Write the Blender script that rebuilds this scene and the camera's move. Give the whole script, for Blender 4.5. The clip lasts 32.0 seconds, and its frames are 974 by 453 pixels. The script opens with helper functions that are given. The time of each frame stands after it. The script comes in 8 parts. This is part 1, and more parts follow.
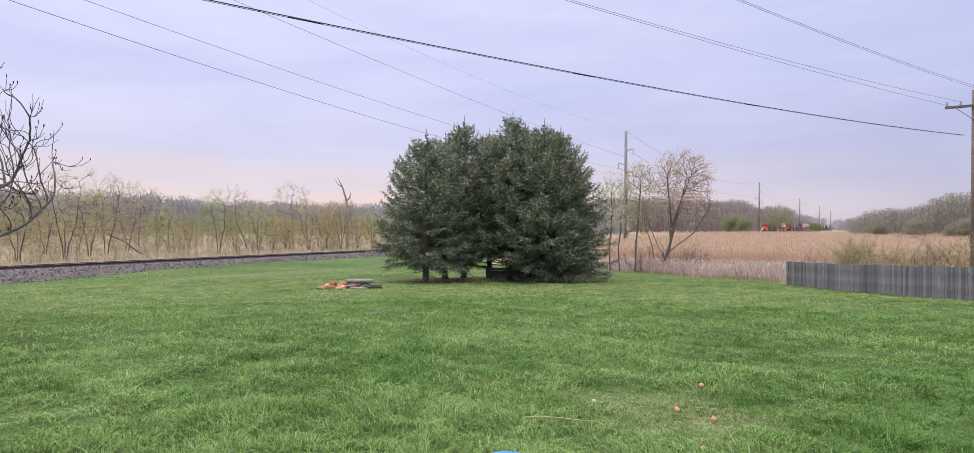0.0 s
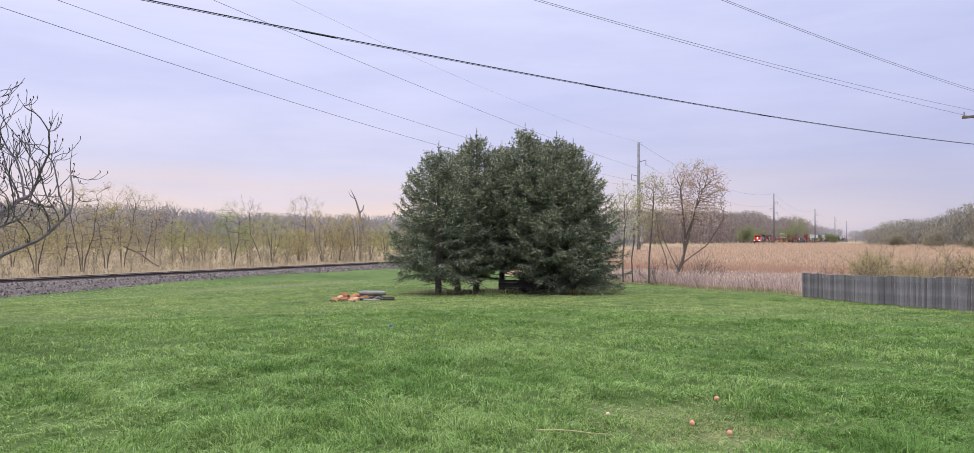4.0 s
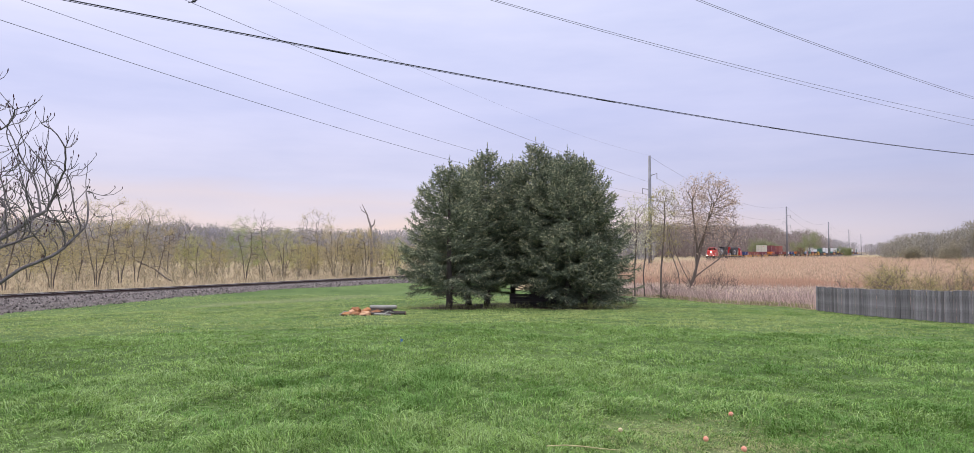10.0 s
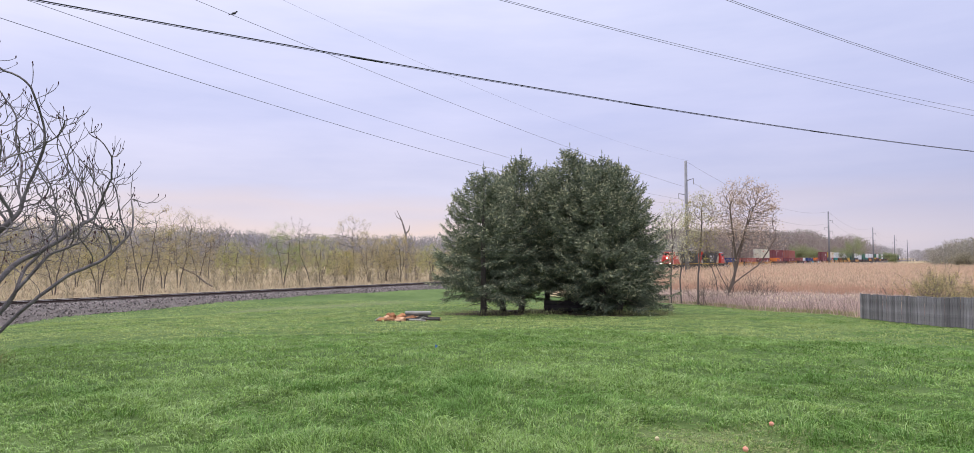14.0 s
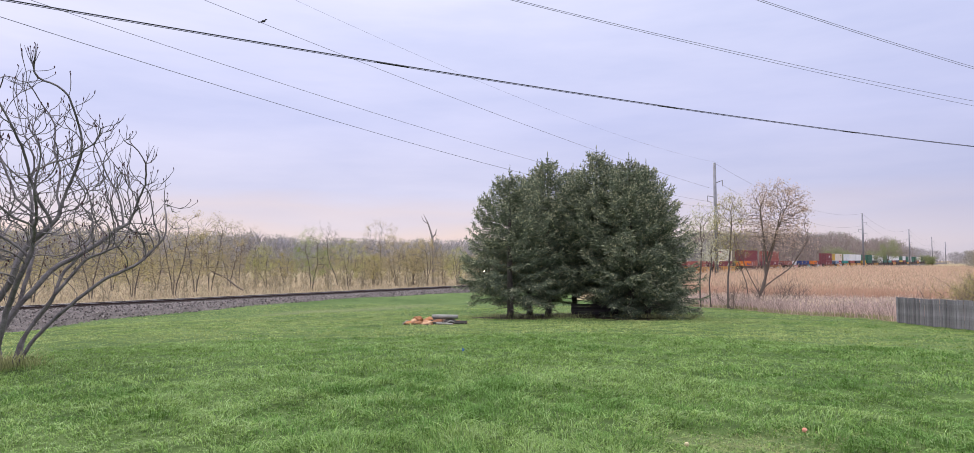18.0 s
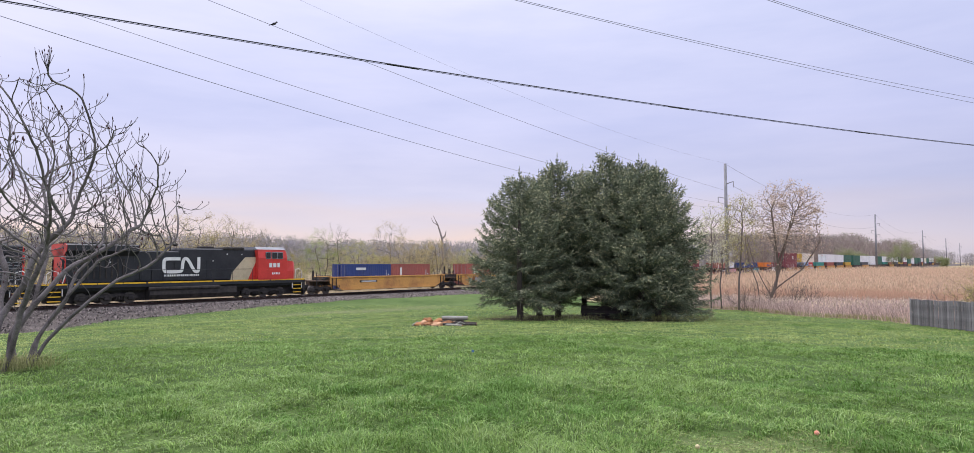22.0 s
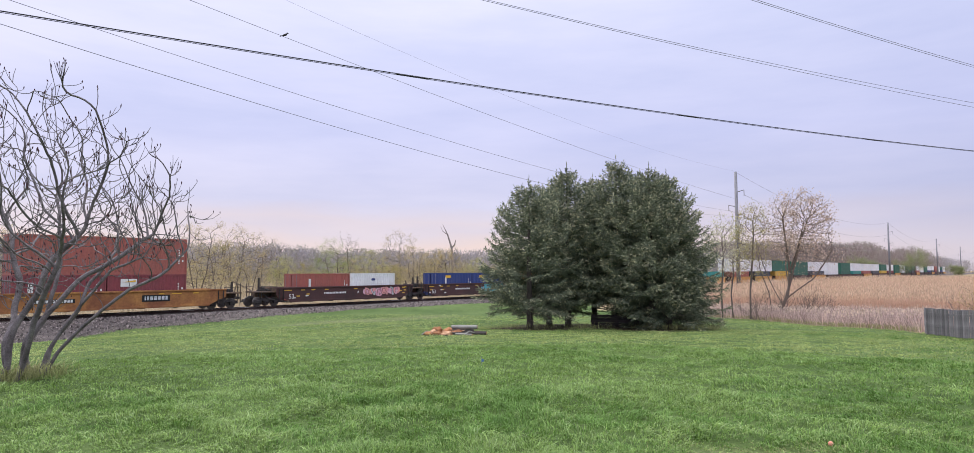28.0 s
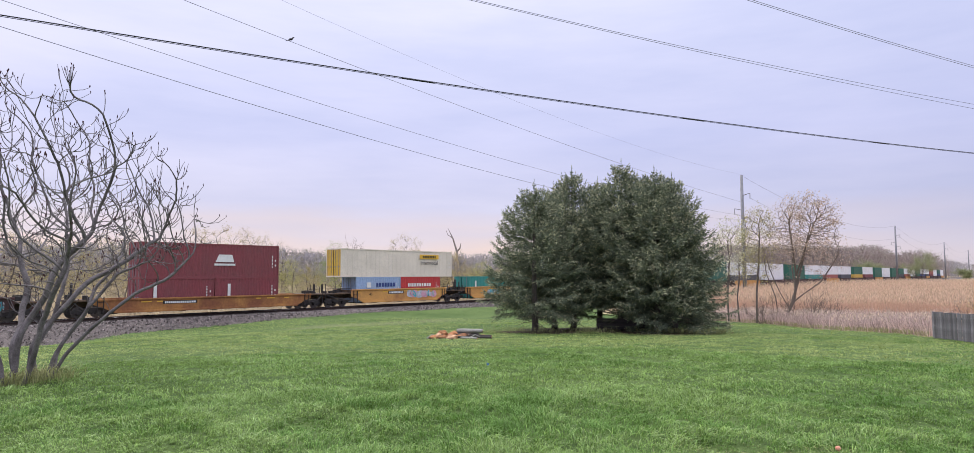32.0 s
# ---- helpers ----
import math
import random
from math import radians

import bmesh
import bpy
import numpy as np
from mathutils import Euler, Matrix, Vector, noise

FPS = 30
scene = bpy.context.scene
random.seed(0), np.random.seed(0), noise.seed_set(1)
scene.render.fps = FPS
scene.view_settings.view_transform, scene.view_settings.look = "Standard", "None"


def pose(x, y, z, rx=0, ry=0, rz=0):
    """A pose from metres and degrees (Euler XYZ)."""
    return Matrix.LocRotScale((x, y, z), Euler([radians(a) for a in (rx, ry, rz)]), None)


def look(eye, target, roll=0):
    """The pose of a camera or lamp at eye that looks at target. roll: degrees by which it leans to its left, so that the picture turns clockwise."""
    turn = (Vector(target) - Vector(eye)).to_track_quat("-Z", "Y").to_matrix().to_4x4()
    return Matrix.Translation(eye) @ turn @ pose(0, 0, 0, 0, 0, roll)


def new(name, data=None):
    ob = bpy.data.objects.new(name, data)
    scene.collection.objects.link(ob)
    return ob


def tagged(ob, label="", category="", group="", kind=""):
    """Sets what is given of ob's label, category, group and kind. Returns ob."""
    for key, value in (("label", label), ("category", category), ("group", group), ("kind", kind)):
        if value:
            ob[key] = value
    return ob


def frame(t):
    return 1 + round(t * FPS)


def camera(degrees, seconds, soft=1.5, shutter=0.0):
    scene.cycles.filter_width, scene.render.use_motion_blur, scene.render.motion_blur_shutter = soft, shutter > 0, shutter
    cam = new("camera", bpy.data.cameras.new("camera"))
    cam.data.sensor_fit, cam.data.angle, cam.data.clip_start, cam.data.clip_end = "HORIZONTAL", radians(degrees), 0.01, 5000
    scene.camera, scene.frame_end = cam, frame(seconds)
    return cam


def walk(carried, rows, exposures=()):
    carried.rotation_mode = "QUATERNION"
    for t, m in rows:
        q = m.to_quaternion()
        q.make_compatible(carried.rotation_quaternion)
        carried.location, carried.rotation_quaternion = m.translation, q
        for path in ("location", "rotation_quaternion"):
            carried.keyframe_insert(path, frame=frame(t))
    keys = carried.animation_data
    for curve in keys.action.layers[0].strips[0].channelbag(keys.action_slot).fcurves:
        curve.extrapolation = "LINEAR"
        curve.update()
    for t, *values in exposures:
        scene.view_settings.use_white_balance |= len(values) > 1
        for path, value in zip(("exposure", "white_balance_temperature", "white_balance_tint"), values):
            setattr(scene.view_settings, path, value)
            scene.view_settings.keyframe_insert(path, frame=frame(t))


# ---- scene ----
EYE = Vector((0, 0, 1.6))
PATH = [  # seconds, turn to the right, tilt up, lean to the left (degrees)
    (0, 0.00, -0.06, 0.19), (0.5, -0.15, 0.08, 0.18), (1, -0.31, 0.22, 0.17), (1.5, -0.46, 0.36, 0.15),
    (2, -0.62, 0.49, 0.14), (2.5, -0.76, 0.62, 0.13), (3, -0.89, 0.75, 0.11), (3.5, -0.99, 0.87, 0.09),
    (5.5, -1.35, 1.17, 0.02), (6, -1.43, 1.30, -0.02), (6.5, -1.53, 1.43, -0.03), (7, -1.62, 1.55, -0.03),
    (7.5, -1.72, 1.66, -0.02), (8, -1.82, 1.73, -0.03), (8.5, -1.88, 1.80, -0.04), (9, -1.92, 1.89, -0.03),
    (9.5, -1.96, 2.03, -0.03), (10, -2.02, 2.17, -0.04), (10.5, -2.11, 2.28, -0.04), (11, -2.26, 2.37, -0.04),
    (11.5, -2.49, 2.46, -0.02), (12, -2.87, 2.55, -0.01), (12.5, -3.36, 2.61, -0.01), (13, -3.90, 2.64, -0.03),
    (13.5, -4.44, 2.67, -0.04), (14, -4.96, 2.70, -0.05), (14.5, -5.46, 2.73, -0.10), (16.5, -6.97, 2.93, -0.15),
    (17, -7.06, 2.95, -0.16), (17.5, -7.14, 2.99, -0.17), (18, -7.24, 3.01, -0.17), (18.5, -7.36, 3.02, -0.17),
    (19, -7.49, 3.04, -0.17), (19.5, -7.62, 3.07, -0.17), (20, -7.75, 3.08, -0.18), (20.5, -7.86, 3.09, -0.18),
    (21, -7.93, 3.10, -0.16), (21.5, -8.00, 3.11, -0.13), (22, -8.07, 3.13, -0.15), (22.5, -8.14, 3.18, -0.18),
    (23, -8.22, 3.25, -0.18), (23.5, -8.31, 3.32, -0.17), (24, -8.41, 3.40, -0.16), (24.5, -8.51, 3.47, -0.17),
    (25, -8.61, 3.53, -0.19), (25.5, -8.70, 3.59, -0.22), (27.5, -8.84, 3.86, -0.23), (28, -8.89, 3.91, -0.22),
    (28.5, -8.95, 3.97, -0.21), (29, -9.00, 4.04, -0.22), (29.5, -9.06, 4.10, -0.24), (30, -9.13, 4.16, -0.24),
    (30.5, -9.18, 4.20, -0.22), (31, -9.23, 4.21, -0.22), (31.5, -9.27, 4.22, -0.23), (32, -9.34, 4.22, -0.22),
]


def aim(turn, tilt, lean):
    a, b = radians(turn), radians(tilt)
    return look(EYE, EYE + Vector((math.sin(a) * math.cos(b), math.cos(a) * math.cos(b), math.sin(b))), lean)


cam = camera(72.5, 32.0, 0.7)
walk(cam, [(t, aim(a, b, c)) for t, a, b, c in PATH], [(0.0, 0.0), (32.0, 0.0)])


# ---- sky and sun: an overcast evening, paler near the horizon, brighter overhead ----
SUN_ELEVATION, SUN_TURN = radians(14), radians(-62)
world = bpy.data.worlds.new("overcast_sky")
scene.world = world
world.use_nodes = True
wn, wl = world.node_tree.nodes, world.node_tree.links
wn.clear()


def wnode(kind, **values):
    n = wn.new(kind)
    for key, value in values.items():
        if key in n.inputs:
            n.inputs[key].default_value = value
    return n


def wramp(stops):
    n = wn.new("ShaderNodeValToRGB")
    e = n.color_ramp.elements
    while len(e) < len(stops):
        e.new(0.5)
    for el, (p, c) in zip(e, stops):
        el.position, el.color = p, (*c, 1)
    return n


w_out = wn.new("ShaderNodeOutputWorld")
w_bg = wn.new("ShaderNodeBackground")
w_tex = wn.new("ShaderNodeTexCoord")
w_sep = wn.new("ShaderNodeSeparateXYZ")
wl.new(w_tex.outputs["Generated"], w_sep.inputs[0])
w_sky = wn.new("ShaderNodeTexSky")
w_sky.sky_type = "NISHITA"
w_sky.sun_disc = False
w_sky.sun_elevation, w_sky.sun_rotation = SUN_ELEVATION, SUN_TURN
# cloud deck by height: horizon haze, lavender grey, then the bright zenith of an overcast sky
deck = wramp([(0.0, (0.66, 0.62, 0.72)), (0.06, (0.66, 0.65, 0.83)), (0.20, (0.66, 0.68, 0.95)), (0.42, (0.82, 0.84, 1.08)),
              (1.0, (3.6, 3.55, 3.7))])
wl.new(w_sep.outputs["Z"], deck.inputs[0])
# soft streaks of cloud, long and flat
w_map = wn.new("ShaderNodeMapping")
w_map.inputs["Scale"].default_value = (1.6, 1.6, 9.0)
wl.new(w_tex.outputs["Generated"], w_map.inputs[0])
w_noise = wnode("ShaderNodeTexNoise", Scale=1.7, Detail=5.0, Roughness=0.55)
wl.new(w_map.outputs[0], w_noise.inputs["Vector"])
streak = wramp([(0.3, (0.90, 0.92, 0.96)), (0.7, (1.10, 1.08, 1.05))])
wl.new(w_noise.outputs["Fac"], streak.inputs[0])
w_mul = wn.new("ShaderNodeMix")
w_mul.data_type, w_mul.blend_type = "RGBA", "MULTIPLY"
w_mul.inputs[0].default_value = 1.0
wl.new(deck.outputs[0], w_mul.inputs[6])
wl.new(streak.outputs[0], w_mul.inputs[7])
# the pink glow low over the west, where the sun stands behind the clouds
w_dot = wn.new("ShaderNodeVectorMath")
w_dot.operation = "DOT_PRODUCT"
w_dot.inputs[1].default_value = (math.sin(radians(-22)), math.cos(radians(-22)), 0.0)
wl.new(w_tex.outputs["Generated"], w_dot.inputs[0])
side = wramp([(0.45, (0, 0, 0)), (0.98, (1, 1, 1))])
wl.new(w_dot.outputs["Value"], side.inputs[0])
w_wob = wn.new("ShaderNodeMath")
w_wob.operation = "MULTIPLY_ADD"
w_wob.inputs[1].default_value = 0.08
wl.new(w_noise.outputs["Fac"], w_wob.inputs[0])
wl.new(w_sep.outputs["Z"], w_wob.inputs[2])
band = wramp([(0.03, (0.5, 0.5, 0.5)), (0.076, (0.95, 0.95, 0.95)), (0.092, (0.62, 0.62, 0.62)), (0.103, (0.36, 0.36, 0.36)), (0.117, (0.46, 0.46, 0.46)), (0.145, (0.0, 0.0, 0.0))])
wl.new(w_wob.outputs[0], band.inputs[0])
w_fac = wn.new("ShaderNodeMath")
w_fac.operation = "MULTIPLY"
wl.new(side.outputs[0], w_fac.inputs[0])
wl.new(band.outputs[0], w_fac.inputs[1])
w_pink = wn.new("ShaderNodeMix")
w_pink.data_type = "RGBA"
wl.new(w_fac.outputs[0], w_pink.inputs[0])
# thicker, darker cloud away from the glow
w_far = wn.new("ShaderNodeVectorMath")
w_far.operation = "DOT_PRODUCT"
w_far.inputs[1].default_value = (math.sin(radians(-30)), math.cos(radians(-30)), 0.0)
wl.new(w_tex.outputs["Generated"], w_far.inputs[0])
dim = wramp([(0.0, (0.78, 0.80, 0.86)), (0.45, (0.80, 0.83, 0.89)), (0.9, (1.0, 1.0, 1.0))])
wl.new(w_far.outputs["Value"], dim.inputs[0])
w_dim = wn.new("ShaderNodeMix")
w_dim.data_type, w_dim.blend_type = "RGBA", "MULTIPLY"
w_dim.inputs[0].default_value = 1.0
wl.new(w_mul.outputs[2], w_dim.inputs[6])
wl.new(dim.outputs[0], w_dim.inputs[7])
wl.new(w_dim.outputs[2], w_pink.inputs[6])
w_pink.inputs[7].default_value = (0.88, 0.71, 0.68, 1)
# a little of the clear sky's own light behind the clouds
w_add = wn.new("ShaderNodeMix")
w_add.data_type, w_add.blend_type = "RGBA", "ADD"
w_add.inputs[0].default_value = 0.004
wl.new(w_pink.outputs[2], w_add.inputs[6])
wl.new(w_sky.outputs[0], w_add.inputs[7])
wl.new(w_add.outputs[2], w_bg.inputs["Color"])
w_bg.inputs["Strength"].default_value = 1.0
wl.new(w_bg.outputs[0], w_out.inputs[0])

sun = new("sun", bpy.data.lights.new("sun", "SUN"))
sun.data.energy, sun.data.angle, sun.data.color = 1.6, radians(25), (1.0, 0.93, 0.86)
sun.matrix_world = look((0, 0, 60), (40, -22, 0))


# ---- materials ----
def material(name, color, rough=0.8, metal=0.0, vary=0.0, scale=3.0, fine=0.0, bump=0.0, second=None, per_object=0.0, island=0.0,
             glow=None, spec=0.4, patch=None):
    """A node material: base colour, large stains towards `second`, fine grain, bump, and a change from piece to piece."""
    m = bpy.data.materials.new(name)
    m.use_nodes = True
    n, l = m.node_tree.nodes, m.node_tree.links
    p = n["Principled BSDF"]
    p.inputs["Roughness"].default_value = rough
    p.inputs["Metallic"].default_value = metal
    p.inputs["Specular IOR Level"].default_value = spec
    p.inputs["Base Color"].default_value = (*color, 1)
    if glow:
        p.inputs["Emission Color"].default_value = (*glow[0], 1)
        p.inputs["Emission Strength"].default_value = glow[1]
    tex = n.new("ShaderNodeTexCoord")
    last = None
    if vary or second:
        big = n.new("ShaderNodeTexNoise")
        big.inputs["Scale"].default_value, big.inputs["Detail"].default_value = scale, 6.0
        big.inputs["Roughness"].default_value = 0.62
        l.new(tex.outputs["Object"], big.inputs["Vector"])
        mix = n.new("ShaderNodeMix")
        mix.data_type = "RGBA"
        mix.inputs[6].default_value = (*color, 1)
        mix.inputs[7].default_value = (*(second or tuple(c * (1 - vary) for c in color)), 1)
        rmp = n.new("ShaderNodeValToRGB")
        rmp.color_ramp.elements[0].position, rmp.color_ramp.elements[1].position = patch or (0.35, 0.7)
        l.new(big.outputs["Fac"], rmp.inputs[0])
        l.new(rmp.outputs[0], mix.inputs[0])
        last = mix.outputs[2]
    if fine:
        small = n.new("ShaderNodeTexNoise")
        small.inputs["Scale"].default_value, small.inputs["Detail"].default_value = scale * 14, 4.0
        l.new(tex.outputs["Object"], small.inputs["Vector"])
        hsv = n.new("ShaderNodeHueSaturation")
        mr = n.new("ShaderNodeMapRange")
        mr.inputs["From Min"].default_value, mr.inputs["From Max"].default_value = 0.25, 0.75
        mr.inputs["To Min"].default_value, mr.inputs["To Max"].default_value = 1 - fine, 1 + fine
        l.new(small.outputs["Fac"], mr.inputs["Value"])
        l.new(mr.outputs[0], hsv.inputs["Value"])
        if last:
            l.new(last, hsv.inputs["Color"])
        else:
            hsv.inputs["Color"].default_value = (*color, 1)
        last = hsv.outputs[0]
    if per_object or island:
        hv = n.new("ShaderNodeHueSaturation")
        mr = n.new("ShaderNodeMapRange")
        amount = per_object or island
        mr.inputs["To Min"].default_value, mr.inputs["To Max"].default_value = 1 - amount, 1 + amount
        if per_object:
            info = n.new("ShaderNodeObjectInfo")
            l.new(info.outputs["Random"], mr.inputs["Value"])
        else:
            info = n.new("ShaderNodeNewGeometry")
            l.new(info.outputs["Random Per Island"], mr.inputs["Value"])
        l.new(mr.outputs[0], hv.inputs["Value"])
        if last:
            l.new(last, hv.inputs["Color"])
        else:
            hv.inputs["Color"].default_value = (*color, 1)
        last = hv.outputs[0]
    if last:
        l.new(last, p.inputs["Base Color"])
    if bump:
        bn = n.new("ShaderNodeTexNoise")
        bn.inputs["Scale"].default_value, bn.inputs["Detail"].default_value = scale * 9, 5.0
        l.new(tex.outputs["Object"], bn.inputs["Vector"])
        b = n.new("ShaderNodeBump")
        b.inputs["Strength"].default_value, b.inputs["Distance"].default_value = bump, 0.02
        l.new(bn.outputs["Fac"], b.inputs["Height"])
        l.new(b.outputs[0], p.inputs["Normal"])
    return m


# ---- mesh tools ----
class Shape:
    """Collects boxes, tubes and sheets into one mesh."""

    def __init__(self):
        self.v, self.f = [], []

    def add(self, verts, faces):
        k = len(self.v)
        self.v += [tuple(p) for p in verts]
        self.f += [tuple(i + k for i in f) for f in faces]
        return self

    def box(self, x0, x1, y0, y1, z0, z1, b=0.0):
        """A box, with its edges along x and its upright edges cut by b."""
        if b <= 0:
            v = [(x, y, z) for x in (x0, x1) for y in (y0, y1) for z in (z0, z1)]
            return self.add(v, [(0, 1, 3, 2), (4, 6, 7, 5), (0, 4, 5, 1), (2, 3, 7, 6), (0, 2, 6, 4), (1, 5, 7, 3)])
        prof = [(y0 + b, z0), (y1 - b, z0), (y1, z0 + b), (y1, z1 - b), (y1 - b, z1), (y0 + b, z1), (y0, z1 - b), (y0, z0 + b)]
        yc, zc = (y0 + y1) / 2, (z0 + z1) / 2
        ry, rz = max((y1 - y0) / 2, 1e-6), max((z1 - z0) / 2, 1e-6)
        small = [(yc + (p - yc) * (ry - b) / ry, zc + (q - zc) * (rz - b) / rz) for p, q in prof]
        rows = [(x0, small), (x0 + b, prof), (x1 - b, prof), (x1, small)]
        return self.loft([[(x, p, q) for p, q in pr] for x, pr in rows])

    def loft(self, rings, caps=True, closed=True):
        k, n = len(self.v), len(rings[0])
        for ring in rings:
            self.v += [tuple(p) for p in ring]
        for i in range(len(rings) - 1):
            for j in range(n if closed else n - 1):
                a, b = k + i * n + j, k + i * n + (j + 1) % n
                self.f.append((a, b, b + n, a + n))
        if caps:
            self.f.append(tuple(range(k + n - 1, k - 1, -1)))
            self.f.append(tuple(range(k + (len(rings) - 1) * n, k + len(rings) * n)))
        return self

    def prism(self, profile, axis, a, b):
        """A flat outline drawn out along one axis from a to b."""
        put = {"x": lambda p, q, s: (s, p, q), "y": lambda p, q, s: (p, s, q), "z": lambda p, q, s: (p, q, s)}[axis]
        return self.loft([[put(p, q, s) for p, q in profile] for s in (a, b)])

    def tube(self, points, radii, n=6, caps=True):
        pts = [Vector(p) for p in points]
        if not isinstance(radii, (list, tuple)):
            radii = [radii] * len(pts)
        rings, side = [], None
        for i, p in enumerate(pts):
            d = (pts[min(i + 1, len(pts) - 1)] - pts[max(i - 1, 0)]).normalized()
            if side is None:
                side = d.cross(Vector((0.31, 0.2, 0.93)))
                if side.length < 0.1:
                    side = d.cross(Vector((1, 0, 0)))
            side = (side - d * side.dot(d)).normalized()
            up = d.cross(side)
            rings.append([p + (side * math.cos(6.28319 * j / n) + up * math.sin(6.28319 * j / n)) * radii[i] for j in range(n)])
        return self.loft(rings, caps)

    def wheel(self, x, y0, y1, z, r, n=16, inner=0.0):
        """A disc lying along y, with a step at its rim."""
        rim = r * 0.94
        rows = [(y0, rim), (y0 + (y1 - y0) * 0.2, r), (y0 + (y1 - y0) * 0.8, r), (y1, rim)]
        return self.loft([[(x + q * math.cos(6.28319 * j / n), y, z + q * math.sin(6.28319 * j / n)) for j in range(n)] for y, q in rows])

    def mesh(self, name, smooth=False):
        me = bpy.data.meshes.new(name)
        me.from_pydata(self.v, [], self.f)
        if smooth:
            me.polygons.foreach_set("use_smooth", [True] * len(me.polygons))
        me.update()
        return me


def quick_mesh(name, verts, quads, smooth=False):
    """A mesh of equal faces (all quads or all triangles) from arrays."""
    verts, quads = np.asarray(verts, np.float32), np.asarray(quads, np.int32)
    me = bpy.data.meshes.new(name)
    k = quads.shape[1]
    me.vertices.add(len(verts))
    me.vertices.foreach_set("co", verts.ravel())
    me.loops.add(quads.size)
    me.loops.foreach_set("vertex_index", quads.ravel())
    me.polygons.add(len(quads))
    me.polygons.foreach_set("loop_start", np.arange(0, quads.size, k, dtype=np.int32))
    me.polygons.foreach_set("loop_total", np.full(len(quads), k, np.int32))
    me.polygons.foreach_set("use_smooth", np.full(len(quads), smooth, bool))
    me.update()
    me.validate()
    return me


def part(name, shape, mat, parent=None, label="", smooth=False, at=None):
    """Links a shape or a mesh as one object, under a thing or a part."""
    me = shape.mesh(name, smooth) if isinstance(shape, Shape) else shape
    if mat and not me.materials:
        me.materials.append(mat)
    ob = new(name, me)
    if parent:
        ob.parent = parent
    if at:
        ob.matrix_basis = at
    if label:
        ob["label"] = label
    return ob


def thing(name, label, category, group="", kind="", at=None):
    ob = new(name)
    ob.empty_display_size = 0.2
    if at:
        ob.matrix_basis = at
    return tagged(ob, label, category, group, kind)


def spot(turn, r, z=None):
    """A place on the ground at a bearing (degrees to the right of straight ahead) and a distance."""
    x, y = r * math.sin(radians(turn)), r * math.cos(radians(turn))
    return Vector((x, y, ground_z(x, y) if z is None else z))


# ---- the railway line: straight, then a wide curve; heading 210 degrees ----
S0, S1 = -1000, 720
_s = np.arange(S0, S1, 1.0)
_k = 0.000198 * np.clip((_s - 232.7) / 53.9, 0, 1)
_h = 3.6668 + np.cumsum(_k)
_x, _y = np.cumsum(np.sin(_h)), np.cumsum(np.cos(_h))
_x += 160.2 - _x[-S0]
_y += 383.95 - _y[-S0]
RAIL_Z = 1.6 - 3.114
SPEED = 18.967


def on_track(s, side=0.0):
    """Place and heading at s metres along the line; side: metres to the left of the way it runs."""
    h = np.interp(s, _s, _h)
    return np.interp(s, _s, _x) - side * math.cos(h), np.interp(s, _s, _y) + side * math.sin(h), h


def track_distance(x, y):
    """Metres from the line, positive on the lawn's side."""
    x, y = np.atleast_1d(np.asarray(x, float)), np.atleast_1d(np.asarray(y, float))
    out = np.empty(len(x))
    cx, cy, ch = _x[::4], _y[::4], _h[::4]
    for a in range(0, len(x), 4000):
        dx, dy = x[a:a + 4000, None] - cx, y[a:a + 4000, None] - cy
        i = np.argmin(dx * dx + dy * dy, axis=1)
        q = np.arange(len(i))
        out[a:a + 4000] = -dx[q, i] * np.cos(ch[i]) + dy[q, i] * np.sin(ch[i])
    return out


def smooth_step(a, b, x):
    q = np.clip((x - a) / (b - a), 0, 1)
    return q * q * (3 - 2 * q)


def lawn_edge(turn):
    """How far the mown grass reaches at a bearing, on the marsh's side."""
    return np.interp(turn, [0, 8, 11.4, 14.5, 18.9, 24.3, 30, 36, 60, 90], [75, 68, 61, 52, 44.5, 38, 34, 31, 28, 28])


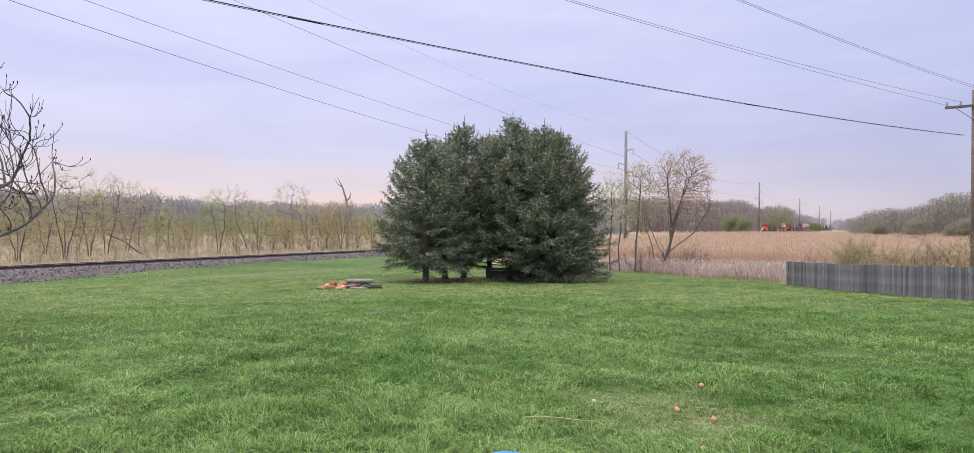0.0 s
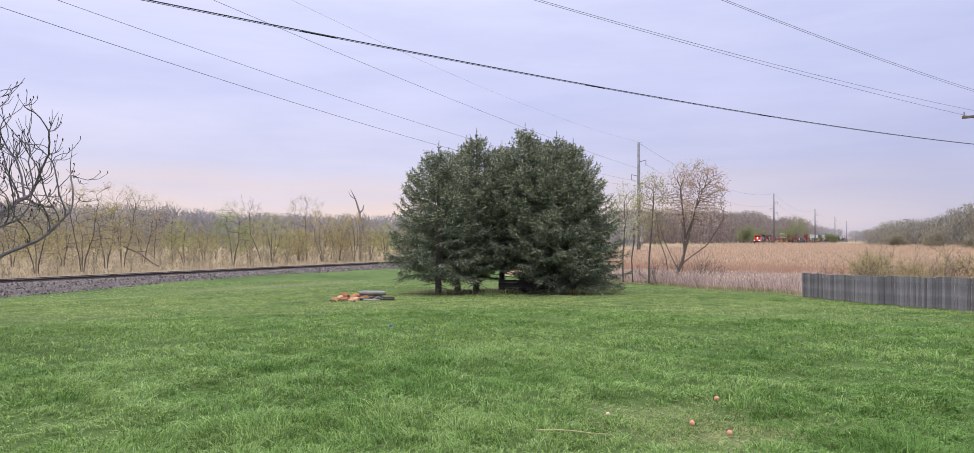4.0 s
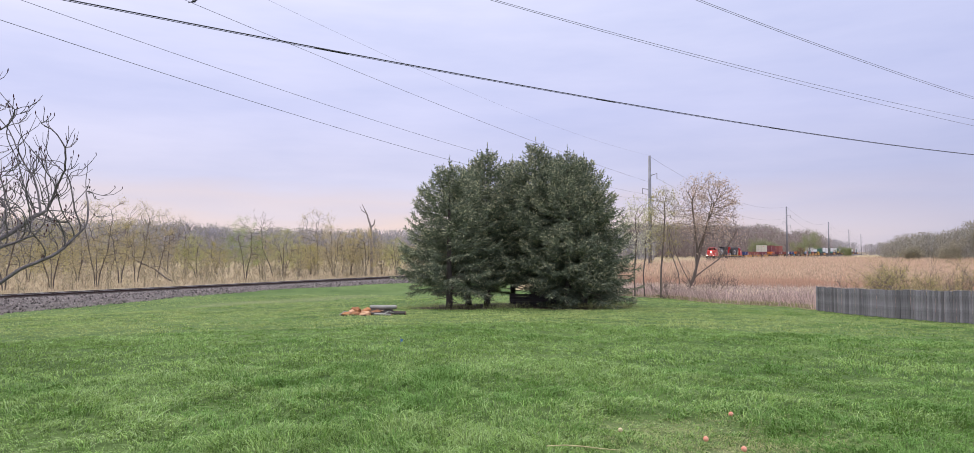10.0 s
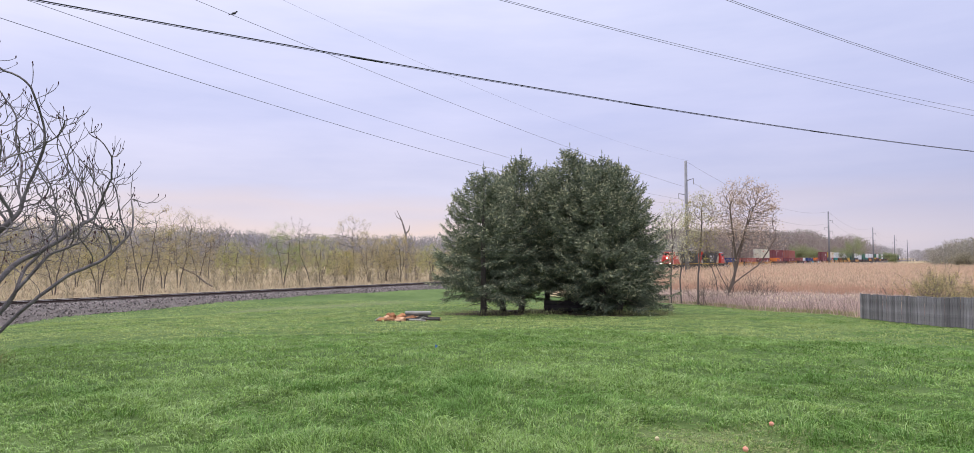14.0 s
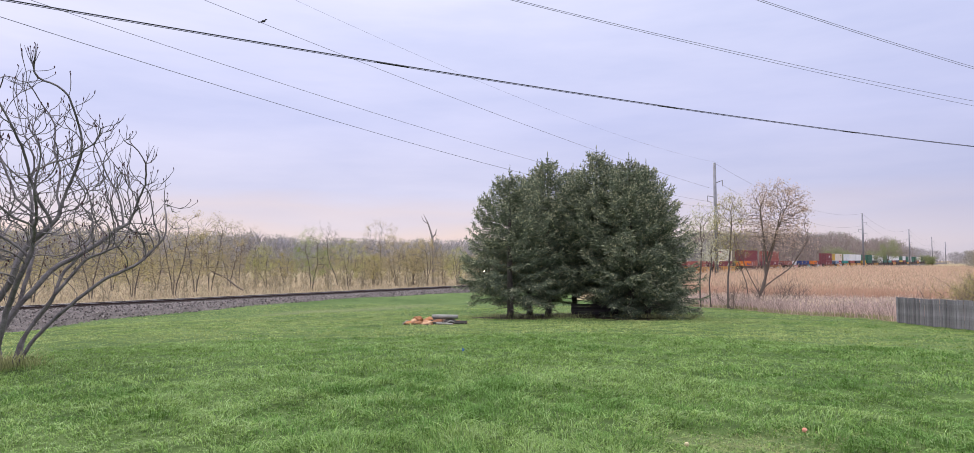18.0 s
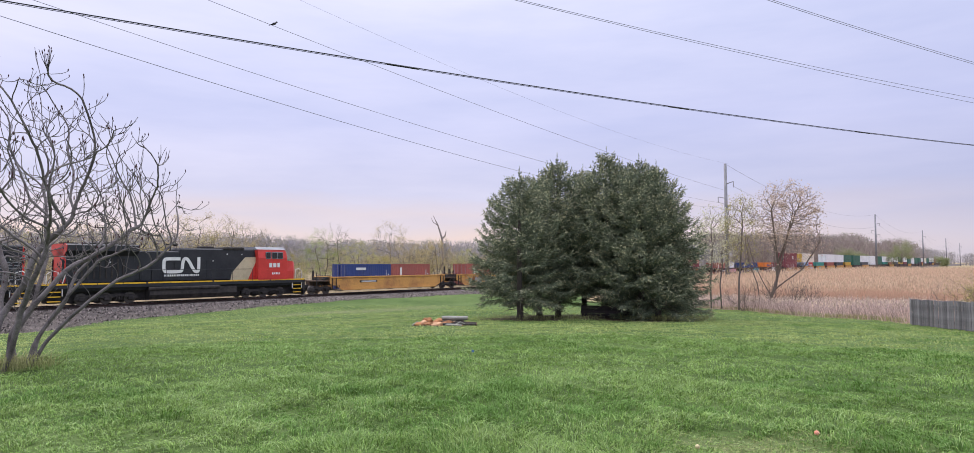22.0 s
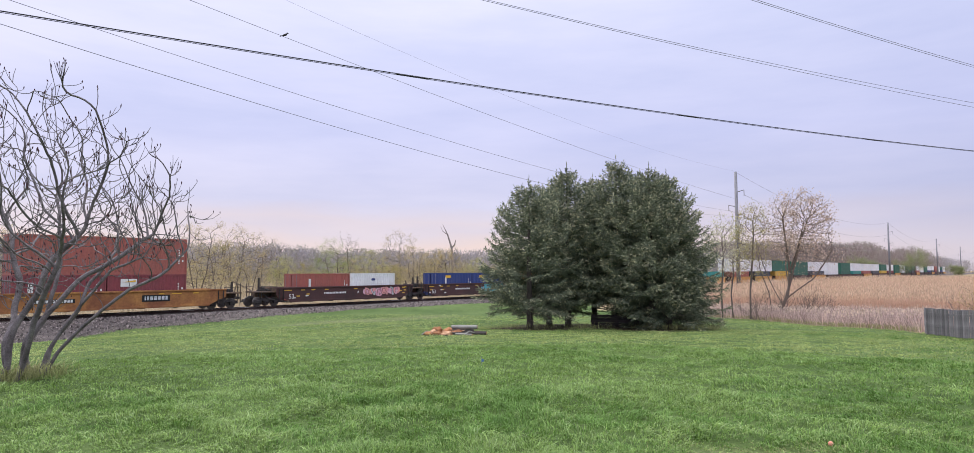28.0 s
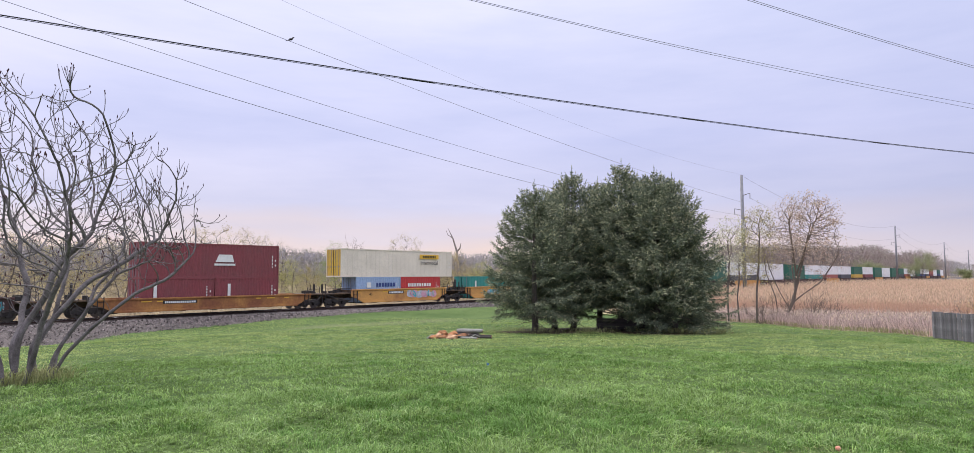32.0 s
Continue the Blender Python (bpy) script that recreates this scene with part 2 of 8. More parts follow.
def ground_height(x, y):
    """The lie of the land: a lawn that falls away, the foot of the ballast, and the marsh beyond."""
    x, y = np.atleast_1d(np.asarray(x, float)), np.atleast_1d(np.asarray(y, float))
    r, turn = np.hypot(x, y), np.degrees(np.arctan2(x, y))
    z = -0.045 * 0.5 * ((r - 6) + np.sqrt((r - 6) ** 2 + 16)) + 0.027
    d = track_distance(x, y)
    toe = np.interp(turn, [-90, -60, -41.5, -37.6, -21, 0, 15, 30], [-2.9, -2.9, -2.75, -2.4, -1.9, -2.0, -2.6, -2.8])
    z = np.maximum(z, -2.9)
    w = smooth_step(26, 6, d)
    z = z * (1 - w) + toe * w
    marsh = smooth_step(0, 25, r - lawn_edge(turn)) * (turn > 0) * (turn < 120)
    z = z * (1 - marsh) + np.minimum(z, -2.6) * marsh
    behind = smooth_step(-5, -12, d)
    z = z * (1 - behind) + -2.7 * behind
    z += 0.05 * np.sin(x * 0.45 + 1.3) * np.sin(y * 0.38) * smooth_step(8, 20, r)
    z += (0.030 * np.sin(x * 2.9 + 2 * np.sin(y * 0.7)) * np.sin(y * 3.3 + 1.5 * np.sin(x * 0.9)) + 0.014 * np.sin(x * 6.1 + y * 2.0) * np.sin(y * 5.2 - x)) * smooth_step(45, 20, r)
    return z


def ground_z(x, y):
    return float(ground_height(x, y)[0])


# ---- ground: one sheet to the horizon ----
def ground_material():
    m = bpy.data.materials.new("lawn_and_marsh")
    m.use_nodes = True
    n, l = m.node_tree.nodes, m.node_tree.links
    p = n["Principled BSDF"]
    p.inputs["Roughness"].default_value, p.inputs["Specular IOR Level"].default_value = 0.9, 0.15
    geo = n.new("ShaderNodeNewGeometry")

    def noise_at(scale, detail, rough=0.6):
        q = n.new("ShaderNodeTexNoise")
        q.inputs["Scale"].default_value, q.inputs["Detail"].default_value, q.inputs["Roughness"].default_value = scale, detail, rough
        l.new(geo.outputs["Position"], q.inputs["Vector"])
        return q.outputs["Fac"]

    def ramp(src, stops):
        q = n.new("ShaderNodeValToRGB")
        e = q.color_ramp.elements
        while len(e) < len(stops):
            e.new(0.5)
        for el, (pos, c) in zip(e, stops):
            el.position, el.color = pos, (*c, 1)
        l.new(src, q.inputs[0])
        return q.outputs[0]

    def mix(fac, a, b, kind="MIX"):
        q = n.new("ShaderNodeMix")
        q.data_type, q.blend_type = "RGBA", kind
        if isinstance(fac, float):
            q.inputs[0].default_value = fac
        else:
            l.new(fac, q.inputs[0])
        for slot, src in ((6, a), (7, b)):
            if isinstance(src, tuple):
                q.inputs[slot].default_value = (*src, 1)
            else:
                l.new(src, q.inputs[slot])
        return q.outputs[2]

    def mask(name, soft=0.25, scale=1.5):
        a = n.new("ShaderNodeAttribute")
        a.attribute_name = name
        add = n.new("ShaderNodeMath")
        add.operation = "MULTIPLY_ADD"
        l.new(noise_at(scale, 4.0), add.inputs[0])
        add.inputs[1].default_value = 0.8
        l.new(a.outputs["Fac"], add.inputs[2])
        return ramp(add.outputs[0], [(0.9 - soft, (0, 0, 0)), (0.9 + soft * 0.4, (1, 1, 1))])

    big = noise_at(0.16, 5.0)
    mid = noise_at(1.3, 6.0, 0.7)
    fine = noise_at(22.0, 4.0, 0.75)
    green = ramp(mid, [(0.28, (0.042, 0.074, 0.018)), (0.5, (0.066, 0.112, 0.026)), (0.75, (0.100, 0.150, 0.040))])
    green = mix(ramp(big, [(0.42, (0, 0, 0)), (0.68, (1, 1, 1))]), green, (0.115, 0.165, 0.05))
    green = mix(0.9, green, ramp(fine, [(0.25, (0.45, 0.5, 0.4)), (0.55, (1, 1, 1)), (0.8, (1.5, 1.4, 1.3))]), "MULTIPLY")
    straw = ramp(noise_at(2.4, 6.0, 0.7), [(0.3, (0.16, 0.12, 0.07)), (0.55, (0.33, 0.26, 0.15)), (0.8, (0.46, 0.37, 0.24))])
    litter = ramp(noise_at(5.0, 5.0), [(0.3, (0.04, 0.032, 0.022)), (0.7, (0.11, 0.085, 0.055))])
    dry = ramp(noise_at(9.0, 5.0, 0.7), [(0.35, (0.07, 0.11, 0.035)), (0.55, (0.17, 0.18, 0.085)), (0.75, (0.36, 0.31, 0.18))])
    c = mix(mask("dry", 0.3, 5.0), green, dry)
    c = mix(mask("litter", 0.25, 2.0), c, litter)
    c = mix(mask("marsh", 0.2, 1.2), c, straw)
    l.new(c, p.inputs["Base Color"])
    b = n.new("ShaderNodeBump")
    b.inputs["Strength"].default_value, b.inputs["Distance"].default_value = 0.6, 0.05
    l.new(fine, b.inputs["Height"])
    l.new(b.outputs[0], p.inputs["Normal"])
    return m


SPRUCES = [  # bearing, distance, height, width of the skirt
    (-5.25, 33.2, 7.15, 5.4), (-2.0, 35.5, 8.25, 5.4), (2.2, 35.0, 8.45, 5.6), (4.9, 33.8, 7.8, 5.2), (6.3, 34.6, 7.6, 5.5), (0.2, 38.0, 8.1, 5.2),
    (5.4, 38.0, 7.9, 5.0), (-3.6, 37.0, 7.7, 5.2), (3.5, 37.6, 8.2, 5.2)]


def build_ground():
    turns = np.radians(np.concatenate([np.arange(-60, 50, 0.5), np.arange(50, 300, 2.5)]))
    rings = np.concatenate([np.linspace(0.001, 12, 28), np.geomspace(12.6, 150, 95), np.geomspace(160, 4200, 30)])
    tt, rr = np.meshgrid(turns, rings)
    x, y = (rr * np.sin(tt)).ravel(), (rr * np.cos(tt)).ravel() - 0.6
    z = ground_height(x, y)
    d, r, turn = track_distance(x, y), np.hypot(x, y), np.degrees(np.arctan2(x, y))
    under = smooth_step(4.5, 3.4, np.abs(d))
    z = z - 1.2 * under
    na, nr = len(turns), len(rings)
    i, j = np.meshgrid(np.arange(nr - 1), np.arange(na), indexing="ij")
    k = (j + 1) % na
    quads = np.stack([i * na + j, i * na + k, (i + 1) * na + k, (i + 1) * na + j], -1).reshape(-1, 4)[:, ::-1]
    centre = np.array([[0, -0.6, float(z[:na].mean())]])
    verts = np.concatenate([np.stack([x, y, z], -1), centre])
    me = quick_mesh("ground", verts, quads, True)
    marsh = np.maximum((r > lawn_edge(turn)) * (turn > 0) * (turn < 120), d < -3.0) * 1.0
    marsh = np.maximum(marsh, (r > 400) * 1.0)
    litter, dry = np.zeros(len(x)), np.zeros(len(x))
    for a, q, h, w in SPRUCES:
        px, py = q * math.sin(radians(a)), q * math.cos(radians(a))
        litter = np.maximum(litter, smooth_step(w * 0.55, w * 0.25, np.hypot(x - px, y - py)))
    for a, q, w in ((16.2, 6.2, 1.5), (11, 6.6, 1.0), (19, 5.6, 0.9)):
        px, py = q * math.sin(radians(a)), q * math.cos(radians(a))
        dry = np.maximum(dry, 0.40 * smooth_step(w, w * 0.2, np.hypot(x - px, y - py)))
    dry = np.maximum(dry, 0.52 * smooth_step(3.6, 0.4, np.abs(d - 17.5)) * smooth_step(-30, -24, turn) * smooth_step(-8, -14, turn))
    for name, values in (("marsh", marsh), ("litter", litter), ("dry", dry)):
        a = me.attributes.new(name, "FLOAT", "POINT")
        a.data.foreach_set("value", np.append(values, 0).astype(np.float32))
    ob = part("ground", me, ground_material())
    tagged(ob, "uneven green lawn running down into a straw-coloured marsh", "ground", kind="structure")


build_ground()


# ---- the railway ----
M_BALLAST = material("ballast_stone", (0.138, 0.115, 0.106), 0.95, vary=0.55, scale=2.5, fine=0.95, bump=1.0)
M_STONE = material("loose_ballast", (0.195, 0.165, 0.152), 0.95, island=0.85)
M_RAIL = material("rusty_rail_steel", (0.065, 0.040, 0.034), 0.6, 0.2, vary=0.4, scale=4, fine=0.2)
M_HEAD = material("polished_rail_head", (0.55, 0.53, 0.55), 0.35, 0.7)
M_TIE = material("creosoted_tie", (0.055, 0.042, 0.035), 0.9, vary=0.5, scale=3, fine=0.3, per_object=0.3)


def build_railway():
    track = thing("railway_track", "single railway track of rusty rails on grey stone ballast", "railway", kind="structure")
    ss = list(range(-700, 330, 10)) + list(range(330, 470, 2)) + list(range(470, 720, 10))
    prof = [(-5.6, None), (-2.1, RAIL_Z - 0.24), (-1.0, RAIL_Z - 0.20), (1.0, RAIL_Z - 0.20), (2.1, RAIL_Z - 0.24), (4.0, "mid"), (6.2, None)]
    rng = np.random.default_rng(3)
    verts, near = [], {}
    for s in ss:
        for o, z in prof:
            x, y, h = on_track(s, o + (rng.uniform(-0.25, 0.25) if z is None else 0))
            if z is None:
                z = ground_z(x, y) - 0.06
                near[s] = z
            elif z == "mid":
                x2, y2, _ = on_track(s, 6.2)
                z = 0.5 * (RAIL_Z - 0.24) + 0.5 * ground_z(x2, y2) + 0.06
            verts.append((x, y, z + (rng.uniform(-0.03, 0.03) if abs(o) > 2 else 0)))
    n = len(prof)
    quads = [(a * n + b, a * n + b + 1, (a + 1) * n + b + 1, (a + 1) * n + b) for a in range(len(ss) - 1) for b in range(n - 1)]
    part("ballast", quick_mesh("ballast", verts, quads), M_BALLAST, track)
    # rails: foot, web and head
    web = [(-0.07, -0.17), (0.07, -0.17), (0.07, -0.155), (0.012, -0.14), (0.012, -0.05), (0.036, -0.04), (0.036, -0.004), (-0.036, -0.004),
           (-0.036, -0.04), (-0.012, -0.05), (-0.012, -0.14), (-0.07, -0.155)]
    for side in (0.75, -0.75):
        sh, top = Shape(), Shape()
        rows, cap = [], []
        for s in list(range(-700, 300, 20)) + list(range(300, 720, 4)):
            rows.append([(*on_track(s, side + o)[:2], RAIL_Z + z) for o, z in web])
            cap.append([(*on_track(s, side + o)[:2], RAIL_Z + z) for o, z in ((-0.034, -0.004), (0.034, -0.004), (0.03, 0.0), (-0.03, 0.0))])
        rail = part("rail", sh.loft(rows), M_RAIL, track)
        part("running_surface", top.loft(cap), M_HEAD, rail, "bright worn rail head")
    tie = Shape().box(-0.11, 0.11, -1.3, 1.3, -0.36, -0.16, 0.015).mesh("tie")
    tie.materials.append(M_TIE)
    rest = Shape()
    for k in range(-200, 1200):
        s = k * 0.55
        x, y, h = on_track(s)
        m = pose(x, y, RAIL_Z, 0, 0, 90 - math.degrees(h) + rng.uniform(-1, 1))
        if 352 <= s <= 440:
            part("tie", tie, None, track, at=m)
        elif s > 230:
            rest.add([m @ v.co for v in tie.vertices], [tuple(p.vertices) for p in tie.polygons])
    ob = part("ties", rest, M_TIE, track)
    ob["kind"] = "stuff"
    # loose stones over the slope that faces the lawn
    base = np.array([(1, 0, 0), (-1, 0, 0), (0, 1, 0), (0, -1, 0), (0, 0, 1), (0, 0, -1)], float)
    tri = np.array([(0, 2, 4), (2, 1, 4), (1, 3, 4), (3, 0, 4), (2, 0, 5), (1, 2, 5), (3, 1, 5), (0, 3, 5)])
    count = 10000
    s = rng.uniform(335, 425, count)
    o = rng.uniform(1.4, 6.6, count)
    h = np.interp(s, _s, _h)
    x, y = np.interp(s, _s, _x) - o * np.cos(h), np.interp(s, _s, _y) + o * np.sin(h)
    foot = ground_height(np.interp(s, _s, _x) - 6.2 * np.cos(h), np.interp(s, _s, _y) + 6.2 * np.sin(h))
    z = np.interp(o, [2.1, 6.2], [0, 1]) * (foot - (RAIL_Z - 0.24)) + RAIL_Z - 0.22 + 0.10 * np.sin(np.clip((o - 2.1) / 4.1, 0, 1) * math.pi)
    size = rng.uniform(0.03, 0.10, count)[:, None, None] * rng.uniform(0.6, 1.2, (count, 1, 3))
    pts = base[None] * size * rng.uniform(0.7, 1.2, (count, 6, 1)) + np.stack([x, y, z], -1)[:, None]
    faces = (tri[None] + (np.arange(count) * 6)[:, None, None]).reshape(-1, 3)
    ob = part("ballast_stones", quick_mesh("ballast_stones", pts.reshape(-1, 3), faces), M_STONE, track)
    ob["kind"] = "stuff"


build_railway()


# ---- plants ----
def leaf_material(name, color, second, island=0.3, rough=0.75, through_light=0.25, spread=0.6):
    m = material(name, color, rough, second=second, scale=spread, island=island, spec=0.2)
    n, l = m.node_tree.nodes, m.node_tree.links
    p, out = n["Principled BSDF"], n["Material Output"]
    t = n.new("ShaderNodeBsdfTranslucent")
    src = p.inputs["Base Color"].links[0].from_socket
    l.new(src, t.inputs["Color"])
    mix = n.new("ShaderNodeMixShader")
    mix.inputs[0].default_value = through_light
    l.new(p.outputs[0], mix.inputs[1])
    l.new(t.outputs[0], mix.inputs[2])
    l.new(mix.outputs[0], out.inputs["Surface"])
    return m


M_NEEDLE = leaf_material("spruce_needles", (0.150, 0.180, 0.122), (0.205, 0.228, 0.152), 0.5, 0.6, 0.3)
M_SHOOT = leaf_material("pale_spruce_shoot_tips", (0.44, 0.455, 0.29), (0.52, 0.48, 0.31), 0.4, 0.6, 0.3)
M_BARK = material("grey_brown_bark", (0.115, 0.095, 0.082), 0.9, vary=0.5, scale=5, fine=0.35, bump=0.5)
M_SUMAC = material("smooth_grey_bark", (0.22, 0.193, 0.196), 0.8, vary=0.45, scale=4, fine=0.35, bump=0.5, second=(0.075, 0.062, 0.062))
M_TWIG = material("thin_dark_twigs", (0.19, 0.155, 0.135), 0.85, vary=0.4, scale=2)
M_REDTWIG = material("reddish_budding_twigs", (0.215, 0.17, 0.14), 0.85, vary=0.4, scale=1.5)
M_BUDS = leaf_material("dusky_pink_buds", (0.55, 0.42, 0.34), (0.62, 0.50, 0.38), 0.35, through_light=0.4)
M_OLIVE = leaf_material("young_olive_leaves", (0.40, 0.37, 0.14), (0.47, 0.40, 0.18), 0.35, through_light=0.4)
M_LIME = leaf_material("fresh_yellow_green_leaves", (0.43, 0.45, 0.16), (0.52, 0.49, 0.22), 0.3, through_light=0.4)
M_GREENL = leaf_material("spring_green_leaves", (0.27, 0.36, 0.11), (0.36, 0.40, 0.16), 0.3, through_light=0.4)
M_BEIGE = leaf_material("pale_beige_catkins", (0.52, 0.43, 0.24), (0.45, 0.39, 0.20), 0.35, through_light=0.4)
M_BLOSSOM = leaf_material("off_white_blossom", (0.66, 0.63, 0.50), (0.56, 0.54, 0.32), 0.3, through_light=0.4)


def tris(base, way, length, width, rng):
    """One slim triangle for each row: from base along way."""
    n = len(base)
    side = np.cross(way, rng.normal(size=(n, 3)))
    side /= np.linalg.norm(side, axis=1, keepdims=True) + 1e-9
    w = np.broadcast_to(np.asarray(width, float).reshape(-1, 1), (n, 1))
    l_ = np.broadcast_to(np.asarray(length, float).reshape(-1, 1), (n, 1))
    v = np.stack([base + side * w / 2, base - side * w / 2, base + way * l_], 1).reshape(-1, 3)
    return v, np.arange(3 * n).reshape(-1, 3)


def unit(v):
    return v / (np.linalg.norm(v, axis=-1, keepdims=True) + 1e-9)


def spruce_crown(H, W, seed, low=0.85):
    """Whorls of drooping boughs with lifted tips; each bough is set with close brushes of needles, the dark trunk showing between them."""
    rng = np.random.default_rng(seed)
    p, d, l_, pale = [], [], [], []

    def brush_at(points, ways, lengths, fresh):
        points = np.asarray(points, float)
        p.append(points)
        d.append(unit(np.asarray(ways, float)))
        l_.append(np.broadcast_to(np.asarray(lengths, float), len(points)).copy())
        pale.append(np.broadcast_to(np.asarray(fresh, float), len(points)).copy())

    h = low
    while h < H - 0.3:
        q = max(0.0, h - 0.4) / (H - 0.4)
        reach = W / 2 * (0.70 * (1 - q ** 2.6) + 0.30 * (1 - q)) * (0.84 if h < low + 0.25 else 0.95 if h < low + 0.6 else 1.0)
        for k in range(11 if q < 0.4 else 10 if q < 0.7 else 7):
            a = rng.uniform(0, 6.283)
            R = reach * rng.uniform(0.80, 1.05) + 0.12
            h0 = h + rng.uniform(-0.12, 0.12)
            m = max(4, int(R / 0.115))
            u = np.linspace(0.36 if R > 1.2 else 0.15, 1, m)
            sag = (0.44 - 0.40 * q) * rng.uniform(0.7, 1.35)
            z = h0 + R * ((0.14 + 0.30 * q) * u - sag * u ** 2 + (0.16 + 0.14 * q) * u ** 5)
            swing = rng.normal(0, 0.12) * u ** 2
            line = np.stack([np.cos(a + swing) * R * u, np.sin(a + swing) * R * u, z], -1)
            way = unit(np.gradient(line, axis=0))
            cross = np.stack([-np.sin(a + swing), np.cos(a + swing), np.zeros(m)], -1)
            size = rng.uniform(0.8, 1.2) * min(1.0, 0.45 + R / 2.6)
            fan = 0.20 + 0.30 * np.sin(np.clip(1.05 - u, 0, 1) * 2.4)
            for s in (-1, 1):
                w_ = way * 0.75 + s * cross * rng.uniform(0.4, 1.1, (m, 1)) + np.array([0, 0, -0.25]) + rng.normal(0, 0.16, (m, 3))
                brush_at(line, w_, fan * size * rng.uniform(0.7, 1.25, m), 0.25 + 0.75 * u)
            hang = (u > 0.45) & (rng.random(m) < 0.75 - 0.4 * q)
            brush_at(line[hang], way[hang] * 0.55 + np.array([0, 0, -0.9]) + rng.normal(0, 0.16, (hang.sum(), 3)), rng.uniform(0.16, 0.34, hang.sum()) * size, 0.35)
            brush_at(line[-3:], way[-3:] + np.array([0, 0, 0.25 + 1.1 * max(0.0, q - 0.45)]) + rng.normal(0, 0.2, (3, 3)), rng.uniform(0.14, 0.26, 3), 1.0)
        h += 0.20 - 0.05 * q
    # slim pointed leaders with short lifted shoots in rings
    tops = [(0.0, 0.0, H + 0.25)] + [(rng.uniform(-1, 1) * (0.25 + 0.10 * k), rng.uniform(-1, 1) * (0.25 + 0.10 * k), H - rng.uniform(0.05, 0.45) - 0.15 * k) for k in range(8)]
    for x, y, top in tops:
        z = top - rng.uniform(0.9, 1.3)
        while z < top - 0.10:
            ln = 0.05 + 0.36 * (top - z)
            for k in range(6):
                a = rng.uniform(0, 6.283)
                brush_at([(x, y, z)], [(math.cos(a), math.sin(a), rng.uniform(0.35, 0.9))], ln * rng.uniform(0.6, 1.2), 0.9)
            brush_at([(x, y, z)], [(0.03, 0.02, 1)], 0.16, 0.7)
            z += 0.15
        brush_at([(x, y, top - 0.28), (x, y, top)], [(0.02, 0, 1), (0.03, 0.02, 1)], [0.36, 0.22], 0.9)
    p, d, l_, pale = np.concatenate(p), np.concatenate(d), np.concatenate(l_), np.concatenate(pale)
    # each brush: short needles combed forward along its shoot, close to it
    k = 6
    t = np.tile(np.linspace(0.0, 0.92, k), len(p))
    P, D, L = np.repeat(p, k, 0), np.repeat(d, k, 0), np.repeat(l_, k)
    base = P + D * (t * L)[:, None]
    way = unit(D * 1.0 + unit(rng.normal(size=base.shape)) * 0.55)
    ln = rng.uniform(0.075, 0.125, len(base)) * (1.08 - 0.35 * t)
    wd = rng.uniform(0.032, 0.052, len(base))
    tip = np.repeat(rng.random(len(p)) < 0.42 * pale ** 2, k) & (t > 0.3)
    return tris(base[~tip], way[~tip], ln[~tip], wd[~tip], rng), tris(base[tip], way[tip], ln[tip], wd[tip], rng)


def spruce(turn, r, H, W, seed):
    at = spot(turn, r)
    ob = thing("spruce_tree", "dense dark green spruce with drooping boughs in a close clump", "tree", "spruces in the clump", at=Matrix.Translation(at))
    rng = random.Random(seed)
    lean = (rng.uniform(-0.15, 0.15), rng.uniform(-0.15, 0.15))
    trunk = Shape().tube([(0, 0, -0.15), (0, 0, 0.25), (lean[0] * 0.3, lean[1] * 0.3, H * 0.4), (0, 0, H - 0.2)], [0.23, 0.165, 0.11, 0.02], 10)
    part("trunk", trunk, M_BARK, ob, smooth=True)
    needles, tips = spruce_crown(H, W, seed, 0.35 if turn > 5 else 1.5 if -3 < turn < 4.5 else 1.2 if turn > 0 else 0.95)
    part("crown", quick_mesh("crown", *needles), M_NEEDLE, ob)
    part("new_growth", quick_mesh("new_growth", *tips), M_SHOOT, ob, "paler olive shoot tips")["kind"] = "stuff"
    dead = Shape()
    for k in range(16):
        a, z = rng.uniform(0, 6.28), rng.uniform(0.30, 1.1)
        R = rng.uniform(0.5, 1.3)
        dead.tube([(0, 0, z), (R * 0.6 * math.cos(a), R * 0.6 * math.sin(a), z - 0.08), (R * math.cos(a), R * math.sin(a), z - 0.25)], [0.025, 0.014, 0.005], 4)
    part("dead_branch", dead, M_TWIG, ob)
    return ob


for _i, (_a, _r, _h2, _w) in enumerate(SPRUCES):
    spruce(_a, _r, _h2, _w, 100 + _i)


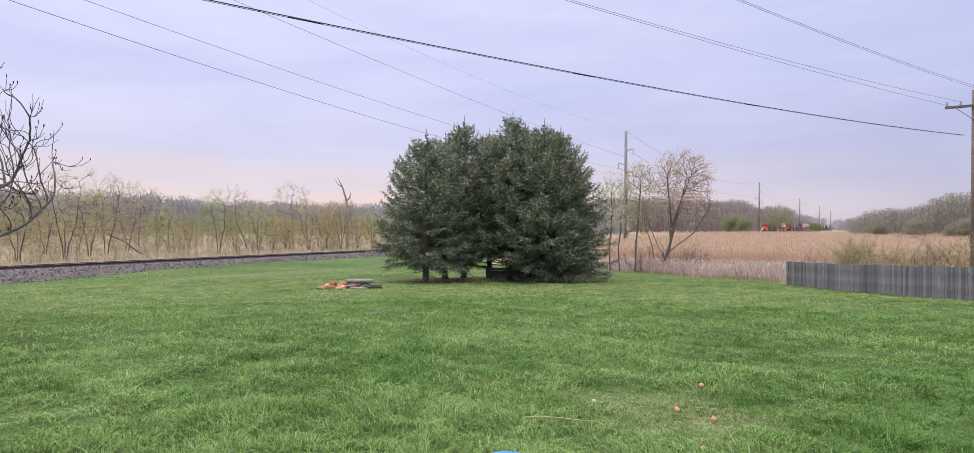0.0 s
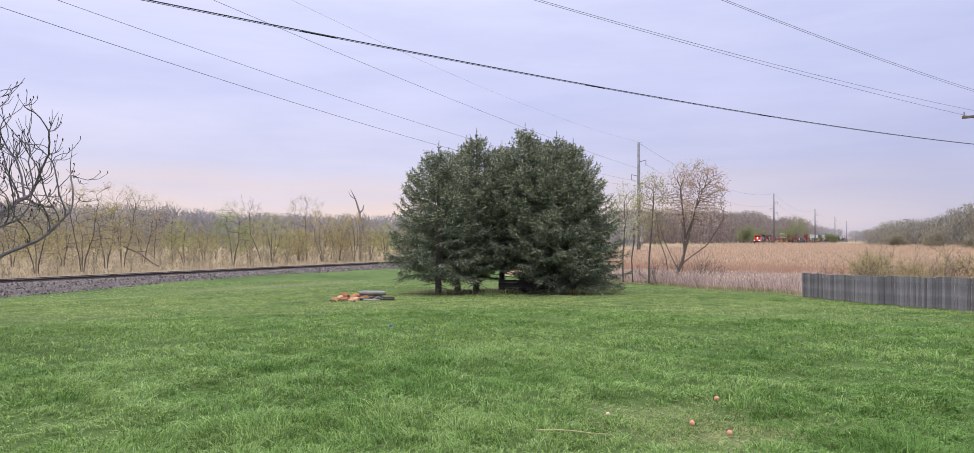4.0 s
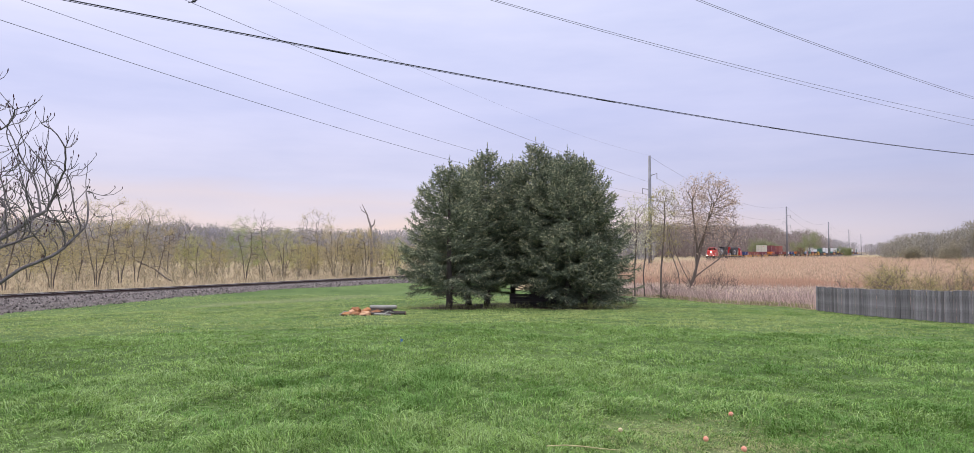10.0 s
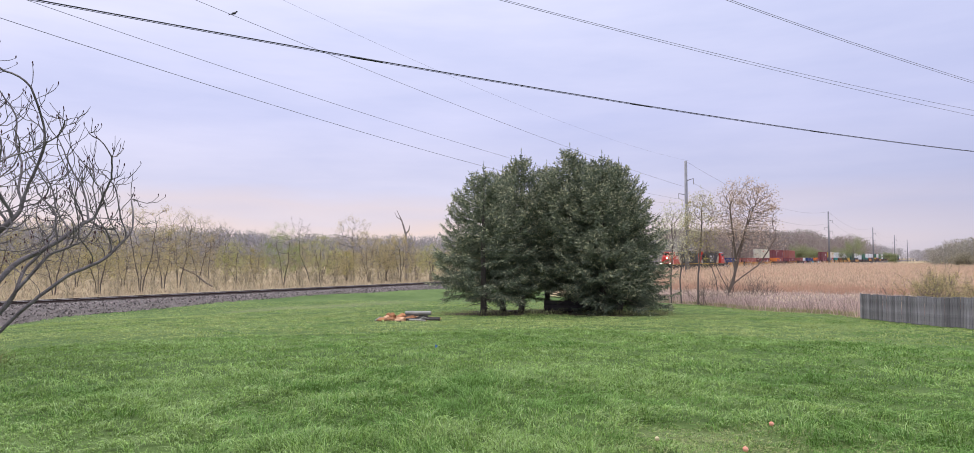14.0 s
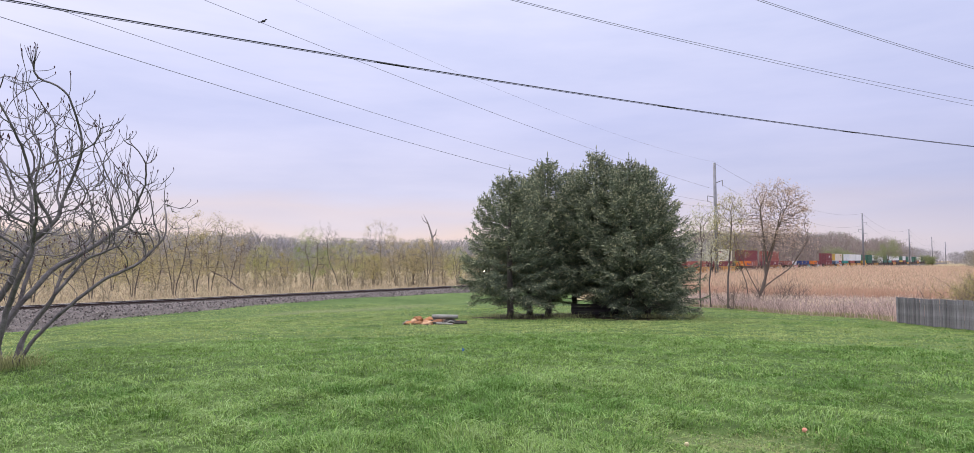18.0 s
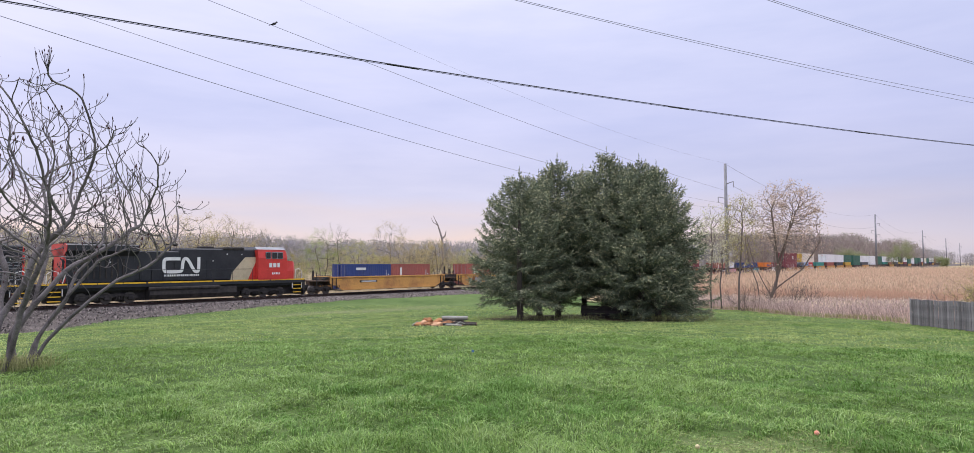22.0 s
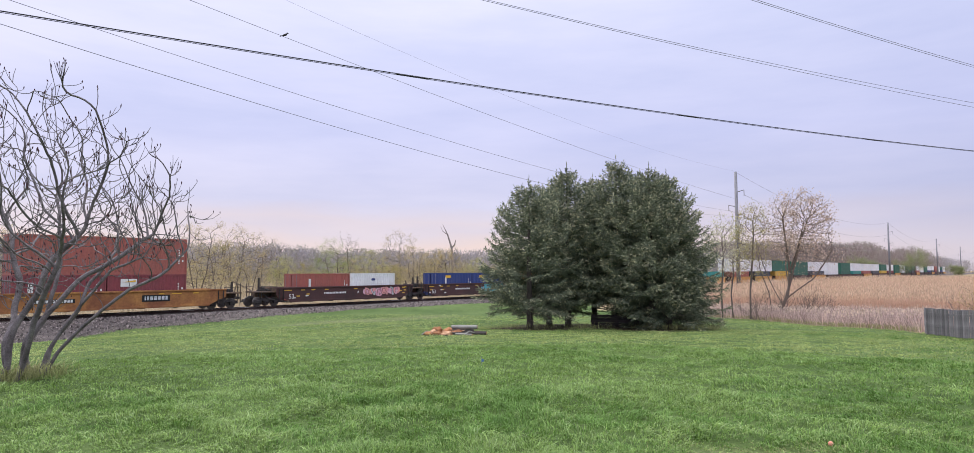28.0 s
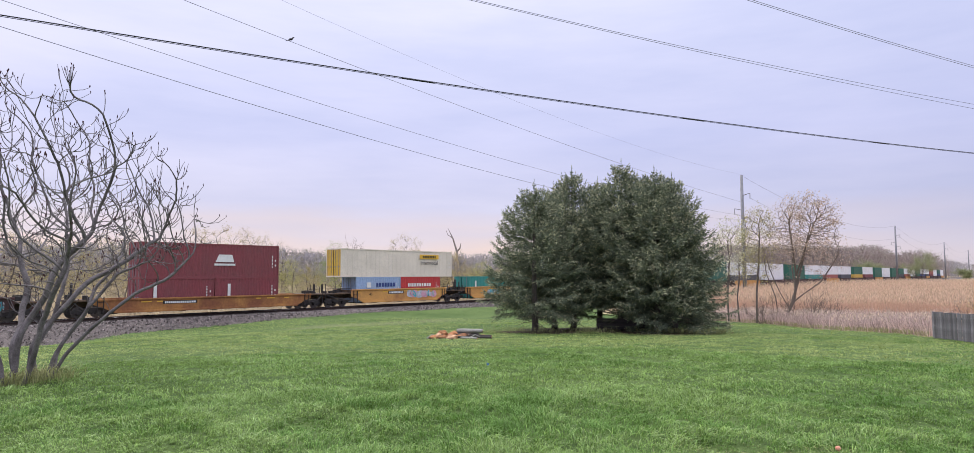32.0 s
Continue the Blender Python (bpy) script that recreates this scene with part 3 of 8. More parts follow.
def grow(sh, tips, rng, p, d, length, r, level, spread, up, kids, wiggle=0.22, ratio=0.74, sides=5, least=0.006, twigs=0.0, keep=None):
    """A branch that bends on its way, throws side shoots, and forks at its end; the last twigs are slim blades."""
    pts, rad = [p], [r]
    n = 3 if level > 1 else 2
    for k in range(n):
        d = (d + Vector((rng.gauss(0, wiggle), rng.gauss(0, wiggle), rng.gauss(0, wiggle) + up))).normalized()
        p = p + d * (length / n)
        pts.append(p)
        rad.append(max(least, r * (1 - 0.34 * (k + 1) / n)))
    if level > 1 or sides > 5:
        sh.tube(pts, rad, sides if level > 2 else 4 if level > 1 else 3, caps=False)
    else:
        side = d.cross(Vector((rng.gauss(0, 1), rng.gauss(0, 1), rng.gauss(0, 1)))).normalized() * max(least, rad[0])
        sh.add([pts[0] - side, pts[0] + side, pts[1] + side * 0.7, pts[1] - side * 0.7, pts[-1] + side * 0.3, pts[-1] - side * 0.3], [(0, 1, 2, 3), (3, 2, 4, 5)])
    tips += [(q, d, level) for q in pts[1:]] if level <= 1 else []
    if level == 0 or (keep and not keep(p)):
        return
    if twigs and level >= 2:
        for q, w in zip(pts[1:], rad[1:]):
            if rng.random() < twigs:
                turn = Vector((rng.gauss(0, 1), rng.gauss(0, 1), rng.gauss(0, 0.6))).normalized()
                turn.z = max(turn.z, -0.25)
                grow(sh, tips, rng, q, (d * 0.6 + turn).normalized(), length * 0.62 * rng.uniform(0.6, 1.1), w * 0.5, max(0, level - 2), spread, up, kids, wiggle, ratio, sides, least, twigs, keep)
    for k in range(rng.choice(kids)):
        turn = Vector((rng.gauss(0, 1), rng.gauss(0, 1), rng.gauss(0, 0.7))).normalized()
        dd = d + turn * spread * rng.uniform(0.6, 1.3)
        dd.z = max(dd.z, -0.05)
        dd = dd.normalized()
        q = pts[-1] if k < 2 else pts[-2]
        grow(sh, tips, rng, q, dd, length * ratio * rng.uniform(0.75, 1.2), rad[-1] * (0.86 if k == 0 else 0.68), level - 1, spread, up, kids, wiggle, ratio, sides, least, twigs, keep)


def fill_crown(goals, stems, step, reach, kill, rng, rise=0.0, keep_on=0.35, rounds=90):
    """Branches that grow from given stems towards goals spread through a crown. Returns places and the index of each one's parent."""
    pts, parent = [], []
    for line, root in stems:
        last = root
        line = [np.array(q, float) for q in line]
        for a, b in zip(line, line[1:]):
            m = max(1, int(np.linalg.norm(b - a) / step))
            if last is None:
                pts.append(a)
                parent.append(-1)
                last = len(pts) - 1
            for j in range(1, m + 1):
                pts.append(a + (b - a) * j / m)
                parent.append(last)
                last = len(pts) - 1
    goals = np.asarray(goals, float)
    pts_a = np.array(pts)
    near = np.full(len(goals), 1e9)
    who = np.zeros(len(goals), int)
    fresh = np.arange(len(pts_a))
    way = {}
    for i, q in enumerate(parent):
        way[i] = unit(pts_a[i] - pts_a[q]) if q >= 0 else np.array([0, 0, 1.0])
    tried = set()
    for _ in range(rounds):
        gap = np.linalg.norm(goals[:, None] - pts_a[fresh][None], axis=2)
        j = gap.argmin(1)
        best = gap[np.arange(len(goals)), j]
        better = best < near
        near[better], who[better] = best[better], fresh[j[better]]
        left = near > kill
        goals, near, who = goals[left], near[left], who[left]
        if not len(goals):
            break
        born, ids = [], []
        for i in np.unique(who[near < reach]):
            pull = unit(goals[(who == i) & (near < reach)] - pts_a[i]).mean(0)
            d = unit(unit(pull) + keep_on * way[i] + np.array([0, 0, rise]) + rng.normal(0, 0.10, 3))
            key = (int(i), tuple(np.round(d, 1)))
            if key in tried:
                continue
            tried.add(key)
            born.append(pts_a[i] + d * step)
            ids.append((i, d))
        if not born:
            break
        start = len(pts_a)
        pts_a = np.concatenate([pts_a, np.array(born)])
        fresh = np.arange(start, len(pts_a))
        for n_, (i, d) in enumerate(ids):
            parent.append(int(i))
            way[start + n_] = d
    return pts_a, np.array(parent)


def limb_tubes(pts, parent, tip_r, power, sides=(4, 6), smooth=2, most=1.0):
    """Tubes along the branches, thick by what they carry. Returns the shape for each root, and the tips with their ways."""
    n = len(pts)
    kids = [[] for _ in range(n)]
    for i, q in enumerate(parent):
        if q >= 0:
            kids[q].append(i)
    pts = pts.copy()
    for _ in range(smooth):
        out = pts.copy()
        for i in range(n):
            if parent[i] >= 0 and kids[i]:
                out[i] = 0.5 * pts[i] + 0.25 * pts[parent[i]] + 0.25 * np.mean([pts[k] for k in kids[i]], 0)
        pts = out
    flow = np.zeros(n)
    for i in range(n - 1, -1, -1):
        flow[i] = max(flow[i], tip_r ** power) if not kids[i] else flow[i] * 1.004
        if parent[i] >= 0:
            flow[parent[i]] += flow[i]
    rad = np.minimum(flow ** (1 / power), most)
    shapes, tips = [], []
    for root in [i for i in range(n) if parent[i] < 0]:
        sh = Shape()
        todo = [[root]]
        while todo:
            chain = todo.pop()
            i = chain[-1]
            while kids[i]:
                order = sorted(kids[i], key=lambda k: -flow[k])
                todo += [[i, k] for k in order[1:]]
                i = order[0]
                chain.append(i)
            if len(chain) > 1:
                r_ = [rad[k] for k in chain]
                if parent[chain[0]] >= 0 or chain[0] != root:
                    r_[0] = min(r_[0], r_[1] * 1.15)
                sh.tube([pts[k] for k in chain], r_, sides[1] if r_[0] > tip_r * 3 else sides[0], caps=False)
            e = pts[chain[-1]]
            tips.append((Vector(e), Vector(unit(e - pts[chain[-2]])) if len(chain) > 1 else Vector((0, 0, 1)), 0))
        shapes.append(sh)
    return shapes, tips


def leaves_at(tips, rng, per, size, cloud):
    """Small leaf shapes scattered round the twig ends."""
    c = np.array([t[0] for t in tips])
    n = len(c) * per
    base = np.repeat(c, per, 0) + rng.normal(0, cloud, (n, 3))
    way = unit(rng.normal(size=(n, 3)) + np.array([0, 0, 0.3]))
    side = unit(np.cross(way, rng.normal(size=(n, 3))))
    s = rng.uniform(0.6, 1.4, (n, 1)) * size
    v = np.stack([base, base + way * s * 0.5 + side * s * 0.34, base + way * s, base + way * s * 0.5 - side * s * 0.34], 1).reshape(-1, 3)
    return v, np.arange(4 * n).reshape(-1, 4)


def broadleaf(name, label, at, H, seed, stems=1, lean=(0, 0), levels=5, spread=0.55, up=0.10, kids=(2, 2, 3), leaf=None, per=3, size=0.12, cloud=0.16,
              trunk=0.14, bark=None, group="", wide=0.25, ratio=0.74, parts=("trunk", "crown"), category="tree", wiggle=0.22, twigs=0.55, least=0.010):
    ob = thing(name, label, category, group, at=Matrix.Translation(at))
    rng = random.Random(seed)
    sh, tips = Shape(), []
    first = H * (1 - ratio) / (1 - ratio ** (levels + 1)) * 1.26
    for k in range(stems):
        a = rng.uniform(0, 6.28)
        q = 0.0 if stems == 1 else wide
        d = Vector((lean[0] + q * math.cos(a), lean[1] + q * math.sin(a), 1)).normalized()
        grow(sh, tips, rng, Vector((0.12 * stems ** 0.5 * math.cos(a), 0.12 * stems ** 0.5 * math.sin(a), -0.1)), d, first * rng.uniform(0.85, 1.15), trunk * rng.uniform(0.75, 1.1), levels, spread, up,
             kids, wiggle, ratio, 5, least, twigs)
    part(parts[0], sh, bark or M_BARK, ob)
    if leaf:
        v, f = leaves_at(tips, np.random.default_rng(seed), per, size, cloud)
        part(parts[1], quick_mesh(parts[1], v, f), leaf, ob)
    return ob


def egg(rng, n, middle, radii, low=-1e9):
    """Places spread through an egg shape, denser towards its skin."""
    d = unit(rng.normal(size=(n, 3)))
    q = np.asarray(middle) + d * np.asarray(radii) * rng.uniform(0.15, 1.0, (n, 1)) ** 0.45 * rng.uniform(0.86, 1.08, (n, 1))
    return q[q[:, 2] > low]


def marsh_tree(name, label, at, H, seed, stems, leaf, per, lean, wide=0.37):
    """A twiggy wetland tree: a few stems from one foot, and an egg-shaped crown filled with fine twigs."""
    ob = thing(name, label, "tree", "trees beyond the railway", at=Matrix.Translation(at))
    rng = np.random.default_rng(seed)
    c = np.array([lean * H * 0.55, 0, H * 0.58])
    radii = np.array([H * wide * rng.uniform(0.85, 1.15), H * wide, H * 0.42])
    goals = np.concatenate([egg(rng, 260, c, radii), egg(rng, 40, c - np.array([0, 0, H * 0.22]), radii * np.array([0.8, 0.8, 0.6]))])
    goals = goals[goals[:, 2] > 0.12 * H]
    lines = []
    for k in range(stems):
        a = 6.283 * k / stems + rng.uniform(-0.5, 0.5)
        q = np.array([math.cos(a), math.sin(a), 0])
        out = 0.0 if stems == 1 else rng.uniform(0.5, 1.0)
        lines.append(([q * 0.10 * stems ** 0.5 + np.array([0, 0, -0.15]), q * H * 0.05 * out + np.array([lean * H * 0.15, 0, H * 0.17]),
                       c + q * radii * 0.38 * out - np.array([0, 0, H * 0.18]), c + q * radii * 0.5 * out + np.array([rng.normal(0, 0.03) * H, 0, H * rng.uniform(0.0, 0.14)])], None))
    pts, parent = fill_crown(goals, lines, 0.042 * H, 0.32 * H, 0.042 * H, rng, 0.10, 0.5, 60)
    shapes, tips = limb_tubes(pts, parent, 0.014, 2.6, (3, 5), 1)
    for sh in shapes:
        part("trunk", sh, M_MARSHBARK, ob)
    dice = random.Random(seed)
    twigs, ends = Shape(), []
    for q, d, _ in tips:
        for k in range(4):
            e = q + (d + Vector((dice.gauss(0, 0.55), dice.gauss(0, 0.55), dice.gauss(0.15, 0.5)))).normalized() * H * dice.uniform(0.04, 0.10)
            s_ = d.cross(Vector((dice.gauss(0, 1), dice.gauss(0, 1), 0.3))).normalized() * 0.013
            twigs.add([q - s_, q + s_, e], [(0, 1, 2)])
            ends += [(e, d, 0), (q.lerp(e, 0.5), d, 0)]
    part("crown", twigs, M_THINTWIG, ob)["kind"] = "stuff"
    if leaf:
        v, f = leaves_at(ends, rng, per, 0.085, 0.17)
        part("foliage", quick_mesh("foliage", v, f), leaf, ob)
    return ob


M_THINTWIG = material("tan_brown_thin_twigs", (0.27, 0.215, 0.16), 0.9, vary=0.3, scale=1)
M_MARSHBARK = material("dark_marsh_tree_bark", (0.135, 0.112, 0.098), 0.9, vary=0.4, scale=2)
# trees and bushes beyond the line: bearing, distance, height, stems, leaf, leaves at each twig, lean
BEYOND = [
    (-45.5, 84, 9.0, 2, M_BEIGE, 2, 0), (-41.5, 88, 8.0, 2, M_OLIVE, 2, 0.1), (-38.0, 92, 9.5, 2, M_BEIGE, 2, -0.1), (-35.2, 94, 7.5, 3, M_OLIVE, 2, 0),
    (-32.4, 95, 10.2, 3, M_BEIGE, 2, 0.1), (-30.9, 104, 9.0, 2, M_OLIVE, 2, 0), (-29.8, 108, 10.6, 4, M_BEIGE, 2, 0.15), (-28.4, 124, 11.0, 2, M_BEIGE, 2, 0),
    (-25.6, 122, 6.6, 2, M_LIME, 5, -0.35), (-22.0, 109, 8.8, 2, M_GREENL, 4, 0.0), (-19.0, 117, 7.6, 5, M_LIME, 4, 0.1),
    (-16.3, 133, 11.6, 1, M_BEIGE, 2, 0), (-16.9, 127, 5.4, 4, M_OLIVE, 3, 0), (-15.0, 121, 8.2, 4, M_BEIGE, 3, 0), (-13.6, 124, 7.0, 4, M_OLIVE, 2, 0),
    (-12.4, 123, 8.0, 4, M_BEIGE, 3, 0), (-9.8, 125, 6.2, 4, M_LIME, 3, 0), (-7.5, 128, 7.0, 3, M_BEIGE, 2, 0),
    (-36.6, 118, 8.2, 2, M_OLIVE, 1, 0.1), (-33.6, 112, 7.0, 3, M_BEIGE, 1, 0), (-31.6, 128, 8.5, 2, M_BEIGE, 1, 0), (-24.2, 140, 6.0, 3, M_OLIVE, 1, 0), (-20.8, 132, 6.5, 4, M_BEIGE, 1, 0),
    (-17.8, 120, 5.2, 4, M_BEIGE, 1, 0), (-14.2, 136, 7.4, 3, M_BEIGE, 1, 0.1), (-11.0, 130, 6.2, 4, M_OLIVE, 1, 0)]
for _i, (_a, _r, _h2, _n, _leaf, _per, _lean) in enumerate(BEYOND):
    what = {M_BEIGE.name: "slender tree with pale beige catkins", M_OLIVE.name: "thin tree with olive spring buds", M_LIME.name: "bushy tree in fresh yellow-green leaf",
            M_GREENL.name: "small tree in light green leaf"}[_leaf.name]
    marsh_tree("marsh_tree", what + " beyond the railway", spot(_a, _r, -2.7), _h2 * 1.08, 300 + _i, _n, _leaf, 5 if _per < 3 else 8, _lean * 0.6)
# bare ones and the dead snags
for _i, (_a, _r, _h2, _lean) in enumerate(((-27.7, 150, 12.0, 0.05), (-26.4, 125, 11.0, -0.05), (-19.9, 126, 12.0, -0.28), (-47.5, 98, 9.0, 0.1))):
    marsh_tree("bare_tree", "leafless dark tree beyond the railway", spot(_a, _r, -2.7), _h2, 350 + _i, 1, None, 0, _lean, 0.22)
M_SNAG = material("bleached_dead_wood", (0.30, 0.26, 0.24), 0.85, vary=0.4, scale=2)


def snag():
    p = spot(-11.9, 130, -2.7)
    ob = thing("dead_tree", "bleached broken dead tree standing in the marsh", "tree", at=Matrix.Translation(p))
    part("trunk", Shape().tube([(0, 0, -0.1), (0.1, 0, 5), (-0.1, 0, 9.0), (-0.9, 0, 11.6), (-1.9, 0, 13.6)], [0.3, 0.26, 0.2, 0.13, 0.03], 7), M_SNAG, ob)
    part("branch", Shape().tube([(-0.1, 0, 9.0), (0.5, 0, 9.6), (0.7, 0, 10.6)], [0.16, 0.14, 0.05], 6), M_SNAG, ob)
    part("branch", Shape().tube([(-0.9, 0, 11.6), (-1.9, 0, 12.3), (-2.3, 0, 13.2)], [0.09, 0.06, 0.02], 5), M_SNAG, ob)


snag()

# fallen and leaning limbs at the foot of one group
def fallen():
    p = spot(-29.3, 108, -2.7)
    ob = thing("fallen_branch", "bare dark limb that has come down beside the trees", "branch", at=Matrix.Translation(p))
    part("limb", Shape().tube([(-1.5, 0, 3.2), (1.5, 0, 1.9), (3.2, 0, 0.6), (4.2, 0, 0.1)], [0.08, 0.11, 0.12, 0.14], 6), M_TWIG, ob)
    part("limb", Shape().tube([(0.5, 0, 2.3), (2.2, 0.4, 2.2), (3.4, 0.6, 1.2)], [0.07, 0.05, 0.02], 5), M_TWIG, ob)


fallen()

# trees at the edge of the reeds
def wild_tree(name, label, turn, r, z, stems, eggs, bark, leaf, per, size, cloud, seed, tip=0.0095, power=2.6, droop=0):
    """A tree with its own stems (across, away, up) whose twigs fill the given crown."""
    ob = thing(name, label, "tree", "trees at the edge of the reeds", at=Matrix.Translation(spot(turn, r, z)) @ pose(0, 0, 0, 0, 0, -turn))
    rng = np.random.default_rng(seed)
    goals = np.concatenate([egg(rng, n, c, q) for n, c, q in eggs])
    pts, parent = fill_crown(goals, stems, 0.15, 2.2, 0.19, rng, 0.08, 0.5)
    shapes, tips = limb_tubes(pts, parent, tip, power)
    for sh in shapes:
        part("trunk", sh, bark, ob, smooth=True)
    twigs = Shape()
    dice = random.Random(seed)
    ends = []
    for q, d, _ in tips:
        for k in range(3):
            e = q + (d + Vector((dice.gauss(0, 0.6), dice.gauss(0, 0.6), dice.gauss(0, 0.5)))).normalized() * dice.uniform(0.15, 0.38)
            s = d.cross(Vector((dice.gauss(0, 1), dice.gauss(0, 1), 0.3))).normalized() * tip * 0.7
            twigs.add([q - s, q + s, e], [(0, 1, 2)])
            ends.append((e, d, 0))
    for k in range(droop):
        x, y = dice.uniform(-0.2, 3.6), dice.uniform(-1.5, 1.5)
        top = dice.uniform(1.2, 2.8)
        q = Vector((x, y, top))
        for j in range(3):
            e = q + Vector((dice.uniform(-0.1, 0.5), dice.gauss(0, 0.2), -top * dice.uniform(0.2, 0.4)))
            s = Vector((0.010, 0.004, 0))
            twigs.add([q - s, q + s, e + s * 0.6, e - s * 0.6], [(0, 1, 2, 3)])
            q = e
    part("crown", twigs, bark, ob)["kind"] = "stuff"
    v, f = leaves_at(ends, np.random.default_rng(seed), per, size, cloud)
    part("foliage", quick_mesh("foliage", v, f), leaf, ob)


wild_tree("budding_tree", "leaning bare tree with dusky pink buds among the reeds", 14.55, 56, -2.0,
          [([(0, 0, -0.2), (0.3, 0, 0.7), (0.68, 0, 1.5), (0.9, 0, 2.4), (0.95, -0.1, 3.9), (0.78, -0.2, 5.8), (0.62, -0.2, 7.6)], None),
           ([(0.9, 0.1, 2.3), (1.35, 0.2, 4.2), (1.7, 0.3, 5.6), (2.3, 0.3, 7.4)], 13),
           ([(0.62, 0, 1.4), (1.4, -0.3, 2.1), (2.6, -0.5, 3.0), (3.4, -0.6, 4.2), (3.9, -0.6, 5.2)], 9),
           ([(0.9, 0, 2.4), (0.7, 0.8, 4.0), (0.9, 1.3, 5.6)], 14), ([(0.95, -0.1, 3.6), (1.5, -1.0, 5.0), (1.9, -1.3, 6.6)], 20)],
          [(1700, (1.75, 0, 7.0), (2.5, 2.3, 2.9)), (120, (3.4, -0.5, 5.2), (1.2, 1.0, 1.0)), (25, (1.7, 0, 3.6), (1.8, 1.0, 0.8))], M_REDTWIG, M_BUDS, 3, 0.10, 0.12, 411, droop=26)
wild_tree("budding_tree", "slim tree with small yellowish leaves at the lawn's edge", 12.9, 56, -1.95,
          [([(-0.3, 0, -0.2), (-0.25, 0, 2.2), (0.0, 0, 4.4), (0.1, 0, 6.6)], None), ([(1.3, 0.1, -0.2), (1.1, 0.1, 1.8), (0.5, 0.1, 3.6), (0.25, 0.1, 5.6)], None),
           ([(2.0, 0.2, 1.0), (1.4, 0.2, 2.2), (0.7, 0.2, 4.0), (0.4, 0.2, 5.4)], None)],
          [(600, (0.05, 0, 6.4), (1.4, 1.3, 2.5)), (90, (0.2, 0, 4.0), (1.6, 1.2, 1.2))], M_TWIG, M_OLIVE, 4, 0.10, 0.16, 422)
wild_tree("blossom_tree", "slim tree with off-white blossom beside the spruces", 10.5, 58, -2.0,
          [([(0, 0, -0.2), (-0.05, 0, 1.8), (0.1, 0, 3.4), (0.2, 0, 5.0)], None), ([(0.8, 0.1, -0.2), (0.7, 0.1, 1.8), (0.9, 0.1, 3.2), (0.9, 0, 4.6)], None)],
          [(600, (0.4, 0, 5.6), (2.0, 1.8, 2.6))], M_TWIG, M_BLOSSOM, 5, 0.11, 0.16, 431)
for _i, (_a, _r, _h2, _leaf) in enumerate(((15.8, 54, 2.2, None), (17.6, 53, 1.9, None), (13.2, 55, 2.0, None), (28.6, 46, 2.5, M_OLIVE), (29.6, 45, 2.4, M_OLIVE), (30.6, 47, 2.2, M_BEIGE), (27.6, 50, 2.0, None),
                                    (32.2, 43, 2.0, M_OLIVE), (33.4, 41, 2.3, None), (34.6, 42, 2.2, M_OLIVE), (35.8, 41, 2.5, M_OLIVE), (37.2, 40, 2.5, M_BEIGE), (31.6, 52, 2.6, M_BEIGE))):
    broadleaf("shrub", "twiggy olive-brown shrub standing in the reeds" if _leaf else "bare brown twiggy shrub in the reeds", spot(_a, _r), _h2 * (1.1 if _a > 27 else 1.0), 460 + _i, 6, (0, 0), 4, 0.55, 0.10, (2, 2, 3), _leaf, 3, 0.055,
              0.09, 0.03, M_REDTWIG if not _leaf else M_TWIG, "shrubs behind the fence", 0.5, parts=("stem", "foliage"), category="shrub")


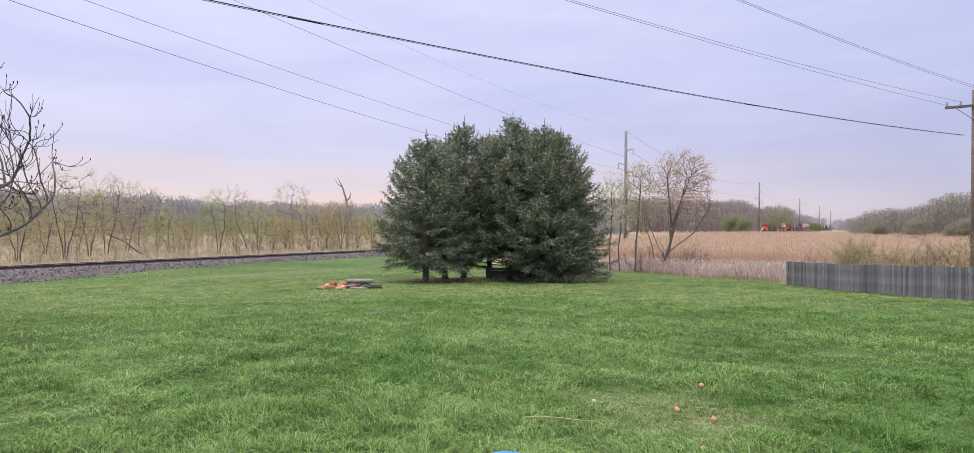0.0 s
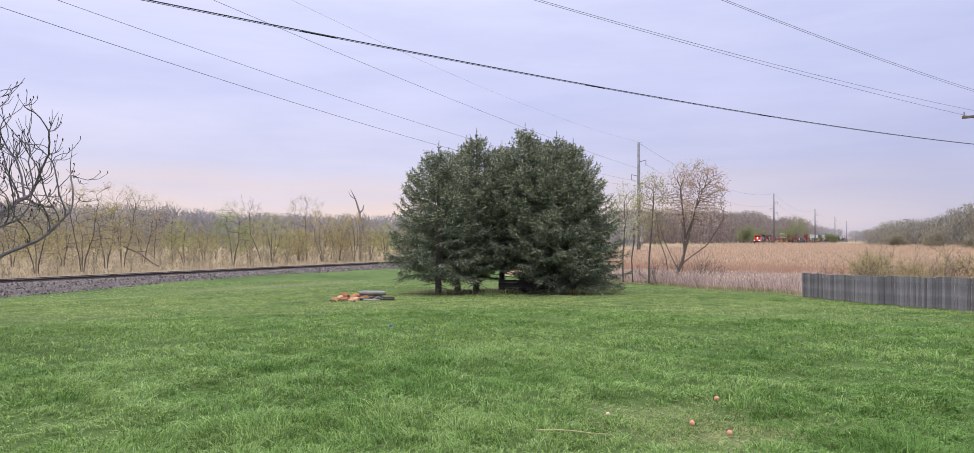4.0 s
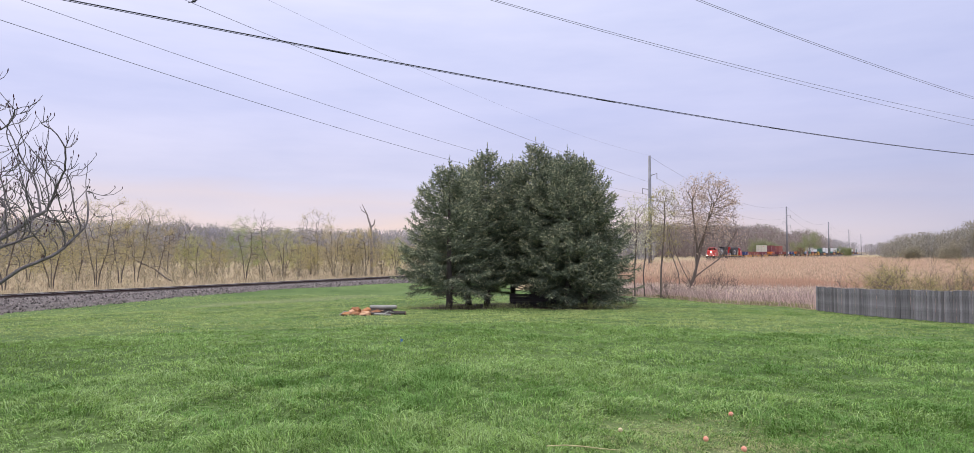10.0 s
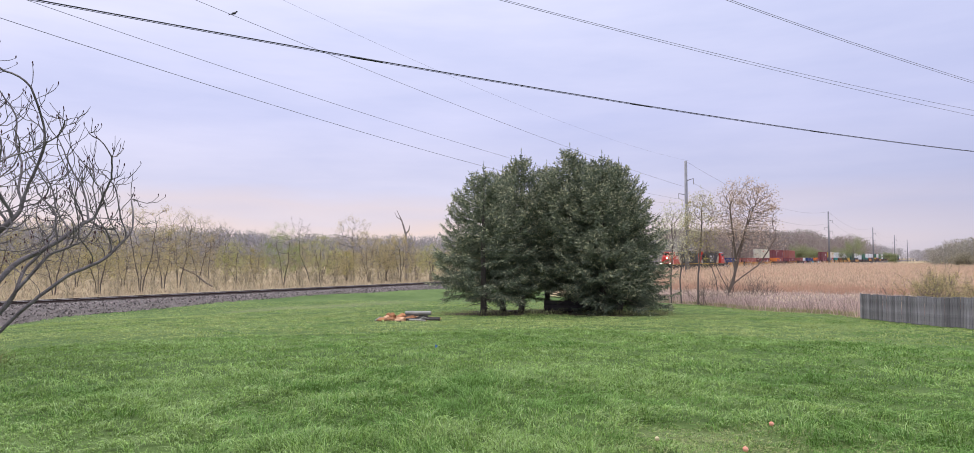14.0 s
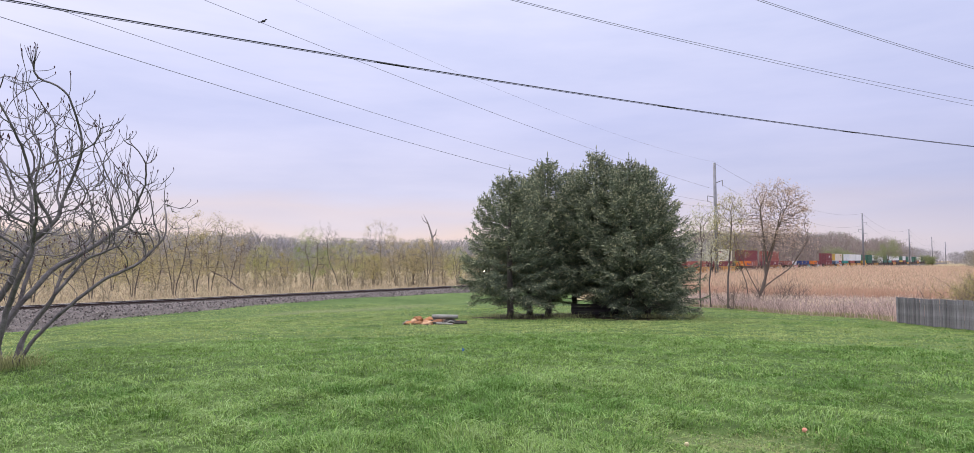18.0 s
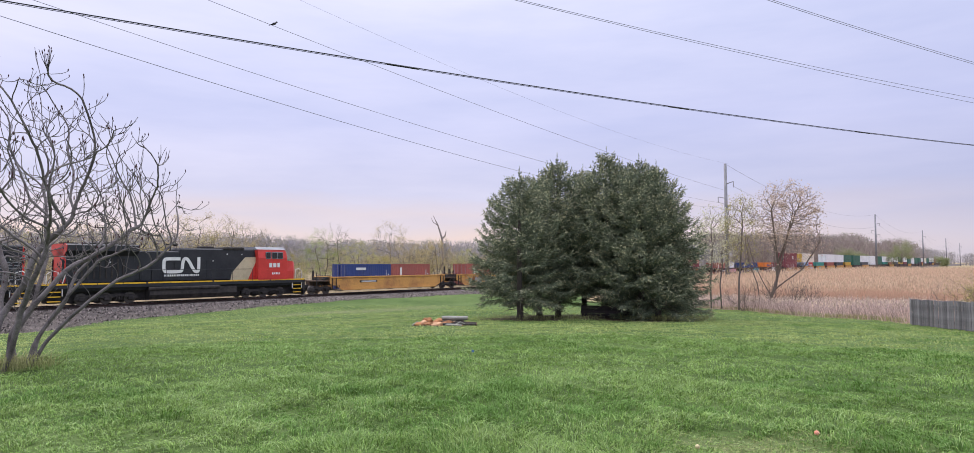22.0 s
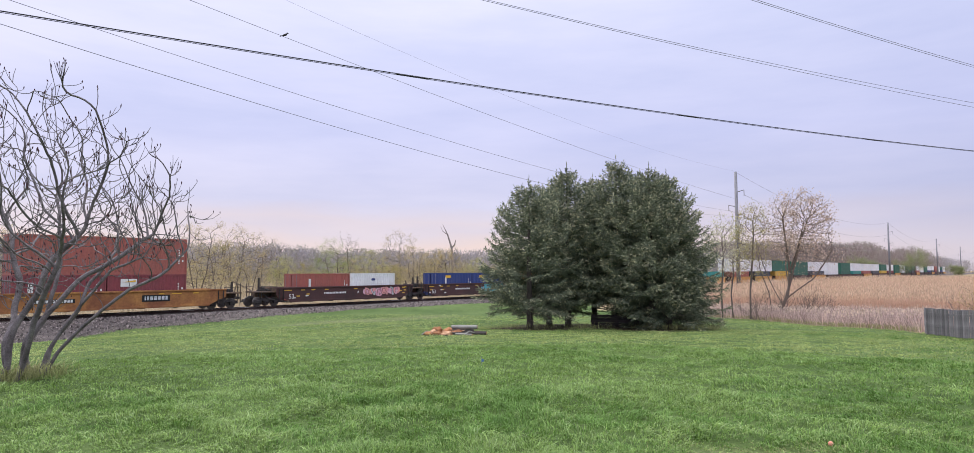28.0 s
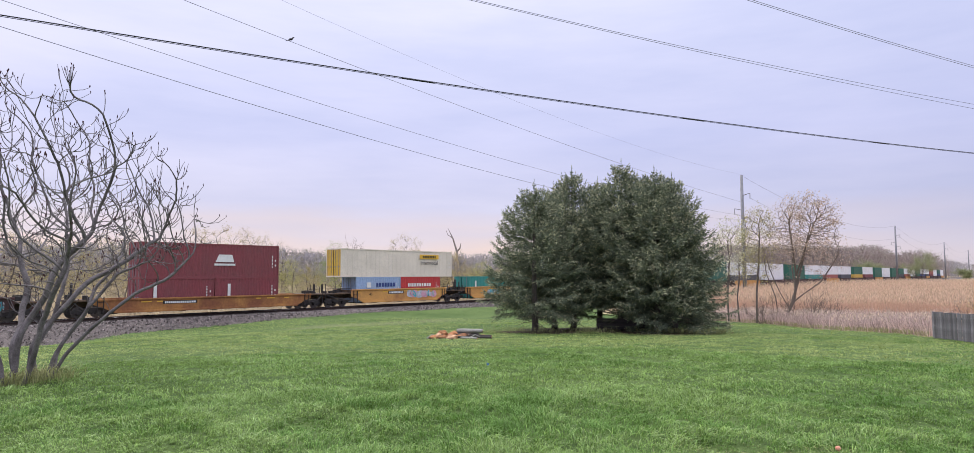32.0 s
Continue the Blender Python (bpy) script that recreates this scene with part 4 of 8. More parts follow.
# ---- the large sumac by the lawn ----
def sumac():
    ob = thing("sumac_tree", "large leafless many-stemmed grey sumac with curved forking branches", "tree", at=Matrix.Translation(spot(-44.5, 15.5)) @ pose(0, 0, 0, 0, 0, 44.5))
    rng = np.random.default_rng(29)
    goals = []
    while len(goals) < 1750:
        x, y, z = rng.uniform(-3.0, 3.3), rng.uniform(-3.0, 3.0), rng.uniform(1.0, 6.6)
        rho = math.hypot(x, y)
        if 0.72 * rho + 0.45 < z < 6.15 - 0.27 * rho * rho + rng.uniform(-0.3, 0.1) and rho < 3.0 and rng.random() < 0.35 + 0.25 * rho:
            goals.append((x, y, z))
    goals += [tuple(q) for q in egg(rng, 170, (2.35, -0.3, 3.1), (1.0, 1.3, 0.95))]
    stems = [  # across, away, up
        ([(-0.32, 0.0, -0.15), (-0.22, 0.0, 0.6), (-0.10, 0.0, 1.15), (0.15, -0.1, 1.7), (0.40, -0.15, 2.4), (0.75, -0.2, 2.9)], None),
        ([(0.16, -0.05, -0.15), (0.28, -0.05, 0.5), (0.55, -0.1, 0.95), (0.82, -0.2, 1.55), (1.25, -0.3, 2.1), (1.75, -0.35, 2.4)], None),
        ([(0.06, 0.2, -0.15), (0.02, 0.25, 0.55), (0.24, 0.4, 1.1), (0.45, 0.6, 1.75), (0.50, 0.8, 2.5)], None),
        ([(-0.38, -0.1, -0.15), (-0.52, -0.15, 0.8), (-0.75, -0.3, 1.5), (-0.8, -0.5, 2.4)], None),
        ([(0.22, 0.1, -0.15), (0.36, 0.15, 0.55), (0.70, 0.3, 1.15), (1.0, 0.6, 1.9), (1.4, 0.9, 2.5)], None),
        ([(0.20, -0.2, -0.15), (0.42, -0.35, 0.55), (0.85, -0.6, 1.1), (1.45, -0.8, 1.7), (1.95, -0.9, 2.05), (2.4, -0.9, 2.5)], None),
        ([(-0.12, 0.1, -0.15), (0.02, 0.1, 0.7), (0.32, 0.15, 1.35), (0.85, 0.3, 1.95), (1.45, 0.35, 2.45), (2.0, 0.4, 2.9)], None),
        ([(-0.5, 0.2, -0.15), (-0.8, 0.3, 0.8), (-1.3, 0.5, 1.6), (-1.6, 0.6, 2.4)], None),
        ([(-0.25, 0.3, -0.15), (-0.25, 0.6, 0.8), (-0.1, 1.1, 1.6), (-0.2, 1.4, 2.5)], None),
        ([(-0.1, -0.25, -0.15), (0.0, -0.55, 0.7), (0.2, -1.0, 1.5), (0.35, -1.3, 2.3)], None)]
    stems = [([(x * 1.12 + 0.27, y, z) for x, y, z in line], root) for line, root in stems]
    pts, parent = fill_crown(goals, stems, 0.125, 1.6, 0.19, rng, 0.04, 0.8)
    # a sway in every limb
    pts = pts + 0.035 * np.stack([np.sin(pts[:, 2] * 5.3 + pts[:, 1] * 3.1), np.sin(pts[:, 2] * 4.7 + pts[:, 0] * 3.7), 0.6 * np.sin(pts[:, 0] * 5.9 + pts[:, 1] * 4.3)], -1)
    shapes, tips = limb_tubes(pts, parent, 0.0072, 2.22, (4, 7), 1)
    dice = random.Random(31)
    ends, buds = Shape(), Shape()
    for q, d, _ in tips:
        # the last shoots curve upwards
        for k in range(dice.choice((1, 2, 2, 3))):
            way = (d + Vector((dice.gauss(0, 0.35), dice.gauss(0, 0.35), 0.45))).normalized()
            m = q + way * dice.uniform(0.10, 0.20)
            e = m + (way + Vector((dice.gauss(0, 0.15), dice.gauss(0, 0.15), 0.5))).normalized() * dice.uniform(0.10, 0.22)
            ends.tube([q, m, e], [0.0072, 0.0065, 0.0045], 3, caps=False)
            if dice.random() < 0.6:
                b = e + Vector((dice.gauss(0, 0.012), dice.gauss(0, 0.012), dice.uniform(0.03, 0.08)))
                buds.tube([e, e.lerp(b, 0.5), b], [0.006, dice.uniform(0.010, 0.016), 0.004], 4)
    for sh in shapes:
        part("stem", sh, M_SUMAC, ob, smooth=True)
    part("shoot", ends, M_SUMAC, ob, smooth=True)["kind"] = "stuff"
    part("seed_head", buds, material("dark_red_seed_heads", (0.07, 0.03, 0.035), 0.9), ob)["kind"] = "stuff"


sumac()


# ---- far woods ----
def woods(name, label, places, seed, wood, leaf, share, bushy=1.0):
    """Many far trees: upright fans of twigs, and leaves on some of them."""
    rng = np.random.default_rng(seed)
    tv, lv = [], []
    for x, y, z, h in places:
        n = int(115 * bushy)
        w = h * rng.uniform(0.2, 0.34)
        a, q = rng.uniform(0, 6.283, n), rng.uniform(0.02, 0.88, n)
        rad = w * np.sin(np.clip(q, 0, 1) * math.pi) ** 0.6 * rng.uniform(0, 0.75, n)
        base = np.stack([x + rad * np.cos(a), y + rad * np.sin(a), z + q * h], -1)
        way = unit(np.stack([np.cos(a) * 0.5, np.sin(a) * 0.5, rng.uniform(0.4, 1.3, n)], -1) + rng.normal(0, 0.25, (n, 3)))
        tv.append(tris(base, way, rng.uniform(0.12, 0.24, n) * h, rng.uniform(0.008, 0.022, n) * h, rng)[0])
        tv.append(tris(np.array([[x, y, z - 0.5]]), np.array([[0.02, 0, 1.0]]), [h * 0.85], [h * 0.045], rng)[0])
        m = int(130 * share * rng.uniform(0.2, 1.6))
        if m:
            a, q = rng.uniform(0, 6.283, m), rng.uniform(0.2, 1.0, m)
            rad = w * np.sqrt(np.clip(1 - (2 * q - 1.15) ** 2, 0.02, 1)) * rng.uniform(0.3, 1.0, m)
            base = np.stack([x + rad * np.cos(a), y + rad * np.sin(a), z + q * h], -1)
            lv.append(tris(base, unit(rng.normal(size=(m, 3))), rng.uniform(0.022, 0.05, m) * h, rng.uniform(0.018, 0.04, m) * h, rng)[0])
    v = np.concatenate(tv)
    ob = part(name, quick_mesh(name, v, np.arange(len(v)).reshape(-1, 3)), wood)
    tagged(ob, label, "woods", kind="stuff")
    if lv:
        v = np.concatenate(lv)
        part("foliage", quick_mesh("foliage", v, np.arange(len(v)).reshape(-1, 3)), leaf, ob)


# aerial haze is painted into the far wood and leaf: paler, greyer base colours
M_FARWOOD = material("far_woods_paled_by_haze", (0.345, 0.325, 0.345), 0.95, island=0.22)
M_FARLEAF = leaf_material("far_budding_leaves_paled_by_haze", (0.33, 0.32, 0.25), (0.35, 0.32, 0.27), 0.16, through_light=0.5)
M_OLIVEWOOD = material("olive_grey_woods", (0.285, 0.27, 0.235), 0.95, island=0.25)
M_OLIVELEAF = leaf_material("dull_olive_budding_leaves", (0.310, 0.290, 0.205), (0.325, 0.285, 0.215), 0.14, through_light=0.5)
M_THICKET = material("tan_brown_thicket_twigs", (0.28, 0.24, 0.17), 0.95, island=0.3)
M_HAZELEAF = leaf_material("olive_tan_thicket_buds", (0.39, 0.355, 0.17), (0.43, 0.37, 0.20), 0.25, through_light=0.4)
M_REDWOOD = material("far_reddish_woods", (0.29, 0.235, 0.22), 0.95, island=0.3)


def place_woods():
    rng = np.random.default_rng(77)

    def belt(a0, a1, r0, r1, n, top, z=-2.7, behind=False):
        out = []
        for k in range(n):
            a, r = a0 + (a1 - a0) * (k + rng.uniform(-0.5, 1.5)) / n, rng.uniform(r0, r1)
            e = np.interp(a, [t[0] for t in top], [t[1] for t in top])
            h = (math.tan(radians(e)) * r + 1.6 - z) * rng.uniform(0.80, 1.04)
            out.append((r * math.sin(radians(a)), r * math.cos(radians(a)), z, h))
        xs, ys = np.array([q[0] for q in out]), np.array([q[1] for q in out])
        clear = np.abs(track_distance(xs, ys)) > 16
        return [q for q, ok in zip(out, clear) if ok and (not behind or track_distance(q[0], q[1])[0] < 0)]

    west = [(-62, 2.7), (-38.3, 2.6), (-32.7, 2.35), (-26.4, 2.45), (-24.5, 2.3), (-22.7, 2.0), (-13.8, 1.95), (0, 1.9), (20, 1.6)]
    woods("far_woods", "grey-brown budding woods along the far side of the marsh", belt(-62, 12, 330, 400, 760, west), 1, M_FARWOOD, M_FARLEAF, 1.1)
    low = [(-62, 0.55), (-30, 0.6), (-24, 0.3), (-18, 0.55), (12, 0.5)]
    woods("marsh_thicket", "low olive-brown thicket across the marsh", belt(-60, 8, 170, 320, 420, low), 2, M_THICKET, M_HAZELEAF, 1.0, 0.9)
    woods("marsh_thicket", "hazy beige thicket close behind the railway", belt(-58, 0, 105, 170, 170, [(-62, -0.35), (8, -0.35)]), 12, M_THICKET, M_BEIGE, 0.5, 0.8)
    east = [(10, 2.4), (19.8, 2.1), (20.8, 2.2), (22.2, 1.5), (23.8, 1.8), (25.3, 1.2), (26.8, 1.4), (27.6, 0.5)]
    woods("far_woods", "leafless reddish woods behind the far track", belt(10, 27.4, 480, 900, 620, east, behind=True), 3, M_REDWOOD, M_FARLEAF, 0.5)
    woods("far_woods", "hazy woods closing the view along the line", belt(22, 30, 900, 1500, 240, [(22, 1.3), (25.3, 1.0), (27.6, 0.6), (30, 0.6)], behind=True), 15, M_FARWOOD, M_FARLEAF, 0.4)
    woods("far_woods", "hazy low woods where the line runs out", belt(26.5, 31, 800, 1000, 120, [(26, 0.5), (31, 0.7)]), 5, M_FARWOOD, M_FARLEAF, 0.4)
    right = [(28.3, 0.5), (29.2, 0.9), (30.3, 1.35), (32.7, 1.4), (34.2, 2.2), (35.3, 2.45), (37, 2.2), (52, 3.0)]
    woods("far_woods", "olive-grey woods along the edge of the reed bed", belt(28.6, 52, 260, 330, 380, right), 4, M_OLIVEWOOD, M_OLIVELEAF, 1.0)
    # the house side, behind the camera, closed by a belt of trees
    woods("far_woods", "belt of trees round the house plot", belt(70, 290, 140, 200, 110, [(70, 4), (290, 4)], -1.0), 6, M_FARWOOD, M_FARLEAF, 1.2)


place_woods()


def brush():
    """Low tangled brush on the marsh floor between the trees."""
    rng = np.random.default_rng(41)
    n = 640
    a, r = rng.uniform(-56, -4, n), rng.uniform(78, 190, n)
    x, y = r * np.sin(np.radians(a)), r * np.cos(np.radians(a))
    keep = track_distance(x, y) < -9
    places = [(p, q, -2.75, h) for p, q, h in zip(x[keep], y[keep], rng.uniform(0.8, 3.0, keep.sum()))]
    woods("brush", "low reddish-brown tangle of brush on the marsh floor", places, 42, M_THICKET, M_HAZELEAF, 0.35, 0.6)


brush()
M_FIELD = leaf_material("dull_green_field_leaves", (0.24, 0.28, 0.13), (0.31, 0.32, 0.17), 0.3, through_light=0.35)
for _i, (_a, _r, _h2, _leaf) in enumerate(((19.9, 360, 8.2, M_FIELD), (21.1, 385, 8.0, M_FIELD), (23.8, 430, 15.0, M_FIELD), (26.3, 470, 7.0, M_FIELD), (30.4, 240, 4.6, M_OLIVELEAF),
                                    (33.0, 220, 5.0, M_OLIVELEAF), (35.6, 210, 5.4, M_OLIVELEAF))):
    broadleaf("field_tree", "rounded tree in light spring leaf beyond the reeds", spot(_a, _r, -2.7), _h2, 500 + _i, 3, (0, 0), 4, 0.7, 0.02, (3, 3, 4), _leaf, 8, 0.24, 0.5, 0.2, M_TWIG,
              "trees beyond the reed bed", 0.4)


# ---- reeds ----
M_REED = leaf_material("dry_tan_reeds", (0.63, 0.445, 0.335), (0.58, 0.40, 0.29), 0.16, through_light=0.35)
M_PLUME = leaf_material("feathery_reed_plumes", (0.64, 0.49, 0.35), (0.56, 0.42, 0.29), 0.25, through_light=0.4)
M_CATTAIL = leaf_material("bleached_cattail_leaves", (0.58, 0.45, 0.40), (0.44, 0.33, 0.30), 0.5, through_light=0.35)
M_FLUFF = leaf_material("cream_cattail_fluff", (0.66, 0.54, 0.42), (0.56, 0.44, 0.35), 0.3)
M_MARSHGRASS = leaf_material("pale_matted_marsh_grass", (0.48, 0.385, 0.28), (0.30, 0.25, 0.17), 0.3, spread=0.16)


def stalks(name, label, x, y, height, width, lean, mat, seed, top=None, top_mat=None, category="reeds"):
    rng = np.random.default_rng(seed)
    n = len(x)
    z = ground_height(x, y)
    base = np.stack([x, y, z - 0.05], -1)
    way = unit(np.stack([rng.normal(0, lean, n), rng.normal(0, lean, n), np.ones(n)], -1))
    h = height * rng.uniform(0.75, 1.12, n)
    v, f = tris(base, way, h, width, rng)
    ob = part(name, quick_mesh(name, v, f), mat)
    tagged(ob, label, category, kind="stuff")
    if top:
        keep = rng.random(n) < top[2]
        b = base[keep] + way[keep] * (h[keep] * rng.uniform(0.82, 0.97, keep.sum()))[:, None]
        m = len(b)
        s = np.cross(way[keep], rng.normal(size=(m, 3)))
        s = unit(s) * top[1] / 2
        e = way[keep] * top[0] + rng.normal(0, top[0] * 0.15, (m, 3))
        vv = np.stack([b, b + e * 0.45 + s, b + e, b + e * 0.45 - s], 1).reshape(-1, 3)
        part(top[3], quick_mesh(top[3], vv, np.arange(4 * m).reshape(-1, 4)), top_mat, ob)


def sector(rng, n, a0, a1, r0, r1, power=1.0):
    """Places spread over a sector, denser near the lawn."""
    a = np.radians(rng.uniform(a0, a1, n))
    r = r0 + (r1 - r0) * rng.random(n) ** power
    return r * np.sin(a), r * np.cos(a)


def reed_beds():
    rng = np.random.default_rng(9)
    # cattails next to the lawn
    a = rng.uniform(7, 44, 80000)
    edge = lawn_edge(a)
    r = edge + 0.3 + (79 - edge) * rng.random(80000) ** 1.1 + rng.normal(0, 0.5, 80000)
    x, y = r * np.sin(np.radians(a)), r * np.cos(np.radians(a))
    stalks("cattails", "bleached pinkish-tan bed of last year's cattails at the lawn's edge", x, y, 1.1 + 0.22 * np.sin(x * 0.9 + 2 * np.sin(y * 0.31)) * np.sin(y * 0.7), rng.uniform(0.02, 0.06, len(x)), 0.34, M_CATTAIL, 91, (0.18, 0.10, 0.11, "fluff"), M_FLUFF)
    # tall reeds behind, out to the railway
    x, y = sector(rng, 165000, 3, 46, 78, 335, 1.5)
    d = track_distance(x, y)
    keep = d > 7
    x, y = x[keep], y[keep]
    stalks("reeds", "tall dry tan reed bed filling the marsh", x, y, 2.1 + 0.45 * smooth_step(90, 220, np.hypot(x, y)) + 0.2 * np.sin(x * 0.21 + np.sin(y * 0.13)) * np.sin(y * 0.17), rng.uniform(0.03, 0.075, len(x)) * (0.55 + np.hypot(x, y) / 190), 0.17, M_REED, 92, (0.34, 0.12, 0.4, "plumes"), M_PLUME)
    # matted grass on the far side of the line
    x, y = sector(rng, 60000, -58, 6, 66, 210, 1.2)
    d = track_distance(x, y)
    keep = d < -6
    x, y = x[keep], y[keep]
    stalks("marsh_grass", "pale matted marsh grass beyond the railway", x, y, 0.62, rng.uniform(0.03, 0.09, len(x)), 0.5, M_MARSHGRASS, 93, category="grass")


reed_beds()


# ---- the train ----
def paint(name, color, rough=0.55, dirt=0.35, scale=0.9, second=None):
    return material(name, color, rough, vary=dirt, scale=scale, fine=0.12, bump=0.08, second=second, spec=0.4)


M_RED = paint("engine_red_paint", (0.62, 0.050, 0.040), 0.45, 0.25)
M_BLACK = paint("engine_black_paint", (0.015, 0.016, 0.021), 0.5, 0.3, second=(0.034, 0.034, 0.040))
M_UNDER = material("grimy_running_gear", (0.028, 0.026, 0.026), 0.8, 0.2, vary=0.5, scale=2, fine=0.3, bump=0.3, second=(0.075, 0.065, 0.06))
M_TAN = paint("off_white_stripe_paint", (0.60, 0.50, 0.34), 0.6, 0.3)
M_WHITE = material("white_marking_paint", (0.78, 0.78, 0.76), 0.6, vary=0.2, scale=2)
M_YELLOW = material("yellow_sill_stripe", (0.85, 0.50, 0.03), 0.6, vary=0.25, scale=1.5)
M_GREY = material("grey_roof_paint", (0.27, 0.27, 0.29), 0.5, vary=0.3, scale=1.2, fine=0.1)
M_STEEL = material("bare_wheel_steel", (0.16, 0.14, 0.13), 0.5, 0.6, vary=0.4, scale=3)
M_GLASS = material("dark_cab_glass", (0.012, 0.014, 0.018), 0.12, spec=0.6)
M_RAILING = material("white_handrail_paint", (0.72, 0.70, 0.68), 0.6, vary=0.2, scale=3)
M_LAMP = material("headlight_on", (1, 0.9, 0.75), 0.3, glow=((1.0, 0.82, 0.60), 14.0))
M_MARK = material("black_marking_paint", (0.015, 0.015, 0.015), 0.7)

wheel_mesh = Shape().wheel(0, -0.07, 0.07, 0, 0.46, 18).wheel(0, 0.07, 0.10, 0, 0.20, 10).mesh("wheel")
wheel_mesh.materials.append(M_STEEL)


def truck(parent, x, axles, name="truck", base=1.75, gear=True):
    """A bogie: two side frames with axle boxes and springs, and its wheels."""
    sh = Shape()
    half = base * (axles - 1) / 2
    for side in (1, -1):
        y = 0.98 * side
        a, b = min(y - 0.09, y + 0.09), max(y - 0.09, y + 0.09)
        sh.prism([(-half - 0.55, 0.42), (-half - 0.45, 0.68), (-half * 0.5, 0.80), (half * 0.5, 0.80), (half + 0.45, 0.68), (half + 0.55, 0.42),
                  (half + 0.2, 0.40), (half * 0.55, 0.62), (0, 0.42), (-half * 0.55, 0.62), (-half - 0.2, 0.40)], "y", a, b)
        for k in range(axles):
            ax = -half + k * base
            sh.box(ax - 0.22, ax + 0.22, y - 0.13, y + 0.13, 0.30, 0.62, 0.04)
            if k < axles - 1:
                for q in (-0.2, 0, 0.2):
                    sh.tube([(ax + base / 2 + q, y, 0.34), (ax + base / 2 + q, y, 0.62)], 0.075, 8)
    sh.box(-0.35, 0.35, -0.95, 0.95, 0.45, 0.72, 0.05)
    frame_ = part(name, sh, M_UNDER, parent, at=pose(x, 0, 0))
    for k in range(axles):
        for side in (0.76, -0.76):
            part("wheel", wheel_mesh, None, frame_, at=pose(-half + k * base, side, 0.46, 0, 0, 0 if side > 0 else 180))
    return frame_


def bars(parent, x, z, width, height, y, mat, rows=1, seed=0, name="marking"):
    """Lettering too small to read, as plain bars on the side at y."""
    rng = random.Random(seed)
    sh = Shape()
    h = height / (rows * 1.5)
    for r in range(rows):
        p = x - width / 2
        while p < x + width / 2 - 0.05:
            w = min(rng.uniform(0.5, 0.9) * h, x + width / 2 - p)
            sh.box(p, p + w, min(y, y + 0.006), max(y, y + 0.006), z + r * h * 1.5, z + r * h * 1.5 + h)
            p += w + h * 0.28
    return part(name, sh, mat, parent)


def plate(parent, name, outline, y, mat, label="", thick=0.012):
    """A flat painted shape on the side at y, from an outline in x and z."""
    return part(name, Shape().prism(outline, "y", y, y + thick), mat, parent, label)


def letters(parent, text, x, z, size, y, mat, name="lettering", bold=0.0, wide=1.0):
    cu = bpy.data.curves.new(name, "FONT")
    cu.body, cu.size, cu.align_x, cu.align_y, cu.extrude, cu.offset = text, size, "CENTER", "CENTER", 0.004, bold
    cu.materials.append(mat)
    ob = new(name, cu)
    ob.parent = parent
    ob.matrix_basis = Matrix.Translation((x, y + 0.008, z)) @ Matrix(((-wide, 0, 0, 0), (0, 0, 1, 0), (0, 1, 0, 0), (0, 0, 0, 1)))
    return ob


def rounded(x, z, w, h, r=0.3, n=5):
    """A rounded rectangle round x, z."""
    out = []
    r = min(r, w / 2 - 1e-3, h / 2 - 1e-3)
    for cx, cz, a0 in ((w / 2 - r, h / 2 - r, 0), (-w / 2 + r, h / 2 - r, 90), (-w / 2 + r, -h / 2 + r, 180), (w / 2 - r, -h / 2 + r, 270)):
        for k in range(n + 1):
            a = radians(a0 + 90 * k / n)
            out.append((x + cx + r * math.cos(a), z + cz + r * math.sin(a)))
    return out


def ribbon(path, width, y, thick=0.005):
    """A flat brushed stroke along a path in x and z, on the side at y."""
    pts = [Vector((p[0], 0, p[1])) for p in path]
    for _ in range(2):
        pts = [pts[0]] + [q for a, b in zip(pts, pts[1:]) for q in (a.lerp(b, 0.25), a.lerp(b, 0.75))] + [pts[-1]]
    rows = []
    for k, p in enumerate(pts):
        d = (pts[min(k + 1, len(pts) - 1)] - pts[max(k - 1, 0)]).normalized()
        n_ = Vector((-d.z, 0, d.x)) * width / 2
        a, b = p + n_, p - n_
        rows.append([(a.x, y, a.z), (b.x, y, b.z), (b.x, y + thick, b.z), (a.x, y + thick, a.z)])
    return Shape().loft(rows)


def emblem(parent, x, z, h, y, mat, flip=1):
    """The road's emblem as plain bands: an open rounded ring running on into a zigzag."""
    path = [(-0.12, 0.40), (-0.9, 0.40), (-1.12, 0.36), (-1.14, 0.0), (-1.12, -0.36), (-0.9, -0.40), (-0.2, -0.40), (0.0, -0.34), (0.02, 0.1), (0.10, 0.42), (0.34, 0.42), (0.78, -0.40), (1.02, -0.42), (1.06, -0.2), (1.06, 0.50)]
    sh = ribbon([(x - u * h * flip, z + v * h) for u, v in path], 0.20 * h, y, 0.008 * (1 if y > 0 else -1))
    return part("emblem", sh, mat, parent, "off-white road emblem")


